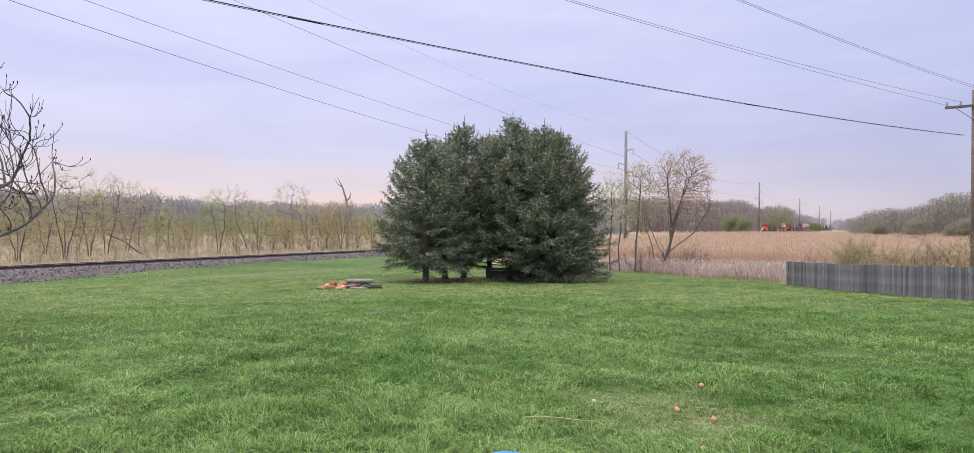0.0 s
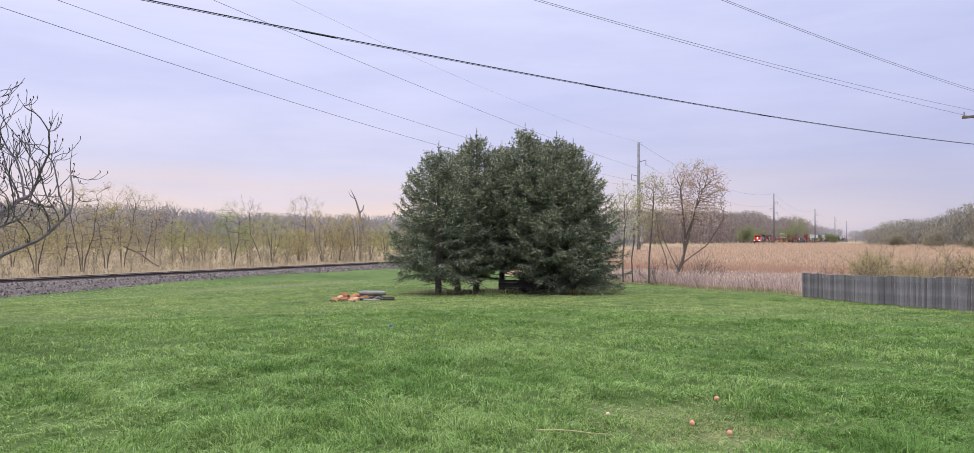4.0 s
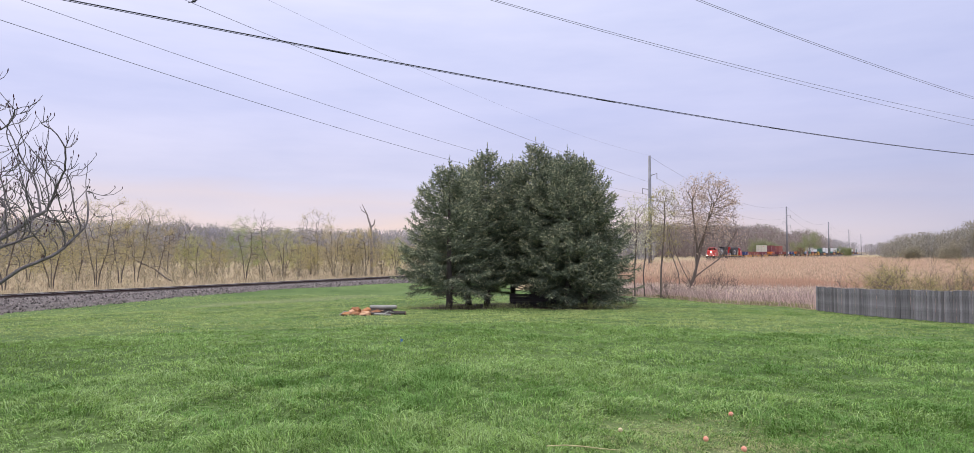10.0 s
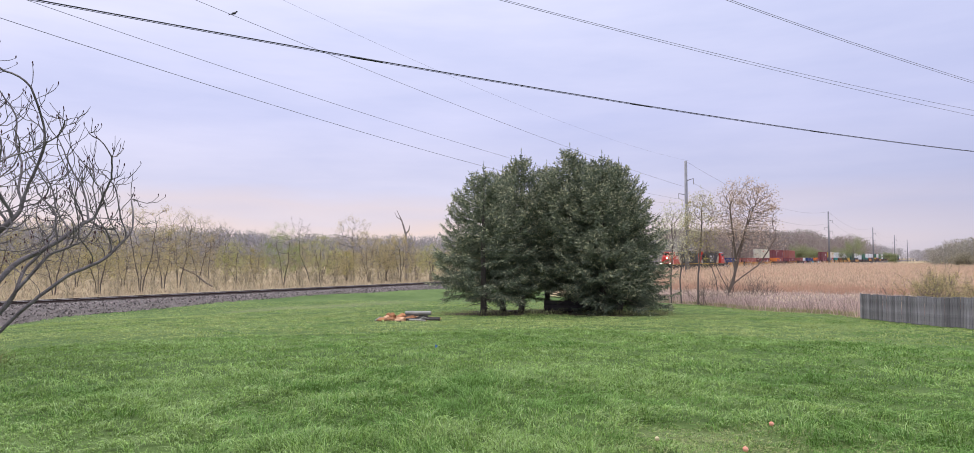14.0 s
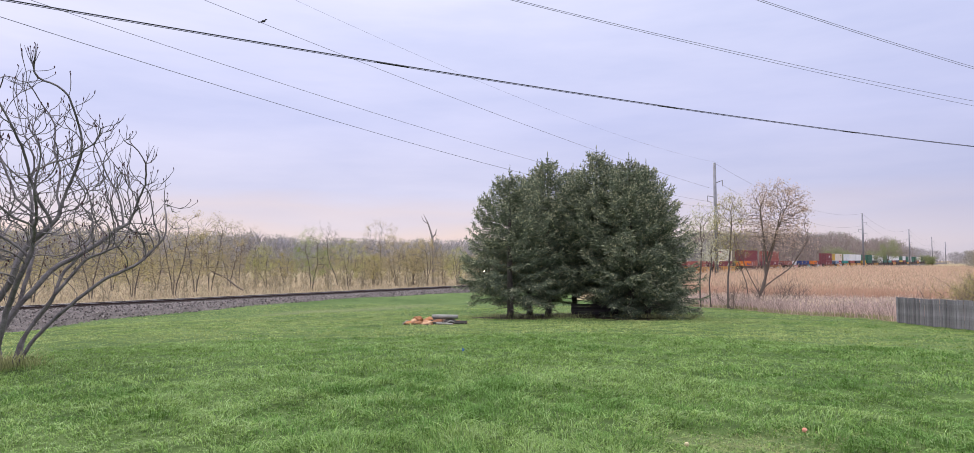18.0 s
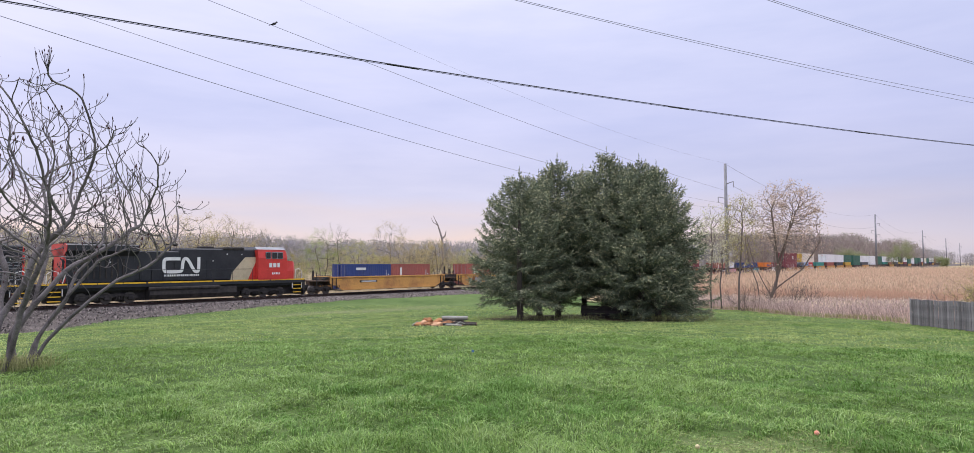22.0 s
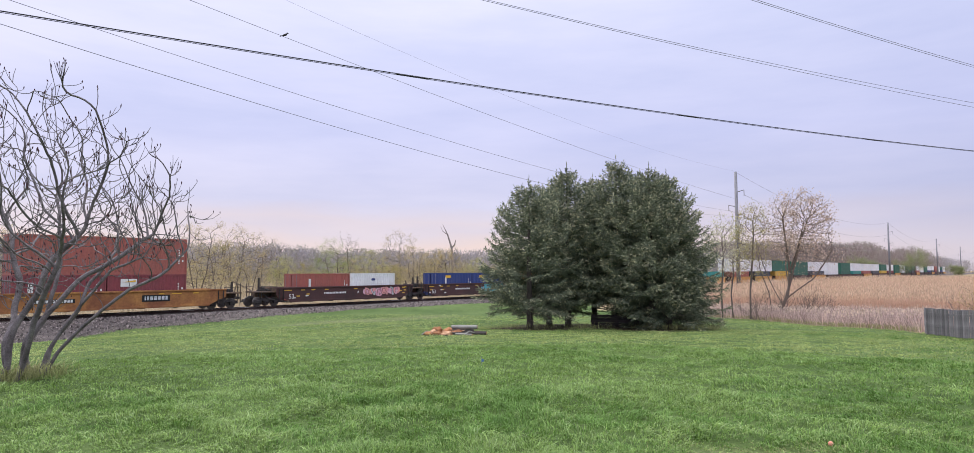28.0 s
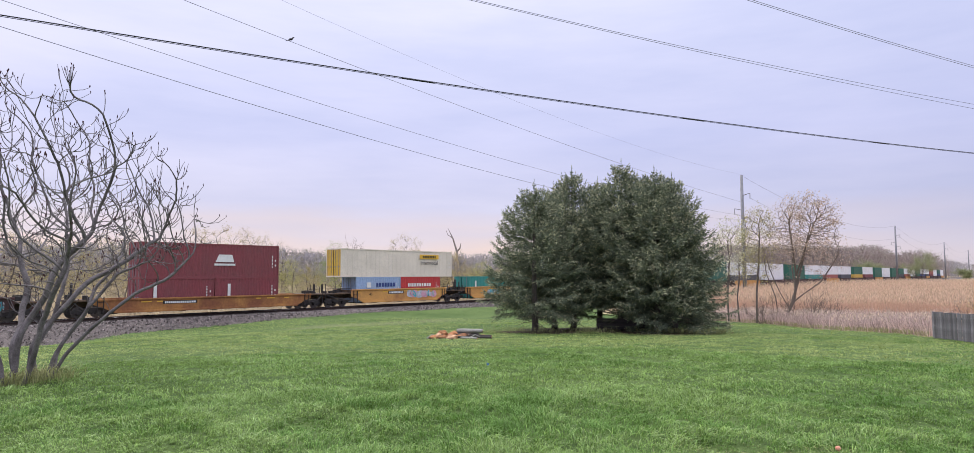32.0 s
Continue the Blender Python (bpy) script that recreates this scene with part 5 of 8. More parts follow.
def locomotive(cab_first, label, L, nose_at, cab_at, cab_end, step_at, stripe_top, stripe_foot, trucks):
    """A six-axle diesel freight engine; its cab is at +x. The lawn sees the +y side, or -y where the engine runs backwards."""
    eng = thing("locomotive", label, "locomotive", "engines at the head of the train")
    s = 1 if cab_first else -1
    # frame, walkway and sills
    sh = Shape().box(-L, L, -1.50, 1.50, 1.28, 1.62, 0.02)
    sh.box(-L + 0.3, L - 0.3, -1.1, 1.1, 1.05, 1.28)
    part("frame", sh, M_BLACK, eng)
    part("underframe", Shape().box(-L + 0.7, L - 0.7, -0.62, 0.62, 0.20, 1.10, 0.04), M_UNDER, eng)
    for side in (1, -1):
        st = Shape()
        for k in range(12):
            x = -L + 0.06 + k * (2 * L - 0.1) / 12
            part("sill_stripe", Shape().box(x, x + (2 * L - 0.1) / 12 - (0.05 if k % 3 else 0.16), 1.50 * side - 0.006, 1.50 * side + 0.012, 1.55, 1.66), M_YELLOW, eng, "yellow reflective sill stripe")
    # nose and cab
    porch = 0.45 if cab_first else 1.55
    nt = 3.46 if cab_first else 3.26
    nose = Shape().loft([[(L - nose_at, y, z) for y, z in ((-0.92, 1.62), (0.92, 1.62), (0.98, 2.4), (0.86, nt - 0.10), (-0.86, nt - 0.10), (-0.98, 2.4))],
                         [(L - nose_at - 0.10, y, z) for y, z in ((-1.02, 1.62), (1.02, 1.62), (1.08, 2.4), (0.94, nt - 0.02), (-0.94, nt - 0.02), (-1.08, 2.4))],
                         [(L - nose_at - 0.50, y, z) for y, z in ((-1.5, 1.62), (1.5, 1.62), (1.52, 2.4), (1.36, nt + 0.04), (-1.36, nt + 0.04), (-1.52, 2.4))],
                         [(L - cab_at, y, z) for y, z in ((-1.5, 1.62), (1.5, 1.62), (1.52, 2.4), (1.5, nt + 0.12), (-1.5, nt + 0.12), (-1.52, 2.4))]])
    part("nose", nose, M_RED, eng)
    part("nose_door", Shape().box(L - nose_at, L - nose_at + 0.02, -0.34, 0.34, 1.72, 2.62, 0.008), M_RED, eng)
    cab = Shape().loft([[(x, y, z) for y, z in ((-1.52, 1.62), (1.52, 1.62), (1.52, 3.6), (1.34, top - 0.16), (0.9, top), (-0.9, top), (-1.34, top - 0.16),
                                              (-1.52, 3.6))] for x, top in ((L - cab_at, 4.30), (L - cab_at - 0.12, 4.50), (L - cab_end, 4.58))])
    cab_part = part("cab", cab, M_RED, eng)
    part("cab_roof", Shape().loft([[(x, y, z) for y, z in ((-1.38, 4.38), (1.38, 4.38), (0.94, 4.63), (-0.94, 4.63))] for x in (L - cab_at - 0.1, L - cab_end - 0.05)]), M_GREY, eng,
         "grey cab roof")
    for k in (-0.5, 0.5):
        part("roof_antenna", Shape().tube([(L - cab_at - 0.9, k, 4.6), (L - cab_at - 0.9, k, 4.78)], 0.05, 6), M_UNDER, eng)
    for y0, y1 in ((-1.2, -0.12), (0.12, 1.2)):
        ws = Shape().loft([[(L - cab_at + 0.02, y, z) for y, z in ((y0, 3.66), (y1, 3.66), (y1 * 0.94, 4.20), (y0 * 0.94, 4.20))],
                           [(L - cab_at + 0.06, y, z) for y, z in ((y0, 3.66), (y1, 3.66), (y1 * 0.94, 4.20), (y0 * 0.94, 4.20))]])
        part("windshield", ws, M_GLASS, cab_part)
    for side in (1, -1):
        for x0, w in (((L - cab_at - 0.62, 0.55), (L - cab_at - 1.26, 0.55)) if cab_first else ((L - cab_at - 0.75, 0.5), (L - cab_at - 1.35, 0.5), (L - cab_at - 2.0, 0.42))):
            fr = Shape().box(x0 - w / 2 - 0.05, x0 + w / 2 + 0.05, 1.50 * side - 0.03, 1.50 * side + 0.04, 3.52, 4.16, 0.01)
            f = part("window_frame", fr, M_GREY, cab_part)
            part("window_pane", Shape().box(x0 - w / 2, x0 + w / 2, 1.50 * side - 0.05, 1.50 * side + 0.05, 3.57, 4.11), M_GLASS, f)
        part("cab_door", Shape().box(L - cab_end + 0.15, L - cab_at - 0.3, 1.525 * side - 0.01, 1.525 * side + 0.012, 1.75, 2.55, 0.004), M_RED, cab_part)
    # long hood with its stripe, access doors, low middle and the radiator at the end
    hood = Shape()
    hood.box(step_at, L - cab_end, -1.02, 1.02, 1.62, 4.42, 0.12)
    hood.box(-4.6, step_at + 0.1, -0.98, 0.98, 1.62, 4.16, 0.10)
    hood.box(-L + porch + 0.1, -3.4 if cab_first else -4.5, -1.05, 1.05, 1.62, 4.42, 0.08)
    hood_part = part("long_hood", hood, M_BLACK, eng)
    part("hood_end", Shape().box(-L + porch, -L + porch + 0.22, -1.06, 1.06, 1.7, 4.3, 0.08), M_RED, eng, "red hood end panel")
    if cab_first:
        part("radiator", Shape().loft([[(x, y, z) for y, z in ((-1.05, 3.55), (1.05, 3.55), (1.45, 3.85), (1.45, 4.35), (1.2, 4.55), (-1.2, 4.55), (-1.45, 4.35), (-1.45, 3.85))]
                                       for x in (-L + 1.55, -3.3)]), M_BLACK, eng)
    else:
        part("radiator", Shape().loft([[(x, y, z) for y, z in ((-1.0, 3.7), (1.0, 3.7), (1.56, 4.1), (1.56, 4.5), (1.3, 4.62), (-1.3, 4.62), (-1.56, 4.5), (-1.56, 4.1))]
                                       for x in (-L + porch + 0.05, -L + 6.7)]), M_BLACK, eng)
        part("radiator_end", Shape().prism([(-1.0, 3.7), (1.0, 3.7), (1.56, 4.1), (1.56, 4.5), (1.3, 4.62), (-1.3, 4.62), (-1.56, 4.5), (-1.56, 4.1)], "x", -L + porch, -L + porch + 0.05),
             M_RED, eng, "red flared radiator end")
    for k in range(3):
        part("roof_fan", Shape().tube([(-L + 2.2 + k * 1.5, 0, 4.5), (-L + 2.2 + k * 1.5, 0, 4.72)], 0.62, 14), M_UNDER, eng)
    for side in (1, -1):
        y = 1.02 * side
        a, b = min(y, y + 0.014 * side), max(y, y + 0.014 * side)
        t0, t1 = L - stripe_top[0], L - stripe_top[1]
        f0, f1 = L - stripe_foot[0], L - stripe_foot[1]
        part("stripe", Shape().prism([(L - cab_end + 0.05, 1.64), (f1 + 0.6, 1.64), (t0 - 0.4, 3.62), (L - cab_end + 0.05, 3.62)], "y", a + 0.001 * side, b), M_RED, eng)
        part("stripe", Shape().prism([(f0, 1.64), (f1, 1.64), (f1 + 0.15, 2.3), (t1, 3.68), (t0, 3.68), (t0 - 0.1, 3.2)], "y", a + 0.004 * side, b + 0.006 * side), M_TAN, eng,
             "slanting off-white hood stripe")
        for k in range(13):
            x = L - 9.3 - k * 0.92
            if x < -L + 1.2:
                break
            top = 3.3 if -4.6 < x - 0.4 < -0.8 else 3.45
            part("access_door", Shape().box(x - 0.40, x + 0.40, a, b, 1.80, top if not (cab_first and x < -4) else 3.3, 0.004), M_BLACK, hood_part)
        for k in range(7 if cab_first else 0):
            z = 2.0 + k * 0.2
            part("louvre", Shape().box(-L + 0.7, -L + 2.0, min(y + 0.02 * side, y + 0.06 * side), max(y + 0.02 * side, y + 0.06 * side), z, z + 0.05), M_GREY, hood_part)
        # walkway railing
        rail_ = Shape()
        y = 1.44 * side
        rail_.tube([(-L + 1.2, y, 2.62), (L - 5.6, y, 2.62)], 0.022, 5)
        for k in range(9):
            x = -L + 1.2 + k * (2 * L - 6.8) / 8
            rail_.tube([(x, y, 1.62), (x, y, 2.62)], 0.02, 5)
        part("handrail", rail_, M_BLACK, eng)
        for end in (1, -1):
            e = Shape()
            x = (L - 0.35) * end
            e.tube([(x, y, 0.75), (x, y, 2.35), (x - 0.35 * end, y, 2.62), (x - 0.75 * end, y, 2.5), (x - 0.75 * end, y, 1.62)], 0.036, 6)
            e.tube([(x - 1.05 * end, y, 0.75), (x - 1.05 * end, y, 1.7), (x - 1.3 * end, y, 2.6)], 0.036, 6)
            part("grab_rail", e, M_RAILING, eng, "white end handrail")
            for k in range(4):
                z = 0.38 + k * 0.34
                step = part("step", Shape().box(min(x - 0.95 * end, x - 0.1 * end), max(x - 0.95 * end, x - 0.1 * end), min(y - 0.35 * side, y), max(y - 0.35 * side, y), z, z + 0.04), M_BLACK, eng)
                part("step_edge", Shape().box(min(x - 0.95 * end, x - 0.1 * end), max(x - 0.95 * end, x - 0.1 * end), y - 0.012, y + 0.012, z - 0.03, z + 0.045), M_YELLOW, step)
    vis = 1.02 * s
    # the emblem and the marks on the side that faces the lawn
    if cab_first:
        emblem(eng, -1.4, 2.98, 1.34, 1.04, M_WHITE)
        bars(eng, -1.4, 2.08, 2.6, 0.16, 1.036, M_GREY, 1, 3)
        bars(eng, L - cab_at - 1.0, 2.88, 1.0, 0.52, 1.54, M_WHITE, 1, 5, "road_number")
        for k, z in ((2.4, 3.1), (0.9, 3.4), (-4.9, 3.3), (-6.2, 3.3), (-9.2, 3.4)):
            part("hood_lamp", Shape().box(k, k + 0.10, 1.03, 1.09, z, z + 0.08, 0.01), M_WHITE, eng)
    else:
        emblem(eng, -0.74, 2.98, 1.34, -1.06, M_WHITE, -1)
        bars(eng, -0.74, 2.06, 2.9, 0.24, -1.05, M_WHITE, 1, 3)
        bars(eng, L - cab_at - 1.35, 2.75, 1.1, 0.6, -1.54, M_WHITE, 1, 5, "road_number")
        bars(eng, L - cab_at - 1.2, 2.1, 0.8, 0.26, -1.54, M_WHITE, 1, 6)
        for k, z in ((4.6, 3.9), (3.2, 3.9), (1.9, 3.3), (-3.0, 3.3), (-6.4, 3.2), (-7.2, 3.2), (-8.0, 3.2)):
            part("hood_lamp", Shape().box(k, k + 0.10, -1.10, -1.03, z, z + 0.08, 0.01), M_WHITE, eng)
    # roof details
    horn = Shape().tube([(-1.2, 0.1, 4.1), (-1.2, 0.1, 4.70)], 0.06, 6)
    for q in (-0.18, 0, 0.18):
        horn.tube([(-1.65, 0.1 + q, 4.70), (-1.0, 0.1 + q, 4.72), (-0.75, 0.1 + q, 4.72)], [0.05, 0.07, 0.14], 8)
    part("horn", horn, M_UNDER, eng)
    part("exhaust_stack", Shape().box(1.2, 2.4, -0.4, 0.4, 4.4, 4.62, 0.05), M_UNDER, eng)
    part("air_filter_box", Shape().box(2.9, 4.9, -1.1, 1.1, 4.3, 4.56, 0.06), M_UNDER, eng)
    # below: fuel tank, trucks, plough, couplers
    tank = Shape().loft([[(x, y, z) for y, z in ((-1.2, 0.22), (1.2, 0.22), (1.46, 0.5), (1.46, 1.05), (1.3, 1.2), (-1.3, 1.2), (-1.46, 1.05), (-1.46, 0.6))] for x in ((-3.7, 4.4) if cab_first else (-3.5, 4.0))])
    part("fuel_tank", tank, M_BLACK if cab_first else M_UNDER, eng)
    if not cab_first:
        for side in (1, -1):
            for k in range(9):
                x = -L + 2.3 + 0.42 * k
                part("screen_rib", Shape().box(x, x + 0.12, min(1.05 * side, 1.12 * side), max(1.05 * side, 1.12 * side), 2.0, 3.5), M_UNDER, hood_part)
            part("air_reservoir", Shape().tube([(-3.6, 1.42 * side, 1.12), (2.4, 1.42 * side, 1.12)], 0.17, 10), M_UNDER, eng)
    for x in trucks:
        truck(eng, x, 3)
    plough = Shape().loft([[(L - 0.1, y, z) for y, z in ((-1.4, 0.15), (0, 0.15), (1.4, 0.15), (1.4, 0.75), (0, 0.75), (-1.4, 0.75))],
                           [(L + 0.16, y * 0.85, z) for y, z in ((-1.4, 0.1), (0, 0.1), (1.4, 0.1), (1.4, 0.2), (0, 0.2), (-1.4, 0.2))]])
    part("snow_plough", plough, M_BLACK, eng)
    part("pilot", Shape().box(L - 0.25, L, -1.5, 1.5, 0.55, 1.62, 0.03), M_UNDER, eng)
    part("pilot", Shape().box(-L, -L + 0.25, -1.5, 1.5, 0.55, 1.62, 0.03), M_UNDER, eng)
    for end in (1, -1):
        part("coupler", Shape().box(min(L * end, (L + 0.5) * end), max(L * end, (L + 0.5) * end), -0.16, 0.16, 0.72, 1.02, 0.04), M_UNDER, eng)
    if cab_first:
        for y, z in ((0.0, 3.14), (0.0, 2.86)):
            part("headlight", Shape().tube([(L - nose_at - 0.1, y, z), (L - nose_at + 0.06, y, z)], 0.12, 12), M_LAMP, eng, "glowing headlight")
        for y in (1.05, -1.05):
            part("ditch_light", Shape().tube([(L - 0.1, y, 1.78), (L + 0.08, y, 1.78)], 0.10, 12), M_LAMP, eng, "glowing ditch light")
        nb = Shape()
        for y in (-0.45, -0.15, 0.2, 0.5):
            nb.box(L - nose_at + 0.02, L - nose_at + 0.034, y - 0.05, y + 0.05, 2.0, 2.42)
        part("nose_emblem", nb, M_WHITE, eng, "white nose emblem")
    return eng


# colours of boxes
PAINTS = {}
for key, col, second in (("navy", (0.030, 0.055, 0.20), (0.05, 0.07, 0.19)), ("redbrown", (0.36, 0.105, 0.085), (0.29, 0.105, 0.085)),
                         ("maroon", (0.23, 0.052, 0.062), (0.19, 0.06, 0.065)), ("palegrey", (0.70, 0.68, 0.54), (0.62, 0.60, 0.47)),
                         ("orange", (0.80, 0.21, 0.025), (0.66, 0.20, 0.05)), ("teal", (0.035, 0.28, 0.24), (0.05, 0.22, 0.2)),
                         ("green", (0.025, 0.13, 0.085), (0.04, 0.12, 0.09)), ("skyblue", (0.30, 0.41, 0.60), (0.33, 0.40, 0.52)),
                         ("red", (0.50, 0.045, 0.045), (0.40, 0.06, 0.06)), ("beige", (0.76, 0.68, 0.57), (0.66, 0.59, 0.49)),
                         ("white", (0.78, 0.78, 0.80), (0.66, 0.66, 0.66)), ("yellow", (0.66, 0.42, 0.06), (0.5, 0.33, 0.08)),
                         ("slate", (0.06, 0.065, 0.085), (0.1, 0.1, 0.11))):
    PAINTS[key] = paint("container_" + key, col, 0.6, 0.3, 0.5, second)
WORDS = {"navy": "dark blue", "redbrown": "rust-red", "maroon": "maroon", "palegrey": "pale grey", "orange": "orange", "teal": "teal", "green": "dark green",
         "skyblue": "pale blue", "red": "bright red", "beige": "beige", "white": "white", "yellow": "yellow", "slate": "dark grey"}
_box = {}


def box_meshes(L, H, ribs):
    """The shared parts of a freight container, its middle at x = 0 and its floor at z = 0."""
    if (L, H, ribs) in _box:
        return _box[(L, H, ribs)]
    W, a = 1.219, L / 2
    out = {}
    pitch, deep = (0.28, 0.036) if not ribs else (0.6, 0.02)
    n = int((L - 0.3) / pitch)
    x0 = -n * pitch / 2
    line = []
    for k in range(n):
        x = x0 + k * pitch
        if ribs:
            line += [(x, 0), (x + 0.52, 0), (x + 0.535, deep), (x + 0.585, deep)]
        else:
            line += [(x, 0), (x + 0.07, 0), (x + 0.14, deep), (x + 0.21, deep)]
    line = [(-a + 0.08, 0)] + line + [(a - 0.08, 0)]

    def wall(side):
        sh = Shape()
        v = [(x, side * (W - 0.045 + (q if ribs else q - 0.0)), z) for z in (0.15, H - 0.1) for x, q in line]
        m = len(line)
        f = [(i, i + 1, m + i + 1, m + i) for i in range(m - 1)]
        return sh.add(v, f if side < 0 else [t[::-1] for t in f]).mesh("side_panel")

    out["side_panel"], out["side_panel_b"] = wall(1), wall(-1)
    fr = Shape()
    for y in (W - 0.06, -W):
        fr.box(-a, a, y, y + 0.06, 0, 0.16).box(-a, a, y, y + 0.06, H - 0.1, H)
        for x in (-a, a - 0.1):
            fr.box(x, x + 0.1, y, y + 0.06, 0, H)
    for x in (-a, a - 0.06):
        fr.box(x, x + 0.06, -W, W, 0, 0.14).box(x, x + 0.06, -W, W, H - 0.1, H)
    for x in (-a - 0.004, a - 0.174):
        for y in (-W - 0.004, W - 0.158):
            for z in (-0.004, H - 0.114):
                fr.box(x, x + 0.178, y, y + 0.162, z, z + 0.118, 0.01)
    out["frame"] = fr.mesh("frame")
    out["roof"] = Shape().box(-a + 0.06, a - 0.06, -W + 0.05, W - 0.05, H - 0.05, H - 0.02).mesh("roof")
    out["end_panel"] = Shape().add(*_zigzag_end(-a + 0.05, W, H)).mesh("end_panel")
    dr = Shape().box(a - 0.05, a - 0.015, 0.01, W - 0.1, 0.14, H - 0.1, 0.01)
    out["door"] = dr.mesh("door")
    lr = Shape()
    for y in (0.28, 0.85):
        lr.tube([(a - 0.002, y, 0.10), (a - 0.002, y, H - 0.08)], 0.02, 6)
        lr.box(a - 0.014, a + 0.02, y - 0.15, y + 0.12, 1.0, 1.08)
    out["lock_rod"] = lr.mesh("lock_rod")
    _box[(L, H, ribs)] = out
    return out


def _zigzag_end(x, W, H):
    pts = []
    y = -W + 0.06
    while y < W - 0.2:
        pts += [(y, 0), (y + 0.07, 0), (y + 0.12, 0.035), (y + 0.19, 0.035)]
        y += 0.24
    m = len(pts)
    v = [(x + q, p, z) for z in (0.14, H - 0.1) for p, q in pts]
    return v, [(i, m + i, m + i + 1, i + 1) for i in range(m - 1)]


def dress(mesh, name, mat, parent, at=None):
    """A part on a shared mesh with a material of its own."""
    ob = new(name, mesh)
    if not mesh.materials:
        mesh.materials.append(None)
    ob.material_slots[0].link = "OBJECT"
    ob.material_slots[0].material = mat
    ob.parent = parent
    if at:
        ob.matrix_basis = at
    return ob


def container(L, H, color, words="", ribs=False, far=False, doors=None):
    """A freight container with corrugated walls, frame, roof and doors (at +x)."""
    size = {6.06: "short", 12.19: "long", 16.15: "extra-long"}[L]
    ob = thing("freight_container", "%s %s steel freight container%s" % (size, WORDS[color], words or " with corrugated sides"), "container", "containers on the train")
    m, mat = box_meshes(L, H, ribs), PAINTS[color]
    dress(m["side_panel"], "side_panel", mat, ob)
    dress(m["side_panel_b"], "side_panel", mat, ob)
    dress(m["frame"], "frame", mat, ob)
    dress(m["roof"], "roof", mat, ob)
    dress(m["end_panel"], "end_panel", mat, ob)
    dmat = PAINTS[doors] if doors else mat
    for k in (0, 1):
        d = dress(m["door"], "door", dmat, ob, pose(0, 0, 0) if k == 0 else Matrix.Translation((0, -1.229, 0)))
        if not far:
            dress(m["lock_rod"], "lock_rod", M_GREY, d)
    return ob


YARD = 1.235  # the plane just outside a container's wall


def strip(ob, x, z0, z1, w=0.26):
    plate(ob, "label_strip", [(x - w / 2, z0), (x + w / 2, z0), (x + w / 2, z1), (x - w / 2, z1)], YARD, M_WHITE, "upright white label strip")


def side_marks(ob, L, H, seed, logo=None, strip_at=True):
    """Small upright rows of marks that every box carries near its ends."""
    rng = random.Random(seed)
    a = L / 2
    if strip_at:
        strip(ob, a - rng.uniform(1.0, 1.5), H * 0.28, H * 0.8)
    sh = Shape()
    for k in range(9):
        sh.box(-a + 0.62, -a + 0.72, YARD, YARD + 0.01, H * 0.3 + k * 0.13, H * 0.3 + k * 0.13 + 0.07)
    for k in range(2):
        sh.box(-a + 0.3, -a + 0.42, YARD, YARD + 0.01, H * 0.35 + k * 0.45, H * 0.35 + k * 0.45 + 0.16)
    part("marking", sh, M_WHITE, ob)


# ---- cars ----
M_CARYELLOW = material("faded_yellow_car_paint", (0.60, 0.315, 0.09), 0.75, vary=0.3, scale=0.5, fine=0.15, second=(0.36, 0.17, 0.065), patch=(0.46, 0.70))
M_CARRUST = material("rusty_yellow_car_paint", (0.42, 0.20, 0.06), 0.8, vary=0.3, scale=0.45, fine=0.2, second=(0.22, 0.085, 0.04), patch=(0.36, 0.62))
M_CARBROWN = material("dark_brown_car_paint", (0.085, 0.038, 0.036), 0.75, vary=0.4, scale=0.6, fine=0.15, second=(0.055, 0.032, 0.03))
M_CARPLUM = material("weathered_plum_car_paint", (0.15, 0.075, 0.07), 0.8, vary=0.4, scale=0.7, fine=0.2, second=(0.20, 0.13, 0.10))
M_CAREND = material("grimy_car_end_paint", (0.15, 0.092, 0.05), 0.85, vary=0.4, scale=1.3, fine=0.3, second=(0.055, 0.042, 0.036), patch=(0.3, 0.6))
M_RUSTPATCH = material("rust_brown_stained_paint", (0.23, 0.125, 0.085), 0.85, vary=0.4, scale=1.0, fine=0.25, second=(0.14, 0.085, 0.07))
M_DECAL = material("yellow_decal", (0.72, 0.43, 0.05), 0.6)


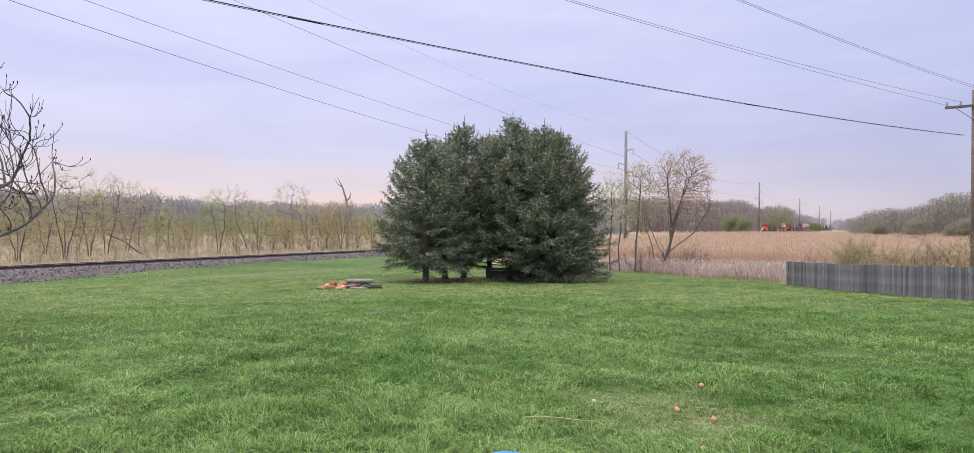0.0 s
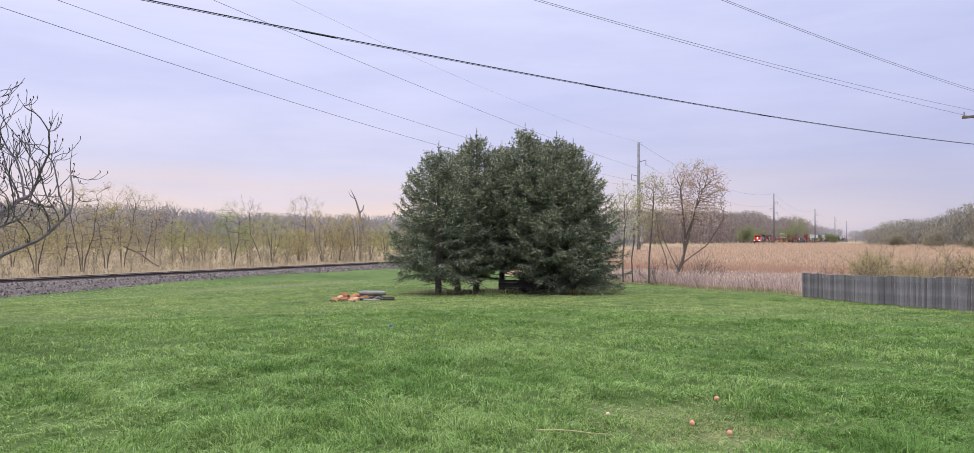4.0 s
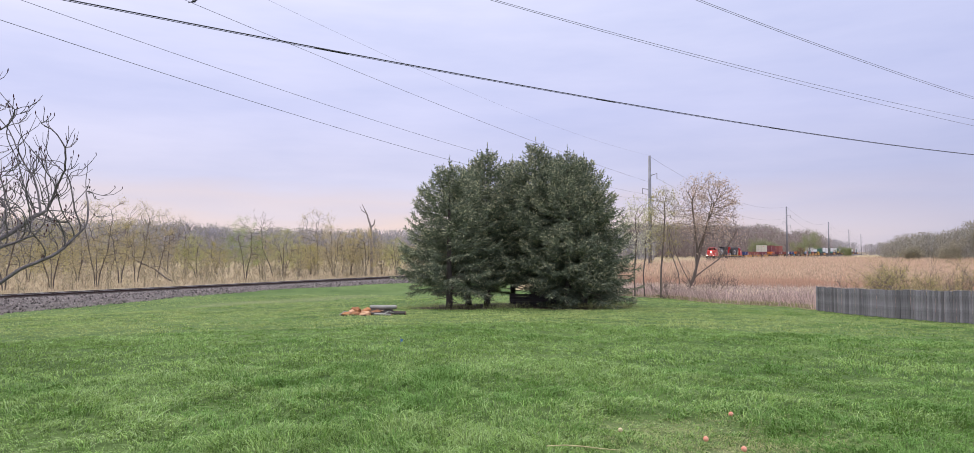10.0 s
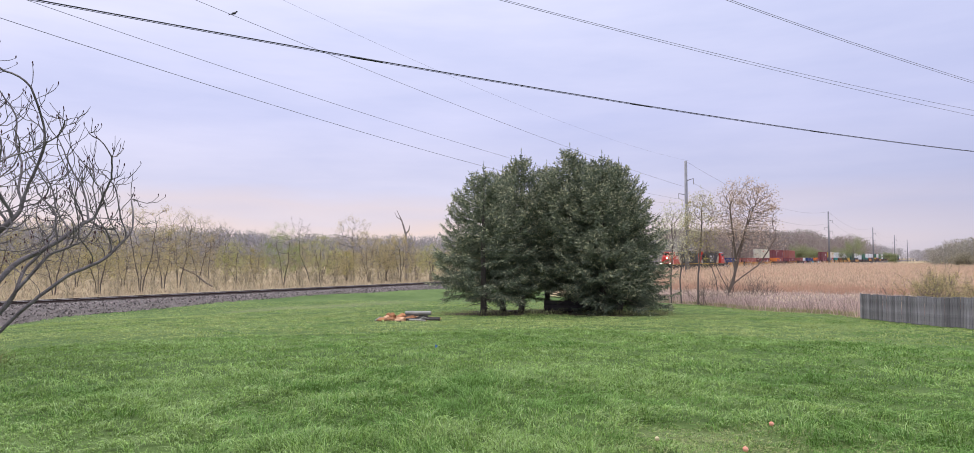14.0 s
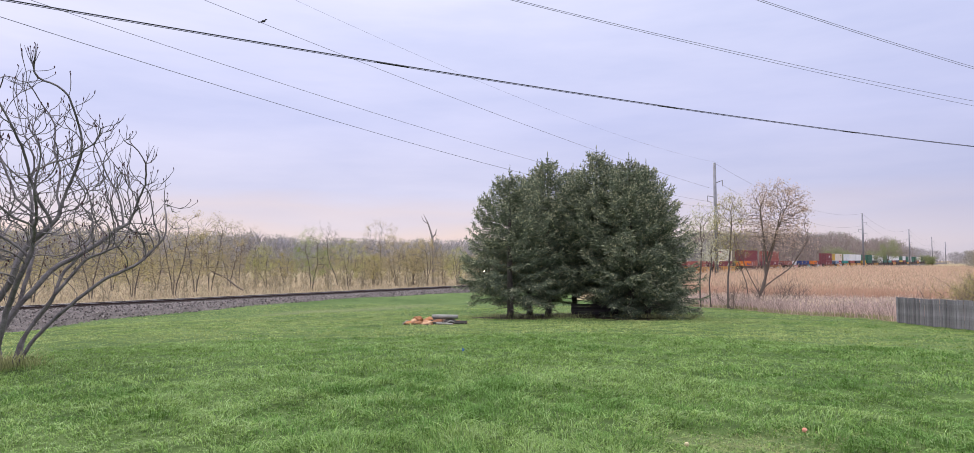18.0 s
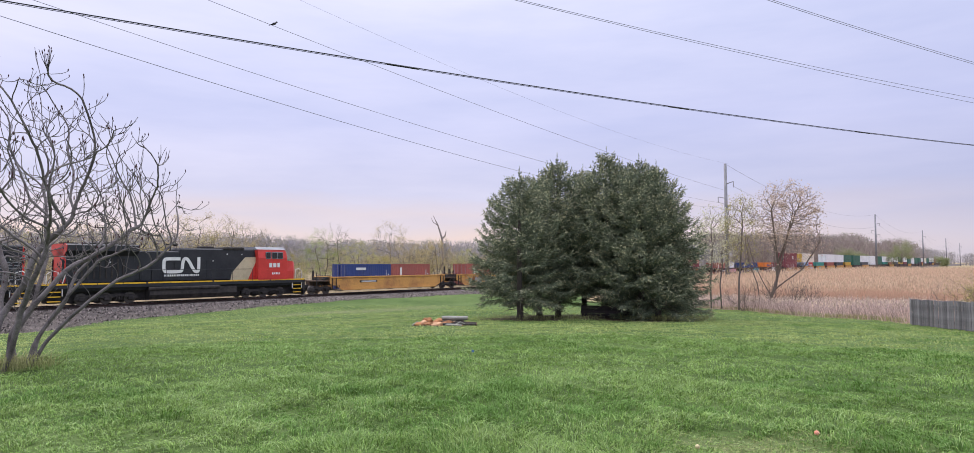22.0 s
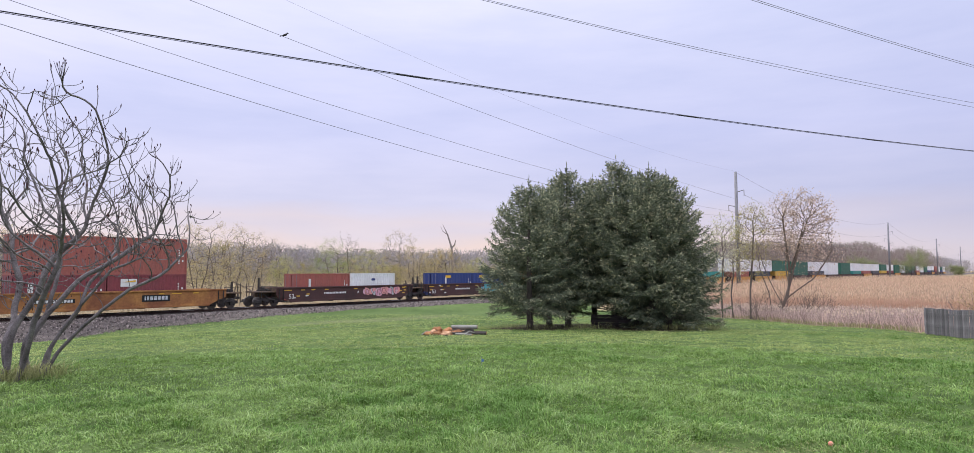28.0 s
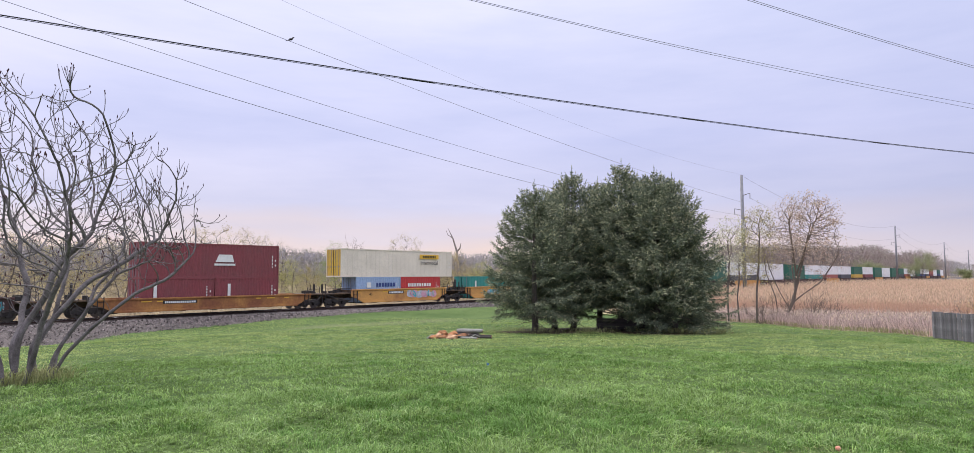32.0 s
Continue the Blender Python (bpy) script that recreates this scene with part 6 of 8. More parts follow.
def well_car(half, mat, words, style="plate", trucks=((9.4, 2), (-9.4, 2)), ends=11.4, far=False, front=True, rear=True):
    """A low container car: two deep side plates, cross-bearers, end platforms over its trucks."""
    ob = thing("well_car", words, "railway car", "container cars of the train")
    top = 1.72 if style != "low" else 1.42
    low = 0.40
    for side in (1, -1):
        y0, y1 = sorted((1.36 * side, 1.44 * side))
        sh = Shape()
        sh.prism([(-half, 1.05), (-half, top), (half, top), (half, 1.05), (half - 0.7, 0.80), (half - 1.5, low), (-half + 1.5, low), (-half + 0.7, 0.80)], "y", y0, y1)
        sp = part("side_plate", sh, mat, ob)
        ch = Shape()
        c0, c1 = sorted((1.34 * side, 1.52 * side))
        ch.box(-half, half, c0, c1, top - 0.10, top + 0.03, 0.015)
        ch.box(-half + 1.5, half - 1.5, c0, c1, low - 0.05, low + 0.12, 0.015)
        part("side_rail", ch, mat, sp)
        if style == "rib":
            n = 20
            for k in range(n + 1):
                x = -half + 0.5 + k * (2 * half - 1.0) / n
                q0, q1 = sorted((1.44 * side, 1.53 * side))
                part("rib", Shape().box(x - 0.05, x + 0.05, q0, q1, max(low, 0.45 if abs(x) < half - 1.4 else 0.95), top - 0.1), mat, sp)
        if not far:
            r = random.Random(int(half * 100) + side)
            for k in range(7):
                x = r.uniform(-half + 0.8, half - 0.8)
                q0, q1 = sorted((1.44 * side, 1.455 * side))
                if style != "rib":
                    part("reflector", Shape().box(x, x + 0.45, q0, q1, top - 0.30, top - 0.22), M_DECAL, sp)
    fl = Shape()
    for k in range(7):
        x = -half + 1.6 + k * (2 * half - 3.2) / 6
        fl.box(x - 0.15, x + 0.15, -1.36, 1.36, 0.30, 0.42)
    part("cross_bearer", fl, M_UNDER, ob)
    for end, on in ((1, front), (-1, rear)):
        e = Shape()
        x0, x1 = half - 0.2, ends - 0.35
        e.box(min(x0 * end, x1 * end), max(x0 * end, x1 * end), -1.3, 1.3, 1.28, 1.42, 0.02)
        e.box(min((x0 - 0.1) * end, x0 * end + 0.1 * end), max((x0 - 0.1) * end, x0 * end + 0.1 * end), -1.36, 1.36, 0.9, top)
        e.box(min(x0 * end, x1 * end), max(x0 * end, x1 * end), -0.3, 0.3, 0.85, 1.28)
        pf = part("end_platform", e, M_CAREND, ob, "grimy end platform")
        r = random.Random(int(half * 31) + end)
        gear = []
        for k in range(5):
            x = (x0 + 0.2 + r.uniform(0, max(0.1, x1 - x0 - 0.6))) * end
            y = r.uniform(-1.0, 0.9)
            gear.append(("brake_box", Shape().box(x - 0.16, x + 0.16, y, y + 0.3, 1.42, 1.42 + r.uniform(0.12, 0.42), 0.02)))
        gear.append(("brake_stand", Shape().box(min((x1 - 0.5) * end, (x1 - 0.34) * end), max((x1 - 0.5) * end, (x1 - 0.34) * end), 0.2, 0.36, 1.42, r.uniform(2.3, 2.75), 0.02)))
        gear.append(("brake_pipe", Shape().tube([((x0 + 0.3) * end, 1.32, 0.62), ((x0 + 0.9) * end, 1.34, 0.70), ((x1 - 0.3) * end, 1.32, 1.2)], 0.05, 5)))
        for y in (1.28, -1.28, 0.75):
            x = (x1 - 0.12) * end
            gear.append(("stanchion", Shape().tube([(x, y, 0.5), (x, y, r.uniform(1.9, 2.35))], 0.035, 5)))
        gear.append(("handrail", Shape().tube([((x0 + 0.1) * end, 1.28, 1.42), ((x0 + 0.1) * end, 1.28, 1.86), ((x1 - 0.12) * end, 1.28, 1.86)], 0.028, 5)))
        if far:
            rest = Shape()
            for _, sh in gear:
                rest.add(sh.v, sh.f)
            part("brake_gear", rest, M_UNDER, pf)["kind"] = "stuff"
        else:
            for what, sh in gear:
                part(what, sh, M_UNDER, pf)
        if on:
            part("coupler", Shape().box(min(x1 * end, (ends + 0.1) * end), max(x1 * end, (ends + 0.1) * end), -0.15, 0.15, 0.74, 1.0, 0.03), M_UNDER, ob)
    for x, ax in trucks:
        truck(ob, x, ax)
    if not far:
        for x in (half - 0.5, -half + 0.5):
            part("ladder", Shape().box(x - 0.22, x + 0.22, 1.53, 1.55, 0.5, 0.54).box(x - 0.22, x + 0.22, 1.53, 1.55, 0.85, 0.89).box(x - 0.22, x + 0.22, 1.53, 1.55, 1.2, 1.24)
                 .box(x - 0.24, x - 0.2, 1.44, 1.55, 0.45, 1.6).box(x + 0.2, x + 0.24, 1.44, 1.55, 0.45, 1.6), M_UNDER, ob)
    return ob


def spray(ob, x, z, w, h, y, colors, seed, text="", fields=True, count=6):
    """Sprayed graffiti: a patchy ground, and letter-like strokes that cannot be read, with an outline."""
    rng = random.Random(seed)
    low, high = 0.50, 1.58
    if fields:
        for k in range(6):
            cx = x + w / 2 - w * (k + 0.5) / 6
            ww, hh = w / 6 * rng.uniform(1.1, 1.5), h * rng.uniform(0.55, 0.95)
            tilt = rng.uniform(-0.35, 0.35)
            out = [(cx + p * math.cos(tilt) - q * math.sin(tilt), z + q * math.cos(tilt) + p * math.sin(tilt)) for p, q in rounded(0, rng.uniform(-0.1, 0.1) * h, ww, hh, 0.4 * hh)]
            out = [(p, min(max(q, low), high)) for p, q in out]
            part("graffiti", Shape().prism(out, "y", y + 0.0015 * k, y + 0.0015 * k + 0.004), colors[k % 2], ob, "sprayed graffiti")
    for k in range(count):
        cx = x + w / 2 - w * (k + 0.5) / count
        sx, sz = w / count * 0.48, h * 0.46
        path = [(cx + rng.uniform(-1, 1) * sx, min(max(z + q * sz * rng.uniform(0.7, 1.1), low + 0.06), high - 0.06)) for q in rng.choice(((-1, 1, 0.2, -1), (1, -0.6, -1, 0.8, 1), (-1, 0.9, -0.7, 1), (1, 0.3, -1, 0.1)))]
        wd = h * rng.uniform(0.12, 0.17)
        part("graffiti", ribbon(path, wd * 1.6, y + 0.014 + 0.001 * k), colors[-1] if fields else M_CARPLUM, ob, "sprayed graffiti")
        part("graffiti", ribbon(path, wd, y + 0.022 + 0.001 * k), colors[k % (len(colors) - 1)] if not fields else colors[(k + 1) % 3], ob, "sprayed graffiti")


M_PINK = material("pink_spray_paint", (0.62, 0.22, 0.32), 0.7, vary=0.5, scale=3, second=(0.70, 0.55, 0.58))
M_ROSE = material("pale_rose_paint", (0.80, 0.36, 0.34), 0.7, vary=0.3, scale=3)
M_CYAN = material("turquoise_spray_paint", (0.10, 0.46, 0.55), 0.7, vary=0.4, scale=3)
M_SILVER = material("silver_spray_paint", (0.36, 0.35, 0.34), 0.6, vary=0.4, scale=2)
M_LILAC = material("pale_spray_paint", (0.62, 0.60, 0.66), 0.7, vary=0.4, scale=3, second=(0.2, 0.3, 0.25))

TRAIN = []  # object, metres behind the front of the train, height over the rail, turned round


def put(ob, offset, z=0.0, back=False):
    TRAIN.append((ob, offset, z, back))
    return ob


put(locomotive(True, "red and black diesel engine with a tan stripe and lit headlights", 10.5, 1.0, 2.35, 4.25, 1.25, (4.9, 5.75), (6.75, 7.85), (7.2, -6.1)), 11.5)
put(locomotive(False, "black and red diesel engine coupled backwards behind the first", 11.1, 0.85, 2.05, 5.05, -1.0, (4.95, 6.1), (5.8, 7.5), (7.0, -6.5)), 33.5, 0, True)

YEL = "faded yellow low container car with grimy trucks"
WELL = 0.42
H86, H96 = 2.59, 2.90


def pair(c, a, b, z=WELL, seed=0, strips=(True, True)):
    """Two short boxes end to end in one well."""
    out = []
    for k, (color, x) in enumerate(((a, c - 3.07), (b, c + 3.07))):
        ob = container(6.06, H86, color)
        side_marks(ob, 6.06, H86, seed + k, strip_at=strips[k])
        out.append(put(ob, x, z))
    return out


def single(c, L, H, color, z, words="", ribs=False, far=False, seed=1, strip_at=False, doors=None):
    ob = container(L, H, color, words, ribs, far, doors)
    if not far:
        side_marks(ob, L, H, seed, strip_at=strip_at)
    return put(ob, c, z)


# first car: three yellow units that share their trucks
u = put(well_car(8.4, M_CARYELLOW, YEL, trucks=((9.3, 2), (-9.5, 2)), ends=10.4, rear=False), 56.0)
plate(u, "number_board", [(2.2, 1.10), (4.6, 1.10), (4.6, 1.32), (2.2, 1.32)], 1.445, M_MARK)
bars(u, 3.4, 1.14, 2.0, 0.2, 1.458, M_WHITE, 1, 2)
letters(u, "53", 7.4, 0.75, 0.42, 1.45, M_MARK)
u = put(well_car(8.4, M_CARYELLOW, "yellow container car unit with grey graffiti along its side", trucks=((-9.45, 2),), ends=9.3, front=False, rear=False), 75.0)
spray(u, 3.6, 1.02, 4.6, 0.9, 1.446, (M_SILVER, M_CARRUST, M_SILVER, M_CARPLUM), 4)
spray(u, -4.6, 1.02, 3.6, 0.8, 1.446, (M_CARRUST, M_SILVER, M_TAN, M_CARPLUM), 8, fields=False)
plate(u, "emblem", rounded(-0.9, 1.05, 1.3, 0.5, 0.05), 1.45, M_CARRUST)
letters(u, "53", 7.4, 0.75, 0.42, 1.45, M_MARK)
u = put(well_car(8.4, M_CARYELLOW, "yellow container car unit with scratched silver graffiti", trucks=((-9.3, 2),), ends=10.6, front=False), 94.1)
plate(u, "rust_patch", [(8.0, 1.0), (8.0, 1.6), (2.2, 1.6), (2.2, 0.5), (6.8, 0.5)], 1.442, M_RUSTPATCH, "brown rusted end of the side", 0.004)
spray(u, 4.6, 1.04, 3.8, 0.95, 1.446, (M_TAN, M_DECAL, M_TAN, M_CARRUST), 12, fields=False, count=5)
plate(u, "number_board", [(-4.6, 1.10), (-2.2, 1.10), (-2.2, 1.32), (-4.6, 1.32)], 1.445, M_MARK)
bars(u, -3.4, 1.14, 2.0, 0.2, 1.458, M_WHITE, 1, 9)
b1, b2 = pair(56.0, "navy", "redbrown", seed=1, strips=(False, False))
plate(b1, "logo", rounded(1.2, 2.1, 1.3, 0.26, 0.05), YARD, M_WHITE, "plain white line-name block")
plate(b2, "logo", rounded(1.6, 1.6, 0.3, 1.2, 0.05), YARD, M_WHITE, "upright white line-name block")
pair(74.95, "redbrown", "redbrown", seed=5)
b1, b2 = pair(94.0, "maroon", "maroon", seed=9, strips=(True, False))
plate(b2, "logo", [(0.9, 1.35), (-0.9, 1.35), (-0.5, 2.0), (0.5, 2.0)], YARD, M_WHITE, "plain white line emblem")
top = single(94.0, 12.19, H96, "palegrey", WELL + H86, " with a small red line mark")
plate(top, "logo", rounded(2.9, 2.25, 1.2, 0.34, 0.15), YARD, PAINTS["red"], "red line-name block")

# plum car with ribbed sides
u = put(well_car(9.2, M_CARPLUM, "weathered plum-brown container car with ribbed sides", "rib"), 116.65)
bars(u, -1.0, 1.0, 1.6, 0.3, 1.446, M_LILAC, 1, 4)
b1, b2 = pair(116.65, "orange", "redbrown", seed=13, strips=(False, False))
plate(b1, "logo", [(0.6, 1.5), (-0.2, 1.5), (0.0, 2.1), (0.8, 2.1)], YARD, PAINTS["navy"], "blue line emblem")
bars(b1, -1.35, 1.55, 2.3, 0.5, YARD, PAINTS["navy"], 1, 7, "line_name")
plate(b2, "logo", rounded(1.8, 1.6, 0.3, 1.2, 0.05), YARD, M_WHITE, "upright white line-name block")
single(116.65, 12.19, H96, "maroon", WELL + H86, " stacked on two short ones", seed=4, strip_at=True)

# long rust-yellow car
u = put(well_car(9.5, M_CARRUST, "rust-streaked yellow container car with a dark emblem plate"), 139.8)
plate(u, "emblem_board", rounded(-3.6, 1.12, 2.2, 0.52, 0.04), 1.446, M_MARK)
bars(u, -3.6, 0.98, 1.8, 0.45, 1.462, M_LILAC, 1, 3)
plate(u, "number_board", [(2.2, 0.95), (5.2, 0.95), (5.2, 1.25), (2.2, 1.25)], 1.446, M_MARK)
bars(u, 3.7, 1.0, 2.7, 0.3, 1.462, M_WHITE, 1, 12)
letters(u, "53", 7.9, 0.7, 0.42, 1.45, M_MARK)
b1, b2 = pair(139.8, "maroon", "maroon", seed=17, strips=(False, False))
plate(b1, "logo", rounded(1.9, 1.5, 0.34, 1.1, 0.05), YARD, M_WHITE, "upright white line-name block")
plate(b2, "logo", rounded(1.5, 1.95, 1.2, 0.6, 0.04), YARD, M_WHITE, "white and yellow line plate")
plate(b2, "logo", [(2.0, 2.0), (1.0, 2.0), (1.0, 2.15)], YARD + 0.014, M_DECAL)
single(139.8, 12.19, H96, "redbrown", WELL + H86, " with a paler repainted patch", seed=6)

# three dark brown units
BRN = "dark brown container car unit with coloured graffiti"
marks = ((162.8, ("redbrown", "white"), "A"), (181.75, ("navy", "navy"), "C"), (200.7, ("orange", "maroon"), "B"))
for k, (c, boxes, mark) in enumerate(marks):
    u = put(well_car(8.6, M_CARBROWN, BRN, "plate", trucks=((9.3, 2), (-9.5, 2)) if k == 0 else ((-9.45, 2),) if k == 1 else ((-9.3, 2),), ends=10.5 if k != 1 else 9.3,
                     front=k == 0, rear=k == 2), c)
    letters(u, "53", 7.0, 0.85, 0.62, 1.45, M_WHITE)
    bars(u, 2.0, 1.02, 2.6, 0.26, 1.448, M_WHITE, 1, 20 + k)
    if k < 2:
        letters(u, mark, -0.9, 1.1, 0.36, 1.45, M_WHITE)
    r = random.Random(40 + k)
    for q in range(10):
        x, z = r.choice((r.uniform(4.5, 8), r.uniform(-8, -6.0))), r.uniform(0.6, 1.6)
        plate(u, "decal", [(x, z), (x + 0.34, z), (x + 0.34, z + 0.1), (x, z + 0.1)], 1.446, r.choice((M_DECAL, M_WHITE)))
    if k == 0:
        spray(u, -4.1, 1.1, 5.0, 1.0, 1.446, (M_PINK, M_ROSE, M_LILAC, M_CARPLUM), 31)
    if k == 1:
        letters(u, "FDK", -4.0, 1.08, 1.50, 1.455, M_MARK, "graffiti", 0.11, 1.45)
        letters(u, "FDK", -4.0, 1.08, 1.50, 1.472, M_CYAN, "graffiti", 0.075, 1.45)
        spray(u, -1.9, 1.0, 1.0, 0.7, 1.446, (M_SILVER, M_CYAN, M_CARPLUM, M_MARK), 32, count=2)
        spray(u, -6.1, 1.05, 0.9, 0.8, 1.446, (M_CYAN, M_SILVER, M_CYAN, M_MARK), 34, count=2)
    if k == 2:
        letters(u, "SMG", -1.2, 1.1, 1.35, 1.455, M_MARK, "graffiti", 0.10, 1.2)
        spray(u, -3.1, 1.2, 0.9, 0.6, 1.446, (M_CYAN, M_LILAC, M_CYAN, M_CARPLUM), 33, count=2)
        spray(u, 3.0, 1.05, 3.2, 0.6, 1.446, (M_SILVER, M_CARPLUM, M_SILVER, M_CARBROWN), 37, fields=False, count=5)
        spray(u, -7.6, 1.1, 0.8, 0.8, 1.446, (M_SILVER, M_LILAC, M_CYAN, M_CARPLUM), 38, count=2)
        letters(u, "SMG", -1.2, 1.1, 1.35, 1.475, M_WHITE, "graffiti", 0.05, 1.2)
        plate(u, "emblem", [(-3.2, 0.85), (-4.9, 0.85), (-4.6, 1.2), (-3.4, 1.2)], 1.45, M_DECAL)
        plate(u, "graffiti", rounded(-6.3, 1.12, 2.3, 0.95, 0.12), 1.45, M_ROSE, "painted-over pale rose field")
    p1, p2 = pair(c, *boxes, seed=50 + 3 * k, strips=(k != 2, k == 2))
    if k == 0:
        plate(p2, "marking", rounded(0, 1.95, 0.5, 0.24, 0.1), YARD, PAINTS["navy"])
    if k == 1:
        for p in (p1, p2):
            plate(p, "logo", rounded(1.3, 2.15, 0.9, 0.3, 0.03), YARD, M_DECAL, "yellow line-name block")
    if k == 2:
        plate(p1, "logo", [(0.6, 1.5), (-0.2, 1.5), (0.0, 2.1), (0.8, 2.1)], YARD, PAINTS["navy"], "blue line emblem")
        bars(p1, -1.35, 1.55, 2.3, 0.5, YARD, PAINTS["navy"], 1, 7, "line_name")

# yellow car with the maroon stack
u = put(well_car(9.5, M_CARRUST, "rusty yellow low container car with faded number board", "low"), 223.7)
plate(u, "number_board", [(1.6, 0.95), (4.4, 0.95), (4.4, 1.2), (1.6, 1.2)], 1.446, M_MARK)
bars(u, 3.0, 0.98, 2.5, 0.24, 1.462, M_WHITE, 1, 6)
pair(223.7, "maroon", "maroon", seed=60)
top = single(223.7, 12.19, H96, "maroon", WELL + H86, " with a white emblem", seed=8)
plate(top, "logo", [(0.0, 1.35), (-1.7, 1.35), (-1.5, 2.0), (-0.3, 2.0)], YARD, M_WHITE, "white line emblem")
plate(top, "logo", [(0.1, 1.05), (-1.8, 1.05), (-1.8, 1.22), (0.1, 1.22)], YARD, M_WHITE, "white wave bar under the emblem")

# short yellow units with long boxes on top
for k in range(5):
    c = 244.9 + 17.2 * k
    u = put(well_car(6.9, M_CARYELLOW, YEL, trucks=((8.4, 2), (-8.6, 2)) if k == 0 else ((-8.6, 2),), ends=10.4 if k == 0 else 8.5, front=k == 0, rear=k == 4, far=k > 1), c)
    if k == 0:
        letters(u, "40", 4.4, 1.2, 0.4, 1.45, M_MARK)
        plate(u, "number_board", [(-0.2, 1.2), (2.0, 1.2), (2.0, 1.5), (-0.2, 1.5)], 1.446, M_MARK)
        bars(u, 0.9, 1.24, 1.9, 0.3, 1.462, M_WHITE, 1, 14)
        spray(u, -3.0, 1.1, 4.4, 0.9, 1.446, (M_LILAC, M_PINK, M_CYAN, M_LILAC), 35)
        p1, p2 = pair(c, "skyblue", "red", seed=70, strips=(False, False))
        bars(p1, -0.9, 1.55, 2.6, 0.62, YARD, PAINTS["navy"], 1, 16, "line_name")
        plate(p1, "logo", rounded(1.4, 1.75, 0.55, 0.55, 0.1), YARD, M_WHITE, "white emblem block")
        bars(p2, 0.3, 1.5, 3.6, 0.55, YARD, M_WHITE, 1, 17, "line_name")
        t_ = single(c, 16.15, H96, "beige", WELL + H86, " with a yellow name board", True, seed=9, doors="yellow")
        plate(t_, "logo", rounded(-4.3, 2.25, 3.0, 0.5, 0.03), YARD + 0.03, M_DECAL, "yellow name board")
        bars(t_, -4.3, 2.1, 2.0, 0.42, YARD + 0.05, M_MARK, 1, 18, "line_name")
        letters(t_, "Intermodal", -4.3, 1.55, 0.62, YARD + 0.03, M_MARK)
    else:
        below = ("teal", "redbrown", "slate", "yellow")[k - 1]
        single(c, 12.19, H86, below, WELL, far=k > 1, seed=80 + k, strip_at=k == 1)
        if k != 1:
            single(c, 16.15, H96, ("white", "white", "white", "green")[k - 1], WELL + H86, "", True, far=True)
        if k == 1:
            spray(u, 1.5, 1.1, 2.6, 0.7, 1.446, (M_CYAN, M_LILAC, M_CYAN, M_CARBROWN), 36)

# the rest of the train, seen across the marsh
REST = ["green green", "slate white", "white white", "green green", "teal white", "redbrown white", "slate white", "yellow green", "maroon white", "green green",
        "white white", "green green", "slate green", "redbrown white", "white palegrey", "green green", "navy white", "slate white", "maroon redbrown", "white white",
        "navy green", "white white"]
for k, stack in enumerate(REST):
    c = 334.0 + 21.5 * k
    low_, high = stack.split()
    put(well_car(8.9, M_CARYELLOW if k % 4 == 1 else M_CARBROWN, YEL if k % 4 == 1 else "dark brown low container car", trucks=((9.2, 2), (-9.2, 2)), ends=10.7, far=True), c)
    single(c, 16.15, H86, low_, WELL, "", True, far=True)
    single(c, 16.15, H96, high, WELL + H86, "", True, far=True)


# ---- fence ----
M_FENCE = material("weathered_grey_boards", (0.195, 0.185, 0.195), 0.9, vary=0.45, scale=2.5, fine=0.4, bump=0.3, per_object=0.38)


def fence():
    a, b = spot(24.3, 37), spot(43, 25.4)
    ob = thing("fence", "weathered grey wooden picket fence of close upright boards", "fence")
    way = (b - a).normalized()
    length = (b - a).length
    face = Vector((way.y, -way.x, 0))
    if face.dot(a) > 0:
        face = -face
    rng = random.Random(5)
    n = int(length / 0.143)
    meshes = []
    for k in range(5):
        h = 1.2 + rng.uniform(-0.045, 0.03)
        meshes.append(Shape().box(-0.066, 0.066, -0.012, 0.012, 0.03, h, 0.009).mesh("picket"))
        meshes[-1].materials.append(M_FENCE)
    turn = math.degrees(math.atan2(way.y, way.x))
    for k in range(n):
        p = a + way * (k * 0.143)
        p.z = ground_z(p.x, p.y) + rng.uniform(-0.012, 0.012)
        p += face * rng.uniform(-0.008, 0.008)
        part("picket", rng.choice(meshes), None, ob, at=Matrix.Translation(p) @ pose(0, 0, 0, 0, rng.uniform(-0.8, 0.8), turn))
    for z in (0.3, 0.98):
        sh = Shape()
        pts = [a + way * (length * k / 14) - face * 0.035 for k in range(15)]
        rows = []
        for q in pts:
            g = ground_z(q.x, q.y)
            rows.append([(q.x + face.x * o, q.y + face.y * o, g + z + e) for o, e in ((0.018, -0.045), (0.018, 0.045), (-0.018, 0.045), (-0.018, -0.045))])
        part("rail", sh.loft(rows), M_FENCE, ob)
    for k in range(9):
        p = a + way * (length * k / 8) - face * 0.10
        g = ground_z(p.x, p.y)
        part("post", Shape().box(-0.045, 0.045, -0.045, 0.045, -0.3, 1.16, 0.006), M_FENCE, ob, at=Matrix.Translation((p.x, p.y, g)) @ pose(0, 0, 0, 0, 0, turn))


fence()

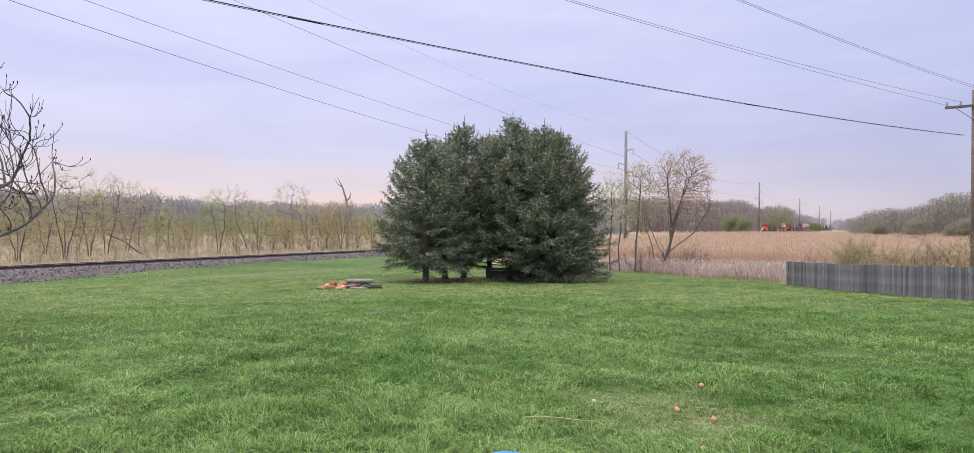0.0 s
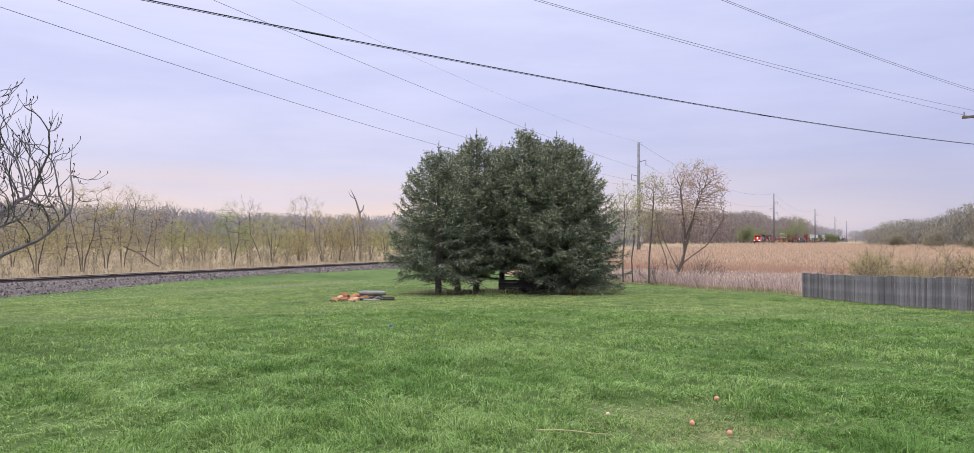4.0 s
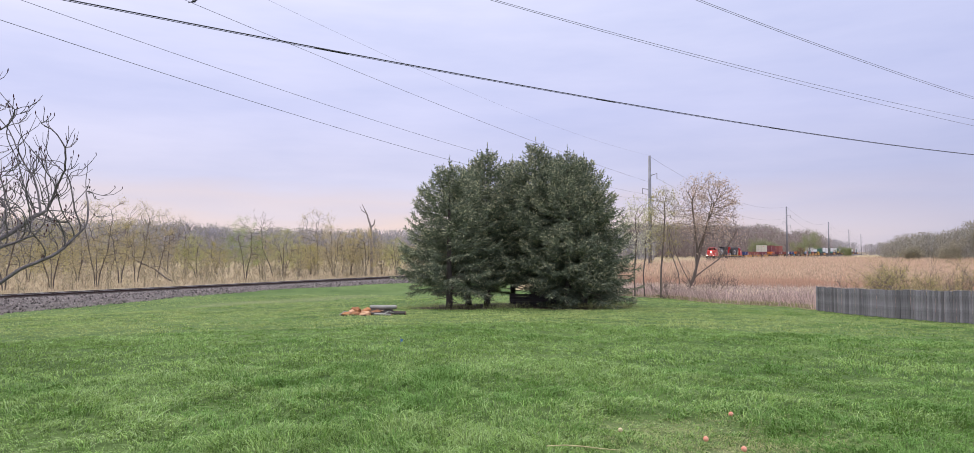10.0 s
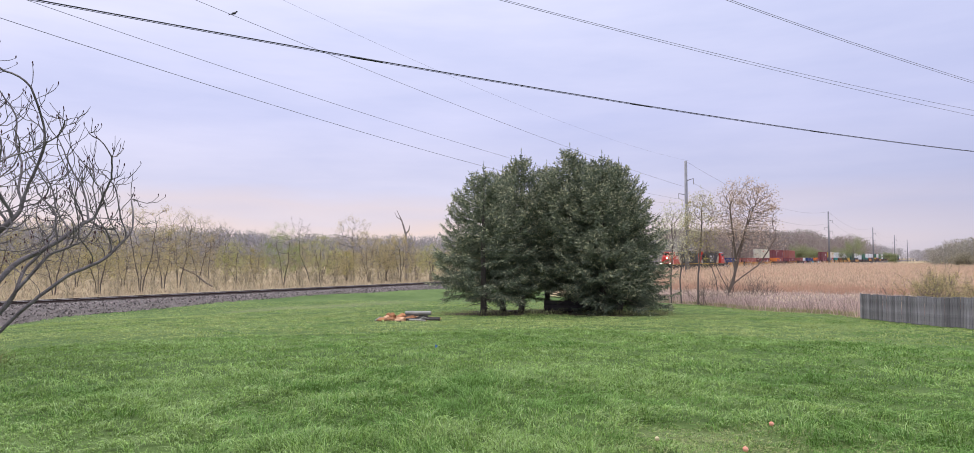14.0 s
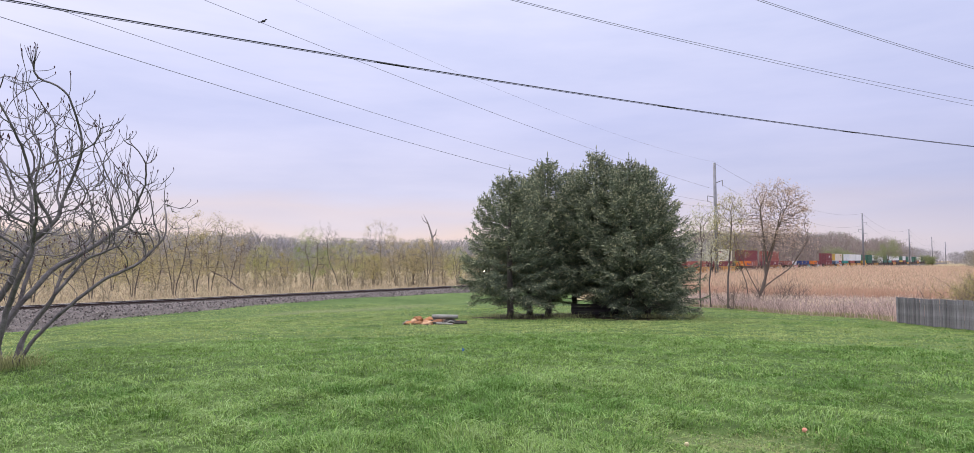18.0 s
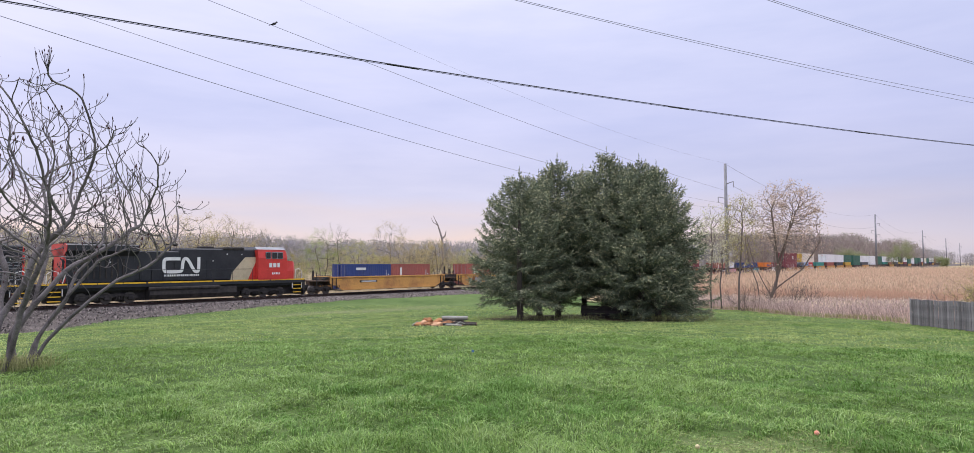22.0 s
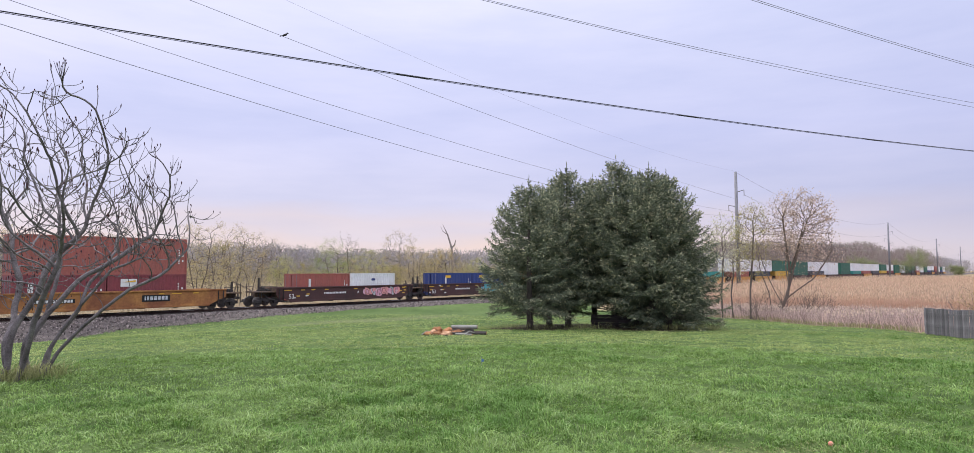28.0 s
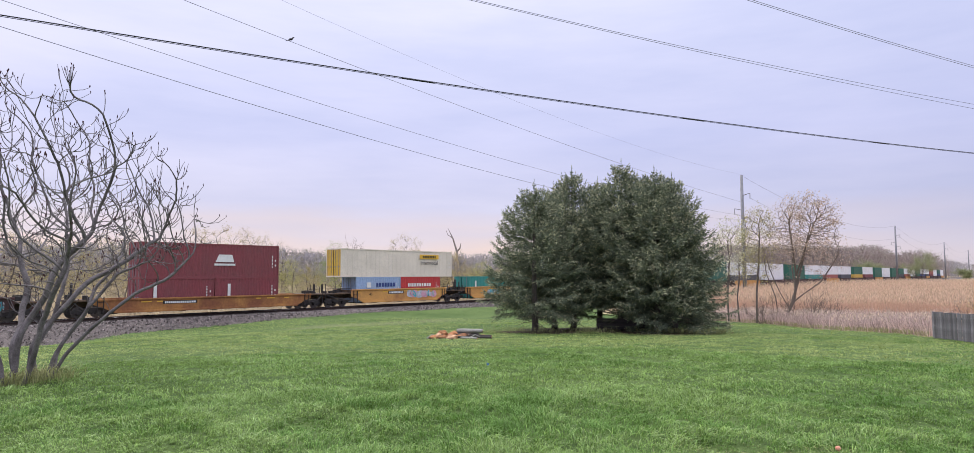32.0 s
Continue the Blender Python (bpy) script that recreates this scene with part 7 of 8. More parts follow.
# ---- power lines ----
M_POLE = material("grey_steel_pole", (0.235, 0.235, 0.255), 0.6, 0.2, vary=0.3, scale=1.0, fine=0.1)
M_WOODPOLE = material("weathered_wooden_pole", (0.21, 0.16, 0.13), 0.9, vary=0.4, scale=3, fine=0.3, bump=0.3)
M_WIRE = material("dull_line_wire", (0.17, 0.17, 0.19), 0.6)
M_CABLE = material("black_cable_sheath", (0.018, 0.018, 0.022), 0.6)
M_INSUL = material("grey_insulator", (0.28, 0.28, 0.30), 0.3, spec=0.6)
LINE = Vector((89.9, 153.8, 0)).normalized()
ACROSS = Vector((LINE.y, -LINE.x, 0))


def tall_pole(x, y, near=False):
    z0 = ground_z(x, y)
    ob = thing("transmission_pole", "tall grey single transmission pole with short arms", "utility pole", "poles along the railway", at=Matrix.Translation((x, y, 0)))
    top = 20.75
    part("shaft", Shape().tube([(0, 0, z0 - 0.3), (0, 0, top)], [0.42, 0.27], 12), M_POLE, ob, smooth=True)
    for side, z in ((1, 16.9), (-1, 14.1), (1, 12.4)):
        e = ACROSS * (1.5 * side)
        arm = part("arm", Shape().tube([(0, 0, z - 0.15), (e.x * 0.6, e.y * 0.6, z + 0.1), (e.x, e.y, z + 0.25)], [0.09, 0.07, 0.05], 6), M_POLE, ob)
        part("insulator", Shape().tube([(e.x, e.y, z + 0.25), (e.x, e.y, z - 0.9)], 0.07, 6), M_INSUL, arm)
    return ob


PYLONS = [Vector((27.9, 133.7, 0)) + Vector((89.9, 153.8, 0)) * k for k in (-1, 0, 1, 2, 3, 4)]
for k, q in enumerate(PYLONS):
    tall_pole(q.x, q.y)


def wire(name, label, a, b, sag, radius, mat, n=40):
    a, b = Vector(a), Vector(b)
    pts = []
    for k in range(n + 1):
        u = k / n
        p = a.lerp(b, u)
        p.z -= 4 * sag * u * (1 - u)
        pts.append(p)
    ob = part(name, Shape().tube(pts, radius, 6), mat)
    return tagged(ob, label, "wire", "overhead wires")


THIN = "thin grey power line hanging between tall poles"
wire("power_line", THIN, (27.7, 133.8, 12.12), (-53.4, -25.0, 19.34), 4.28, 0.017, M_WIRE)
wire("power_line", THIN, (27.9, 133.7, 12.92), (-63.0, -19.4, 23.8), 3.40, 0.017, M_WIRE)
wire("power_line", THIN, (27.6, 133.9, 15.62), (-65.0, -18.3, 28.06), 2.12, 0.018, M_WIRE)
wire("power_line", "very thin shield wire along the pole tops", (28.5, 133.4, 20.67), (-62.6, -19.7, 33.1), 5.21, 0.008, M_WIRE)
for k in range(1, len(PYLONS) - 1):
    for side, z in ((1, 16.2), (-1, 13.4), (1, 11.7), (0, 20.7)):
        a, b = PYLONS[k] + ACROSS * 1.5 * side, PYLONS[k + 1] + ACROSS * 1.5 * side
        wire("power_line", THIN, (a.x, a.y, z), (b.x, b.y, z), 4.0, 0.022, M_WIRE, 24)


def wooden_pole(x, y, top, turn):
    ob = thing("utility_pole", "weathered wooden utility pole with a crossarm", "utility pole", at=Matrix.Translation((x, y, 0)) @ pose(0, 0, 0, 0, 0, turn))
    part("shaft", Shape().tube([(0, 0, ground_z(x, y) - 0.3), (0, 0, top)], [0.16, 0.11], 10), M_WOODPOLE, ob, smooth=True)
    arm = part("crossarm", Shape().box(-1.2, 1.2, -0.16, -0.06, top - 0.85, top - 0.72, 0.01), M_WOODPOLE, ob)
    for q in (-1.1, -0.55, 0.55, 1.1):
        part("insulator", Shape().tube([(q, -0.11, top - 0.72), (q, -0.11, top - 0.52)], [0.05, 0.03], 8), M_INSUL, arm)
    for q in (-1, 1):
        part("brace", Shape().tube([(0, -0.12, top - 1.5), (0.75 * q, -0.12, top - 0.84)], 0.015, 4), M_POLE, ob)


wooden_pole(23.9, 32.6, 8.35, -35)
wooden_pole(-25.0, -1.2, 13.3, 53)
THICK = "thick black bundled cable sagging across the garden"
wire("overhead_cable", THICK, (23.4, 32.6, 6.13), (-25.0, -1.5, 6.774), 0.725, 0.011, M_CABLE, 60)
wire("overhead_cable", "second black cable lashed along the thick one", (23.4, 32.6, 6.11), (-25.0, -1.5, 6.752), 0.729, 0.006, M_CABLE, 60)
PAIR = "one of two close parallel grey service wires"
wire("service_wire", PAIR, (23.34, 32.68, 7.765), (-26.0, 3.0, 11.52), 0.911, 0.0065, M_WIRE, 50)
wire("service_wire", PAIR, (23.40, 32.68, 7.415), (-26.0, 3.0, 11.31), 0.679, 0.0065, M_WIRE, 50)
wire("service_wire", PAIR, (23.92, 31.83, 8.20), (-23.5, -0.8, 12.355), 0.993, 0.0065, M_WIRE, 50)
wire("service_wire", PAIR, (23.98, 31.83, 8.094), (-23.5, -0.8, 12.379), 1.003, 0.0065, M_WIRE, 50)


def lashing():
    """Splice cases on the thick cable."""
    a, b = Vector((23.4, 32.6, 6.13)), Vector((-25.0, -1.5, 6.774))
    for u in (0.43, 0.30, 0.56):
        q = [a.lerp(b, u + e) for e in (-0.006, 0.006)]
        for p_, e in zip(q, (-0.006, 0.006)):
            p_.z -= 4 * 0.725 * (u + e) * (1 - u - e) + 0.012
        ob = part("cable_clamp", Shape().tube(q, 0.02, 6), M_CABLE)
        tagged(ob, "short black splice sleeve on the thick cable", "cable clamp", "sleeves on the cable")


lashing()


def bird():
    a, b, u = Vector((27.6, 133.9, 15.62)), Vector((-65.0, -18.3, 28.06)), 0.0
    best = None
    for k in range(400):
        u = k / 400
        p = a.lerp(b, u)
        p.z -= 4 * 2.12 * u * (1 - u)
        e = abs(math.degrees(math.atan2(p.x, p.y)) + 26.0)
        if best is None or e < best[0]:
            best = (e, p.copy())
    p = best[1]
    ob = thing("bird", "small dark bird perched on a power line", "bird", at=Matrix.Translation(p) @ pose(0, 0, 0, 0, 0, 20))
    part("body", Shape().tube([(-0.16, 0, 0.10), (-0.08, 0, 0.18), (0.04, 0, 0.2), (0.14, 0, 0.28)], [0.02, 0.09, 0.1, 0.05], 8), M_CABLE, ob)
    part("head", Shape().tube([(0.10, 0, 0.28), (0.16, 0, 0.34), (0.22, 0, 0.34), (0.28, 0, 0.33)], [0.04, 0.06, 0.045, 0.005], 8), M_CABLE, ob)
    part("tail", Shape().prism([(-0.12, 0.16), (-0.42, 0.0), (-0.40, 0.06), (-0.1, 0.2)], "y", -0.03, 0.03), M_CABLE, ob)
    part("wing", Shape().tube([(0.06, 0.08, 0.22), (-0.1, 0.1, 0.16), (-0.28, 0.06, 0.08)], [0.03, 0.05, 0.005], 6), M_CABLE, ob)


bird()

# ---- wood on the lawn ----
# orange-brown wood; the dark second colour paints in the shade of crevices
M_CUT = material("fresh_split_wood_crevice_shade", (0.40, 0.17, 0.065), 0.8, vary=0.35, scale=5, fine=0.35, second=(0.13, 0.06, 0.03), per_object=0.25)
M_PEACH = material("pale_split_wood", (0.56, 0.34, 0.20), 0.8, vary=0.3, scale=7, fine=0.3, second=(0.40, 0.20, 0.09))
M_LOGBARK = material("grey_green_log_bark", (0.36, 0.35, 0.31), 0.9, vary=0.4, scale=6, fine=0.3)
M_DARKBARK = material("dark_wet_bark", (0.06, 0.05, 0.045), 0.9, vary=0.4, scale=6, fine=0.3)


def woodpile():
    def at(px, dr, z):
        p = spot(px, 26.4 + dr)
        return Matrix.Translation((p.x, p.y, p.z + z))

    rng = random.Random(61)

    def split(turn_, dr, size, rot, z=0.0):
        ob = thing("split_log", "freshly split orange-brown firewood piece on the lawn", "firewood", "cut wood on the lawn", at=at(turn_, dr, z) @ pose(0, 0, 0, *rot))
        w, h, l_ = size
        rows = []
        for y, k in ((-l_ / 2, 0.75), (-l_ / 4, 1.0), (l_ / 5, 0.92), (l_ / 2, 0.7)):
            j = [rng.uniform(0.8, 1.15) * k for _ in range(5)]
            rows.append([(-w / 2 * j[0], y, 0), (w / 2 * j[1], y + 0.02, 0), (w * 0.36 * j[2], y - 0.02, h * 0.75 * j[2]), (w * 0.03, y, h * j[3]), (-w * 0.42 * j[4], y + 0.03, h * 0.6 * j[4])])
        part("cut_face", Shape().loft(rows), rng.choice((M_CUT, M_CUT, M_PEACH)), ob)
        part("bark", Shape().prism([(-w / 2 - 0.012, -0.01), (w / 2 + 0.012, -0.01), (w / 2, 0.04), (-w / 2, 0.04)], "y", -l_ / 2 + 0.03, l_ / 2 - 0.03), M_DARKBARK, ob)

    for turn_, dr, w, h, l_, rot, z in ((-13.95, 0.1, 0.26, 0.15, 0.34, (0, -10, 70), 0), (-13.6, 0.25, 0.22, 0.24, 0.42, (0, 14, 30), 0), (-13.25, 0.0, 0.30, 0.17, 0.40, (0, -6, 110), 0),
                                        (-13.2, 0.3, 0.26, 0.2, 0.4, (8, 10, 55), 0.14), (-12.8, 0.3, 0.32, 0.2, 0.42, (0, 12, 80), 0), (-12.75, 0.0, 0.2, 0.12, 0.5, (0, 0, 100), 0), (-12.35, 0.1, 0.28, 0.2, 0.45, (0, -14, 60), 0),
                                        (-12.3, 0.4, 0.24, 0.18, 0.4, (-8, 6, 120), 0.1), (-11.9, 0.2, 0.26, 0.16, 0.5, (0, 5, 95), 0), (-11.5, 0.35, 0.24, 0.2, 0.45, (0, -8, 75), 0.02), (-11.15, 0.5, 0.2, 0.15, 0.5, (0, 0, 80), 0),
                                        (-9.9, 0.9, 0.26, 0.16, 0.4, (0, -8, 60), 0), (-9.55, 0.9, 0.2, 0.13, 0.45, (0, 5, 100), 0)):
        split(turn_, dr, (w, h, l_), rot, z)

    def log(turn_, dr, z, length, r, rot, mat, label):
        ob = thing("log", label, "log", "cut wood on the lawn", at=at(turn_, dr, z) @ pose(0, 0, 0, 0, 0, rot))
        part("bark", Shape().tube([(-length / 2, 0, r), (-length / 4, 0.01, r * 1.04), (length / 4, -0.01, r * 0.98), (length / 2, 0, r)], [r, r * 1.03, r * 0.98, r * 0.95], 12), mat, ob, smooth=False)
        for s in (-1, 1):
            part("sawn_end", Shape().tube([(s * (length / 2), 0, r), (s * (length / 2 + 0.006), 0, r)], r * 0.9, 12), M_CUT, ob)

    log(-10.85, 0.75, 0.20, 1.05, 0.085, 5, M_LOGBARK, "pale grey-green log laid across the split wood")
    log(-11.1, 0.75, 0.0, 1.0, 0.10, 20, M_DARKBARK, "dark barked log under the pale one")
    log(-10.6, 0.05, 0.0, 1.5, 0.055, 4, M_DARKBARK, "thin dark branch piece on the lawn")
    log(-10.2, 0.3, 0.06, 1.2, 0.045, -10, M_DARKBARK, "thin dark branch piece on the lawn")
    log(-10.9, -0.15, 0.0, 0.8, 0.04, -25, M_LOGBARK, "thin grey branch piece on the lawn")
    sticks = (((-14.5, 0.1), (-13.6, 0.2), 0.03), ((-10.9, -0.2), (-9.9, 0.0), 0.025), ((-11.0, 1.0), (-10.7, 0.2), 0.02))
    for (a0, d0), (a1, d1), r in sticks:
        p, q = spot(a0, 26.4 + d0), spot(a1, 26.4 + d1)
        ob = part("stick", Shape().tube([p + Vector((0, 0, 0.04)), p.lerp(q, 0.5) + Vector((0, 0, 0.16)), q + Vector((0, 0, 0.3 if r < 0.025 else 0.06))], [r, r, r * 0.6], 6), M_LOGBARK)
        tagged(ob, "thin grey stick lying on the cut wood", "stick", "cut wood on the lawn")


woodpile()


# ---- small things on the grass ----
M_BALL = material("weathered_coral_ball", (0.72, 0.20, 0.13), 0.7, vary=0.3, scale=20, second=(0.75, 0.42, 0.30))
M_DISC = material("bright_blue_plastic", (0.06, 0.26, 0.72), 0.4, vary=0.15, scale=6)
M_BLUE = material("blue_plastic", (0.10, 0.22, 0.48), 0.45, vary=0.2, scale=6)
M_PALE = material("pale_tan_ball", (0.62, 0.52, 0.30), 0.7, vary=0.3, scale=20)
M_STRAW = material("dry_straw_stick", (0.50, 0.44, 0.22), 0.8, vary=0.3, scale=10)


def lawn_things():
    for turn_, r, mat, label in ((16.02, 6.12, M_BALL, "small coral-red ball lying in the grass"), (18.9, 6.02, M_BALL, "small coral-red ball with a worn patch"),
                                 (17.95, 7.05, M_BALL, "small coral-orange ball lying in the grass"), (18.1, 4.93, M_BALL, "small coral-red ball lying in the grass"),
                                 (9.2, 6.1, M_PALE, "small pale tan ball lying in the grass")):
        p = spot(turn_, r)
        bm = bmesh.new()
        bmesh.ops.create_icosphere(bm, subdivisions=3, radius=0.023 if mat is M_BALL else 0.021)
        for v in bm.verts:
            v.co *= 1 + 0.05 * noise.noise(v.co * 40)
        me = bpy.data.meshes.new("ball")
        bm.to_mesh(me)
        bm.free()
        me.polygons.foreach_set("use_smooth", [True] * len(me.polygons))
        ob = part("ball", me, mat, at=Matrix.Translation(p + Vector((0, 0, 0.045))))
        tagged(ob, label, "ball", "balls on the lawn")
    a, b = spot(3.05, 5.55), spot(9.25, 5.55)
    pts = [a.lerp(b, u) + Vector((0, 0, 0.055 + 0.012 * math.sin(u * 5))) for u in (0, 0.25, 0.5, 0.75, 1)]
    ob = part("stick", Shape().tube(pts, [0.005, 0.006, 0.006, 0.005, 0.003], 6), M_STRAW)
    tagged(ob, "pale dry stick lying in the grass", "stick")
    # blue disc at the near edge of the view
    p = spot(1.75, 4.36)
    ob = thing("toy_disc", "bright blue plastic throwing disc lying in the grass", "toy", at=Matrix.Translation(p + Vector((0, 0, 0.06))))
    rows = [(0.155, 0.0), (0.165, 0.01), (0.155, 0.028), (0.12, 0.036), (0.02, 0.04)]
    part("rim", Shape().loft([[(q * math.cos(6.28319 * j / 32), q * math.sin(6.28319 * j / 32), z) for j in range(32)] for q, z in rows[:3]], caps=False), M_DISC, ob, smooth=True)
    part("plate", Shape().loft([[(q * math.cos(6.28319 * j / 32), q * math.sin(6.28319 * j / 32), z) for j in range(32)] for q, z in rows[2:]]), M_DISC, ob, smooth=True)
    # little blue marker flag
    p = spot(-9.4, 14.2)
    ob = thing("marker_flag", "small blue marker flag on a wire stake", "flag", at=Matrix.Translation(p))
    part("stake", Shape().tube([(0, 0, -0.05), (0, 0, 0.22)], 0.004, 5), M_POLE, ob)
    part("flag", Shape().prism([(0, 0.10), (0.045, 0.105), (0.05, 0.15), (0, 0.16)], "y", -0.004, 0.004), M_BLUE, ob)


lawn_things()


# ---- bench under the spruces ----
M_OLDWOOD = material("dark_old_boards", (0.075, 0.062, 0.062), 0.9, vary=0.4, scale=3, fine=0.3, bump=0.3, per_object=0.2)


def bench():
    p = spot(1.9, 34.6)
    ob = thing("wooden_bench", "dark weathered wooden bench standing under the spruces", "bench", at=Matrix.Translation(p) @ pose(0, 0, 0, 0, 0, -2))
    for k in range(4):
        part("back_slat", Shape().box(-1.2, 1.2, -0.02, 0.02, 0.10 + k * 0.135, 0.10 + k * 0.135 + 0.128, 0.006), M_OLDWOOD, ob)
    for k in range(3):
        part("seat_slat", Shape().box(-1.2, 1.2, 0.05 + k * 0.15, 0.18 + k * 0.15, 0.36, 0.40, 0.006), M_OLDWOOD, ob)
    for x in (-1.1, 1.1):
        for y in (-0.02, 0.46):
            part("leg", Shape().box(x - 0.05, x + 0.05, y + 0.02, y + 0.1, -0.05, 0.66 if y < 0 else 0.36, 0.006), M_OLDWOOD, ob)


bench()


# ---- grass ----
M_GRASS = leaf_material("lawn_grass_blades", (0.185, 0.298, 0.070), (0.245, 0.350, 0.100), 0.5, 0.65, 0.28, 1.6)
M_LUSH = leaf_material("lush_dark_grass_tufts", (0.115, 0.222, 0.046), (0.160, 0.275, 0.064), 0.35, 0.65, 0.28, 2.5)
# same lawn grass as a brighter copy; the far lawn's light is in its colour
M_FARGRASS = leaf_material("lawn_grass_far_lit_copy", (0.320, 0.405, 0.120), (0.425, 0.450, 0.178), 0.24, 0.7, 0.3, 0.35)
# sky sheen on some blades, painted as a paler, bluer green
M_BLUEGRASS = leaf_material("grass_blades_painted_sheen", (0.250, 0.365, 0.130), (0.320, 0.420, 0.165), 0.35, 0.5, 0.28, 1.6)
M_TUFT = leaf_material("long_pale_grass", (0.26, 0.31, 0.11), (0.42, 0.37, 0.19), 0.35)


_field = np.random.default_rng(71).uniform(-1, 1, (256, 256))


def patchy(x, y, scale, shift=0.0):
    """Smooth patches from -1 to 1 over the plan."""
    u, v = x * scale + 31.7 + shift, y * scale + 57.3 - shift
    i, j = np.floor(u).astype(int), np.floor(v).astype(int)
    f, g = u - i, v - j
    f, g = f * f * (3 - 2 * f), g * g * (3 - 2 * g)
    at = lambda a, b: _field[a % 256, b % 256]
    return (at(i, j) * (1 - f) + at(i + 1, j) * f) * (1 - g) + (at(i, j + 1) * (1 - f) + at(i + 1, j + 1) * f) * g


def blades(x, y, height, width, rng, lean=0.5, fine=False):
    """Arched leaf-shaped blades that lean together in patches."""
    n = len(x)
    z = ground_height(x, y)
    base = np.stack([x, y, z - 0.004], -1)
    a = 5.0 * patchy(x, y, 0.9, 3.3) + 2.0 * patchy(x, y, 3.7, 8.1) + rng.normal(0, 1.0, n)
    out = np.stack([np.cos(a), np.sin(a), np.zeros(n)], -1)
    bend = out * (rng.gamma(2.0, lean / 2, n) * height)[:, None]
    b2 = a + 1.571 + rng.normal(0, 0.5, n)
    side = np.stack([np.cos(b2), np.sin(b2), np.zeros(n)], -1) * (width / 2)[:, None]
    up = np.array([0, 0, 1.0])
    tip = base + bend + up * (height * rng.uniform(0.55, 1.0, n))[:, None]
    k = np.arange(n)[:, None]
    if fine:
        low, mid = base + bend * 0.10 + up * (height * 0.38)[:, None], base + bend * 0.45 + up * (height * 0.78)[:, None]
        v = np.stack([base, low - side, low + side, mid - side * 0.8, mid + side * 0.8, tip], 1).reshape(-1, 3)
        f = np.concatenate([k * 6 + np.array([q]) for q in ((0, 1, 2), (2, 1, 3), (2, 3, 4), (4, 3, 5))], 1).reshape(-1, 3)
        return v, f
    mid = base + bend * 0.34 + up * (height * 0.66)[:, None]
    v = np.stack([base, mid - side, mid + side, tip], 1).reshape(-1, 3)
    f = np.concatenate([k * 4 + np.array([[0, 1, 2]]), k * 4 + np.array([[2, 1, 3]])], 1).reshape(-1, 3)
    return v, f


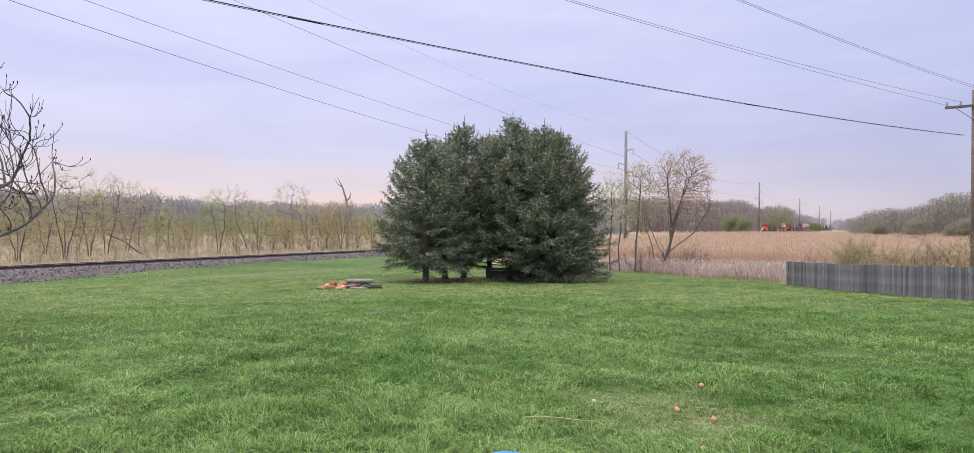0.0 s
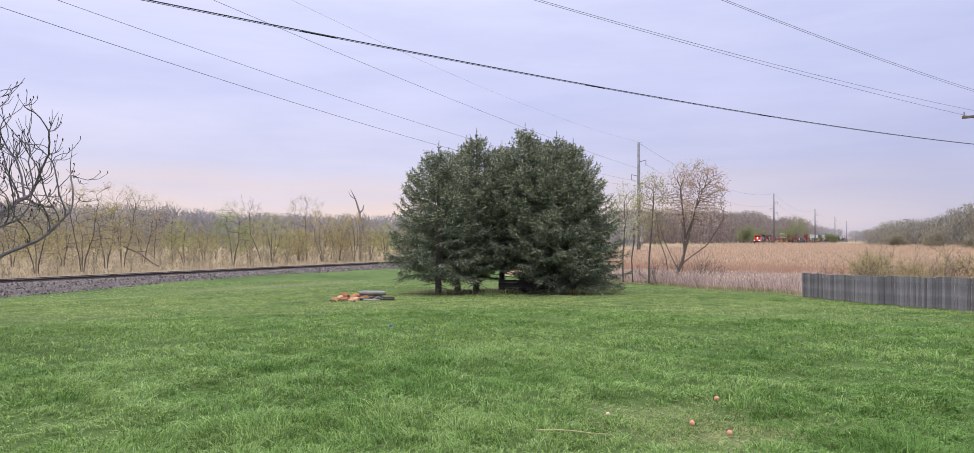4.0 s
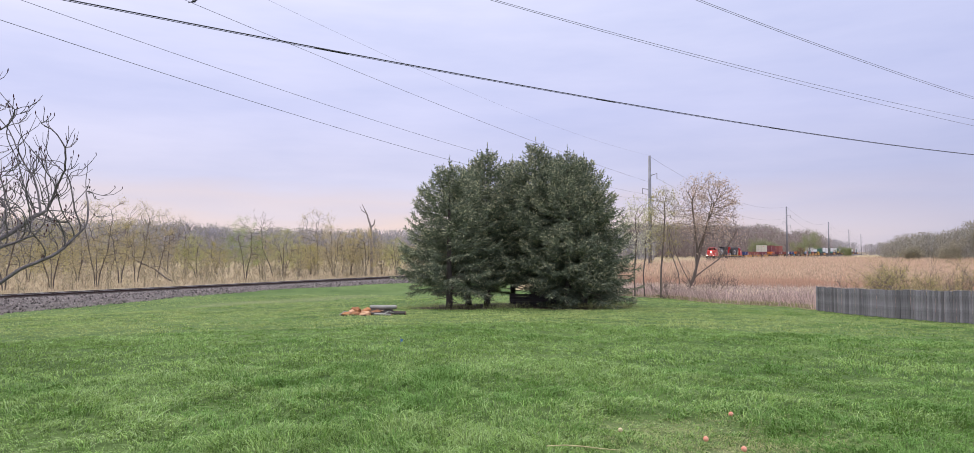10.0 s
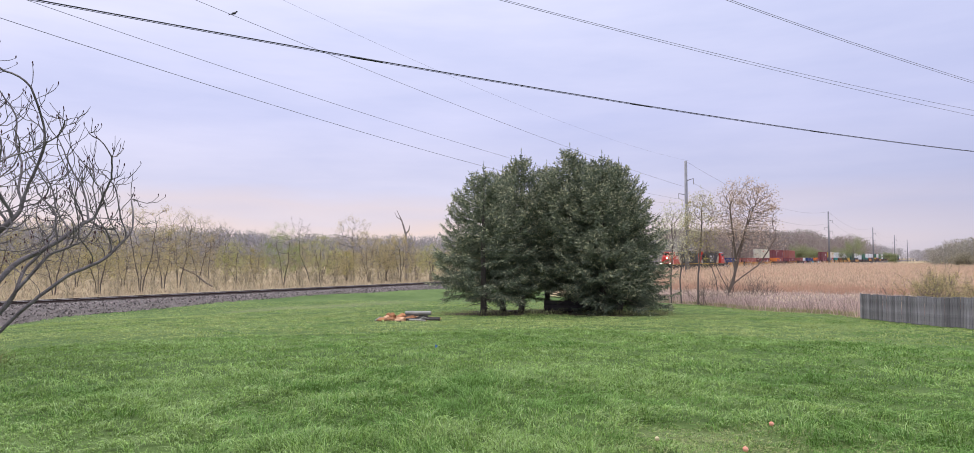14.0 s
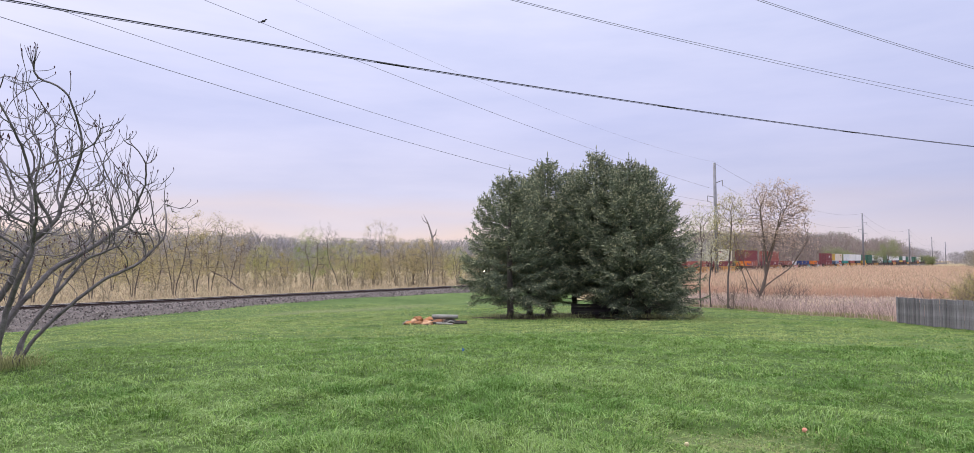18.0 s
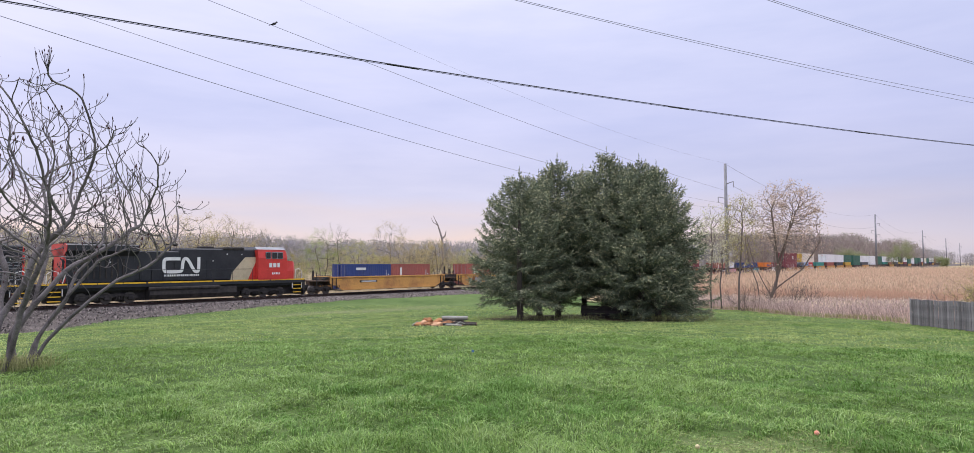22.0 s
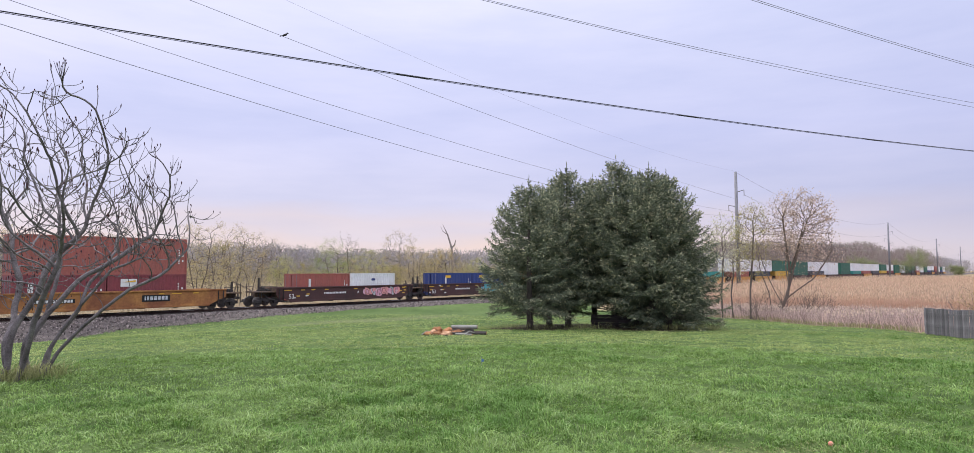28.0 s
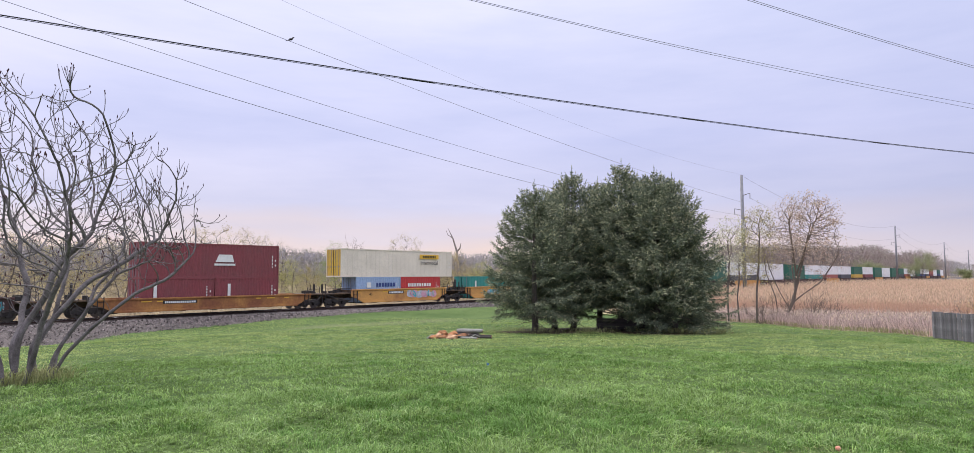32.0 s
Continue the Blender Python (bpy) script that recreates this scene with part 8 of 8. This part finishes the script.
def grass():
    rng = np.random.default_rng(17)
    for r0, r1, n, h, w in ((3.7, 6.5, 105000, 0.078, 0.0068), (6.5, 11, 150000, 0.080, 0.0095), (11, 20, 150000, 0.082, 0.0150), (20, 36, 120000, 0.065, 0.022), (36, 58, 60000, 0.065, 0.042)):
        # blades stand in small tufts
        per = 9 if r0 < 10 else 4 if r0 < 15 else 2
        m = n // per
        a = np.radians(rng.uniform(-53, 44, m))
        r = np.sqrt(rng.uniform(r0 ** 2, r1 ** 2, m))
        tuft = rng.uniform(0.7, 1.25, m)
        x = np.repeat(r * np.sin(a), per) + rng.normal(0, 2.2 * w, m * per)
        y = np.repeat(r * np.cos(a), per) + rng.normal(0, 2.2 * w, m * per)
        n, tuft = m * per, np.repeat(tuft, per)
        a, r = np.arctan2(x, y), np.hypot(x, y)
        # tufted growth: taller and shorter patches
        q = 0.45 * patchy(x, y, 0.8) + 0.45 * patchy(x, y, 2.3, 5.0) + 0.35 * patchy(x, y, 6.5, 11.0)
        bare = np.zeros(n, bool)
        for ta, tr, th, tw in SPRUCES:
            bare |= np.hypot(x - tr * math.sin(radians(ta)), y - tr * math.cos(radians(ta))) < tw * 0.36 + 0.4 * q
        hh = h * tuft * rng.uniform(0.5, 1.2, n) * np.clip(0.85 + 0.85 * q, 0.35, 1.9)
        thin = np.zeros(n)
        for ta, tr, tw in ((16.2, 6.2, 1.3), (11, 6.6, 0.8)):
            px, py = tr * math.sin(radians(ta)), tr * math.cos(radians(ta))
            thin = np.maximum(thin, smooth_step(tw, tw * 0.3, np.hypot(x - px, y - py) + 0.35 * patchy(x, y, 3.0)))
        keep = ~bare & ((track_distance(x, y) > 7) & (r < lawn_edge(np.degrees(a)) + 40 * (a < 0)) if r0 > 30 else True) & (rng.random(n) > 0.30 * thin)
        x, y, hh, thin, a = x[keep], y[keep], hh[keep] * (1 - 0.55 * thin[keep]), thin[keep], a[keep]
        kind = patchy(x, y, 1.7, 21.0) * 0.6 + patchy(x, y, 0.35, 2.0) * 0.5 + rng.normal(0, 0.30, len(x)) + 0.55 * smooth_step(14, 34, np.degrees(a))
        dice = rng.random(len(x))
        lush = kind > (0.27 if r0 < 10 else 0.46 if r0 < 15 else 0.62)
        straw = (~lush | (thin > 0.3)) & (dice < 0.012 + 0.16 * thin)
        lush &= ~straw
        blue = ~lush & ~straw & (dice > (0.74 if r0 < 10 else 0.86))
        # from 20 m out the lightened copy replaces the plain lawn grass
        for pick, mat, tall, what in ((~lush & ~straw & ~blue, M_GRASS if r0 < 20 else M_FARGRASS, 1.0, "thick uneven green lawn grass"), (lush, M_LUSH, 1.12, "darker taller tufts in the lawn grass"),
                                      (blue, M_BLUEGRASS, 1.05, "lawn grass blades with the sky's sheen in their pale colour"), (straw, M_TUFT, 0.6, "dry straw-coloured blades in the worn patch")):
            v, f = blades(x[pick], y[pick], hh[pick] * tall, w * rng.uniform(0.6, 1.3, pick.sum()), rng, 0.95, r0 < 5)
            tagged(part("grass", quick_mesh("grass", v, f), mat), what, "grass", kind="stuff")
    # dead clippings lying flat in the worn patch
    m = 2600
    x, y = 1.75 + rng.normal(0, 0.75, m), 5.95 + rng.normal(0, 0.5, m)
    v, f = blades(x, y, rng.uniform(0.018, 0.045, m), rng.uniform(0.003, 0.007, m), rng, 3.2)
    tagged(part("thatch", quick_mesh("thatch", v, f), M_TUFT), "scattered straw-coloured clippings on the worn lawn", "grass", kind="stuff")
    # longer pale grass at the foot of the sumac, the spruces and along the reeds
    xs, ys = [], []
    for turn_, r, spread, n in ((-44.4, 15.4, 0.22, 420), (-42.4, 15.3, 0.25, 420), (5.2, 33.3, 0.6, 250), (7.6, 33.4, 0.8, 500), (-0.5, 32.9, 0.6, 250), (-5.5, 32.5, 1.0, 300), (9.3, 33.6, 0.5, 250)):
        p = spot(turn_, r)
        xs.append(p.x + rng.normal(0, spread, n))
        ys.append(p.y + rng.normal(0, spread, n))
    a = rng.uniform(8, 24, 3500)
    r = lawn_edge(a) + rng.normal(0.3, 0.5, 3500)
    xs.append(r * np.sin(np.radians(a)))
    ys.append(r * np.cos(np.radians(a)))
    x, y = np.concatenate(xs), np.concatenate(ys)
    v, f = blades(x, y, rng.uniform(0.15, 0.42, len(x)), rng.uniform(0.008, 0.02, len(x)), rng, 0.7)
    tagged(part("tall_grass", quick_mesh("tall_grass", v, f), M_TUFT), "long dry grass left unmown round stems and edges", "grass", kind="stuff")


grass()


def motions():
    """The train runs along the line at a steady speed; each car turns with the curve."""
    for ob, offset, z, back in TRAIN:
        rows = []
        for t in range(0, 33, 2):
            x, y, h = on_track(SPEED * t - offset)
            rows.append((float(t), pose(x, y, RAIL_Z + z, 0, 0, 90 - math.degrees(h) + (180 if back else 0))))
        walk(ob, rows)


motions()
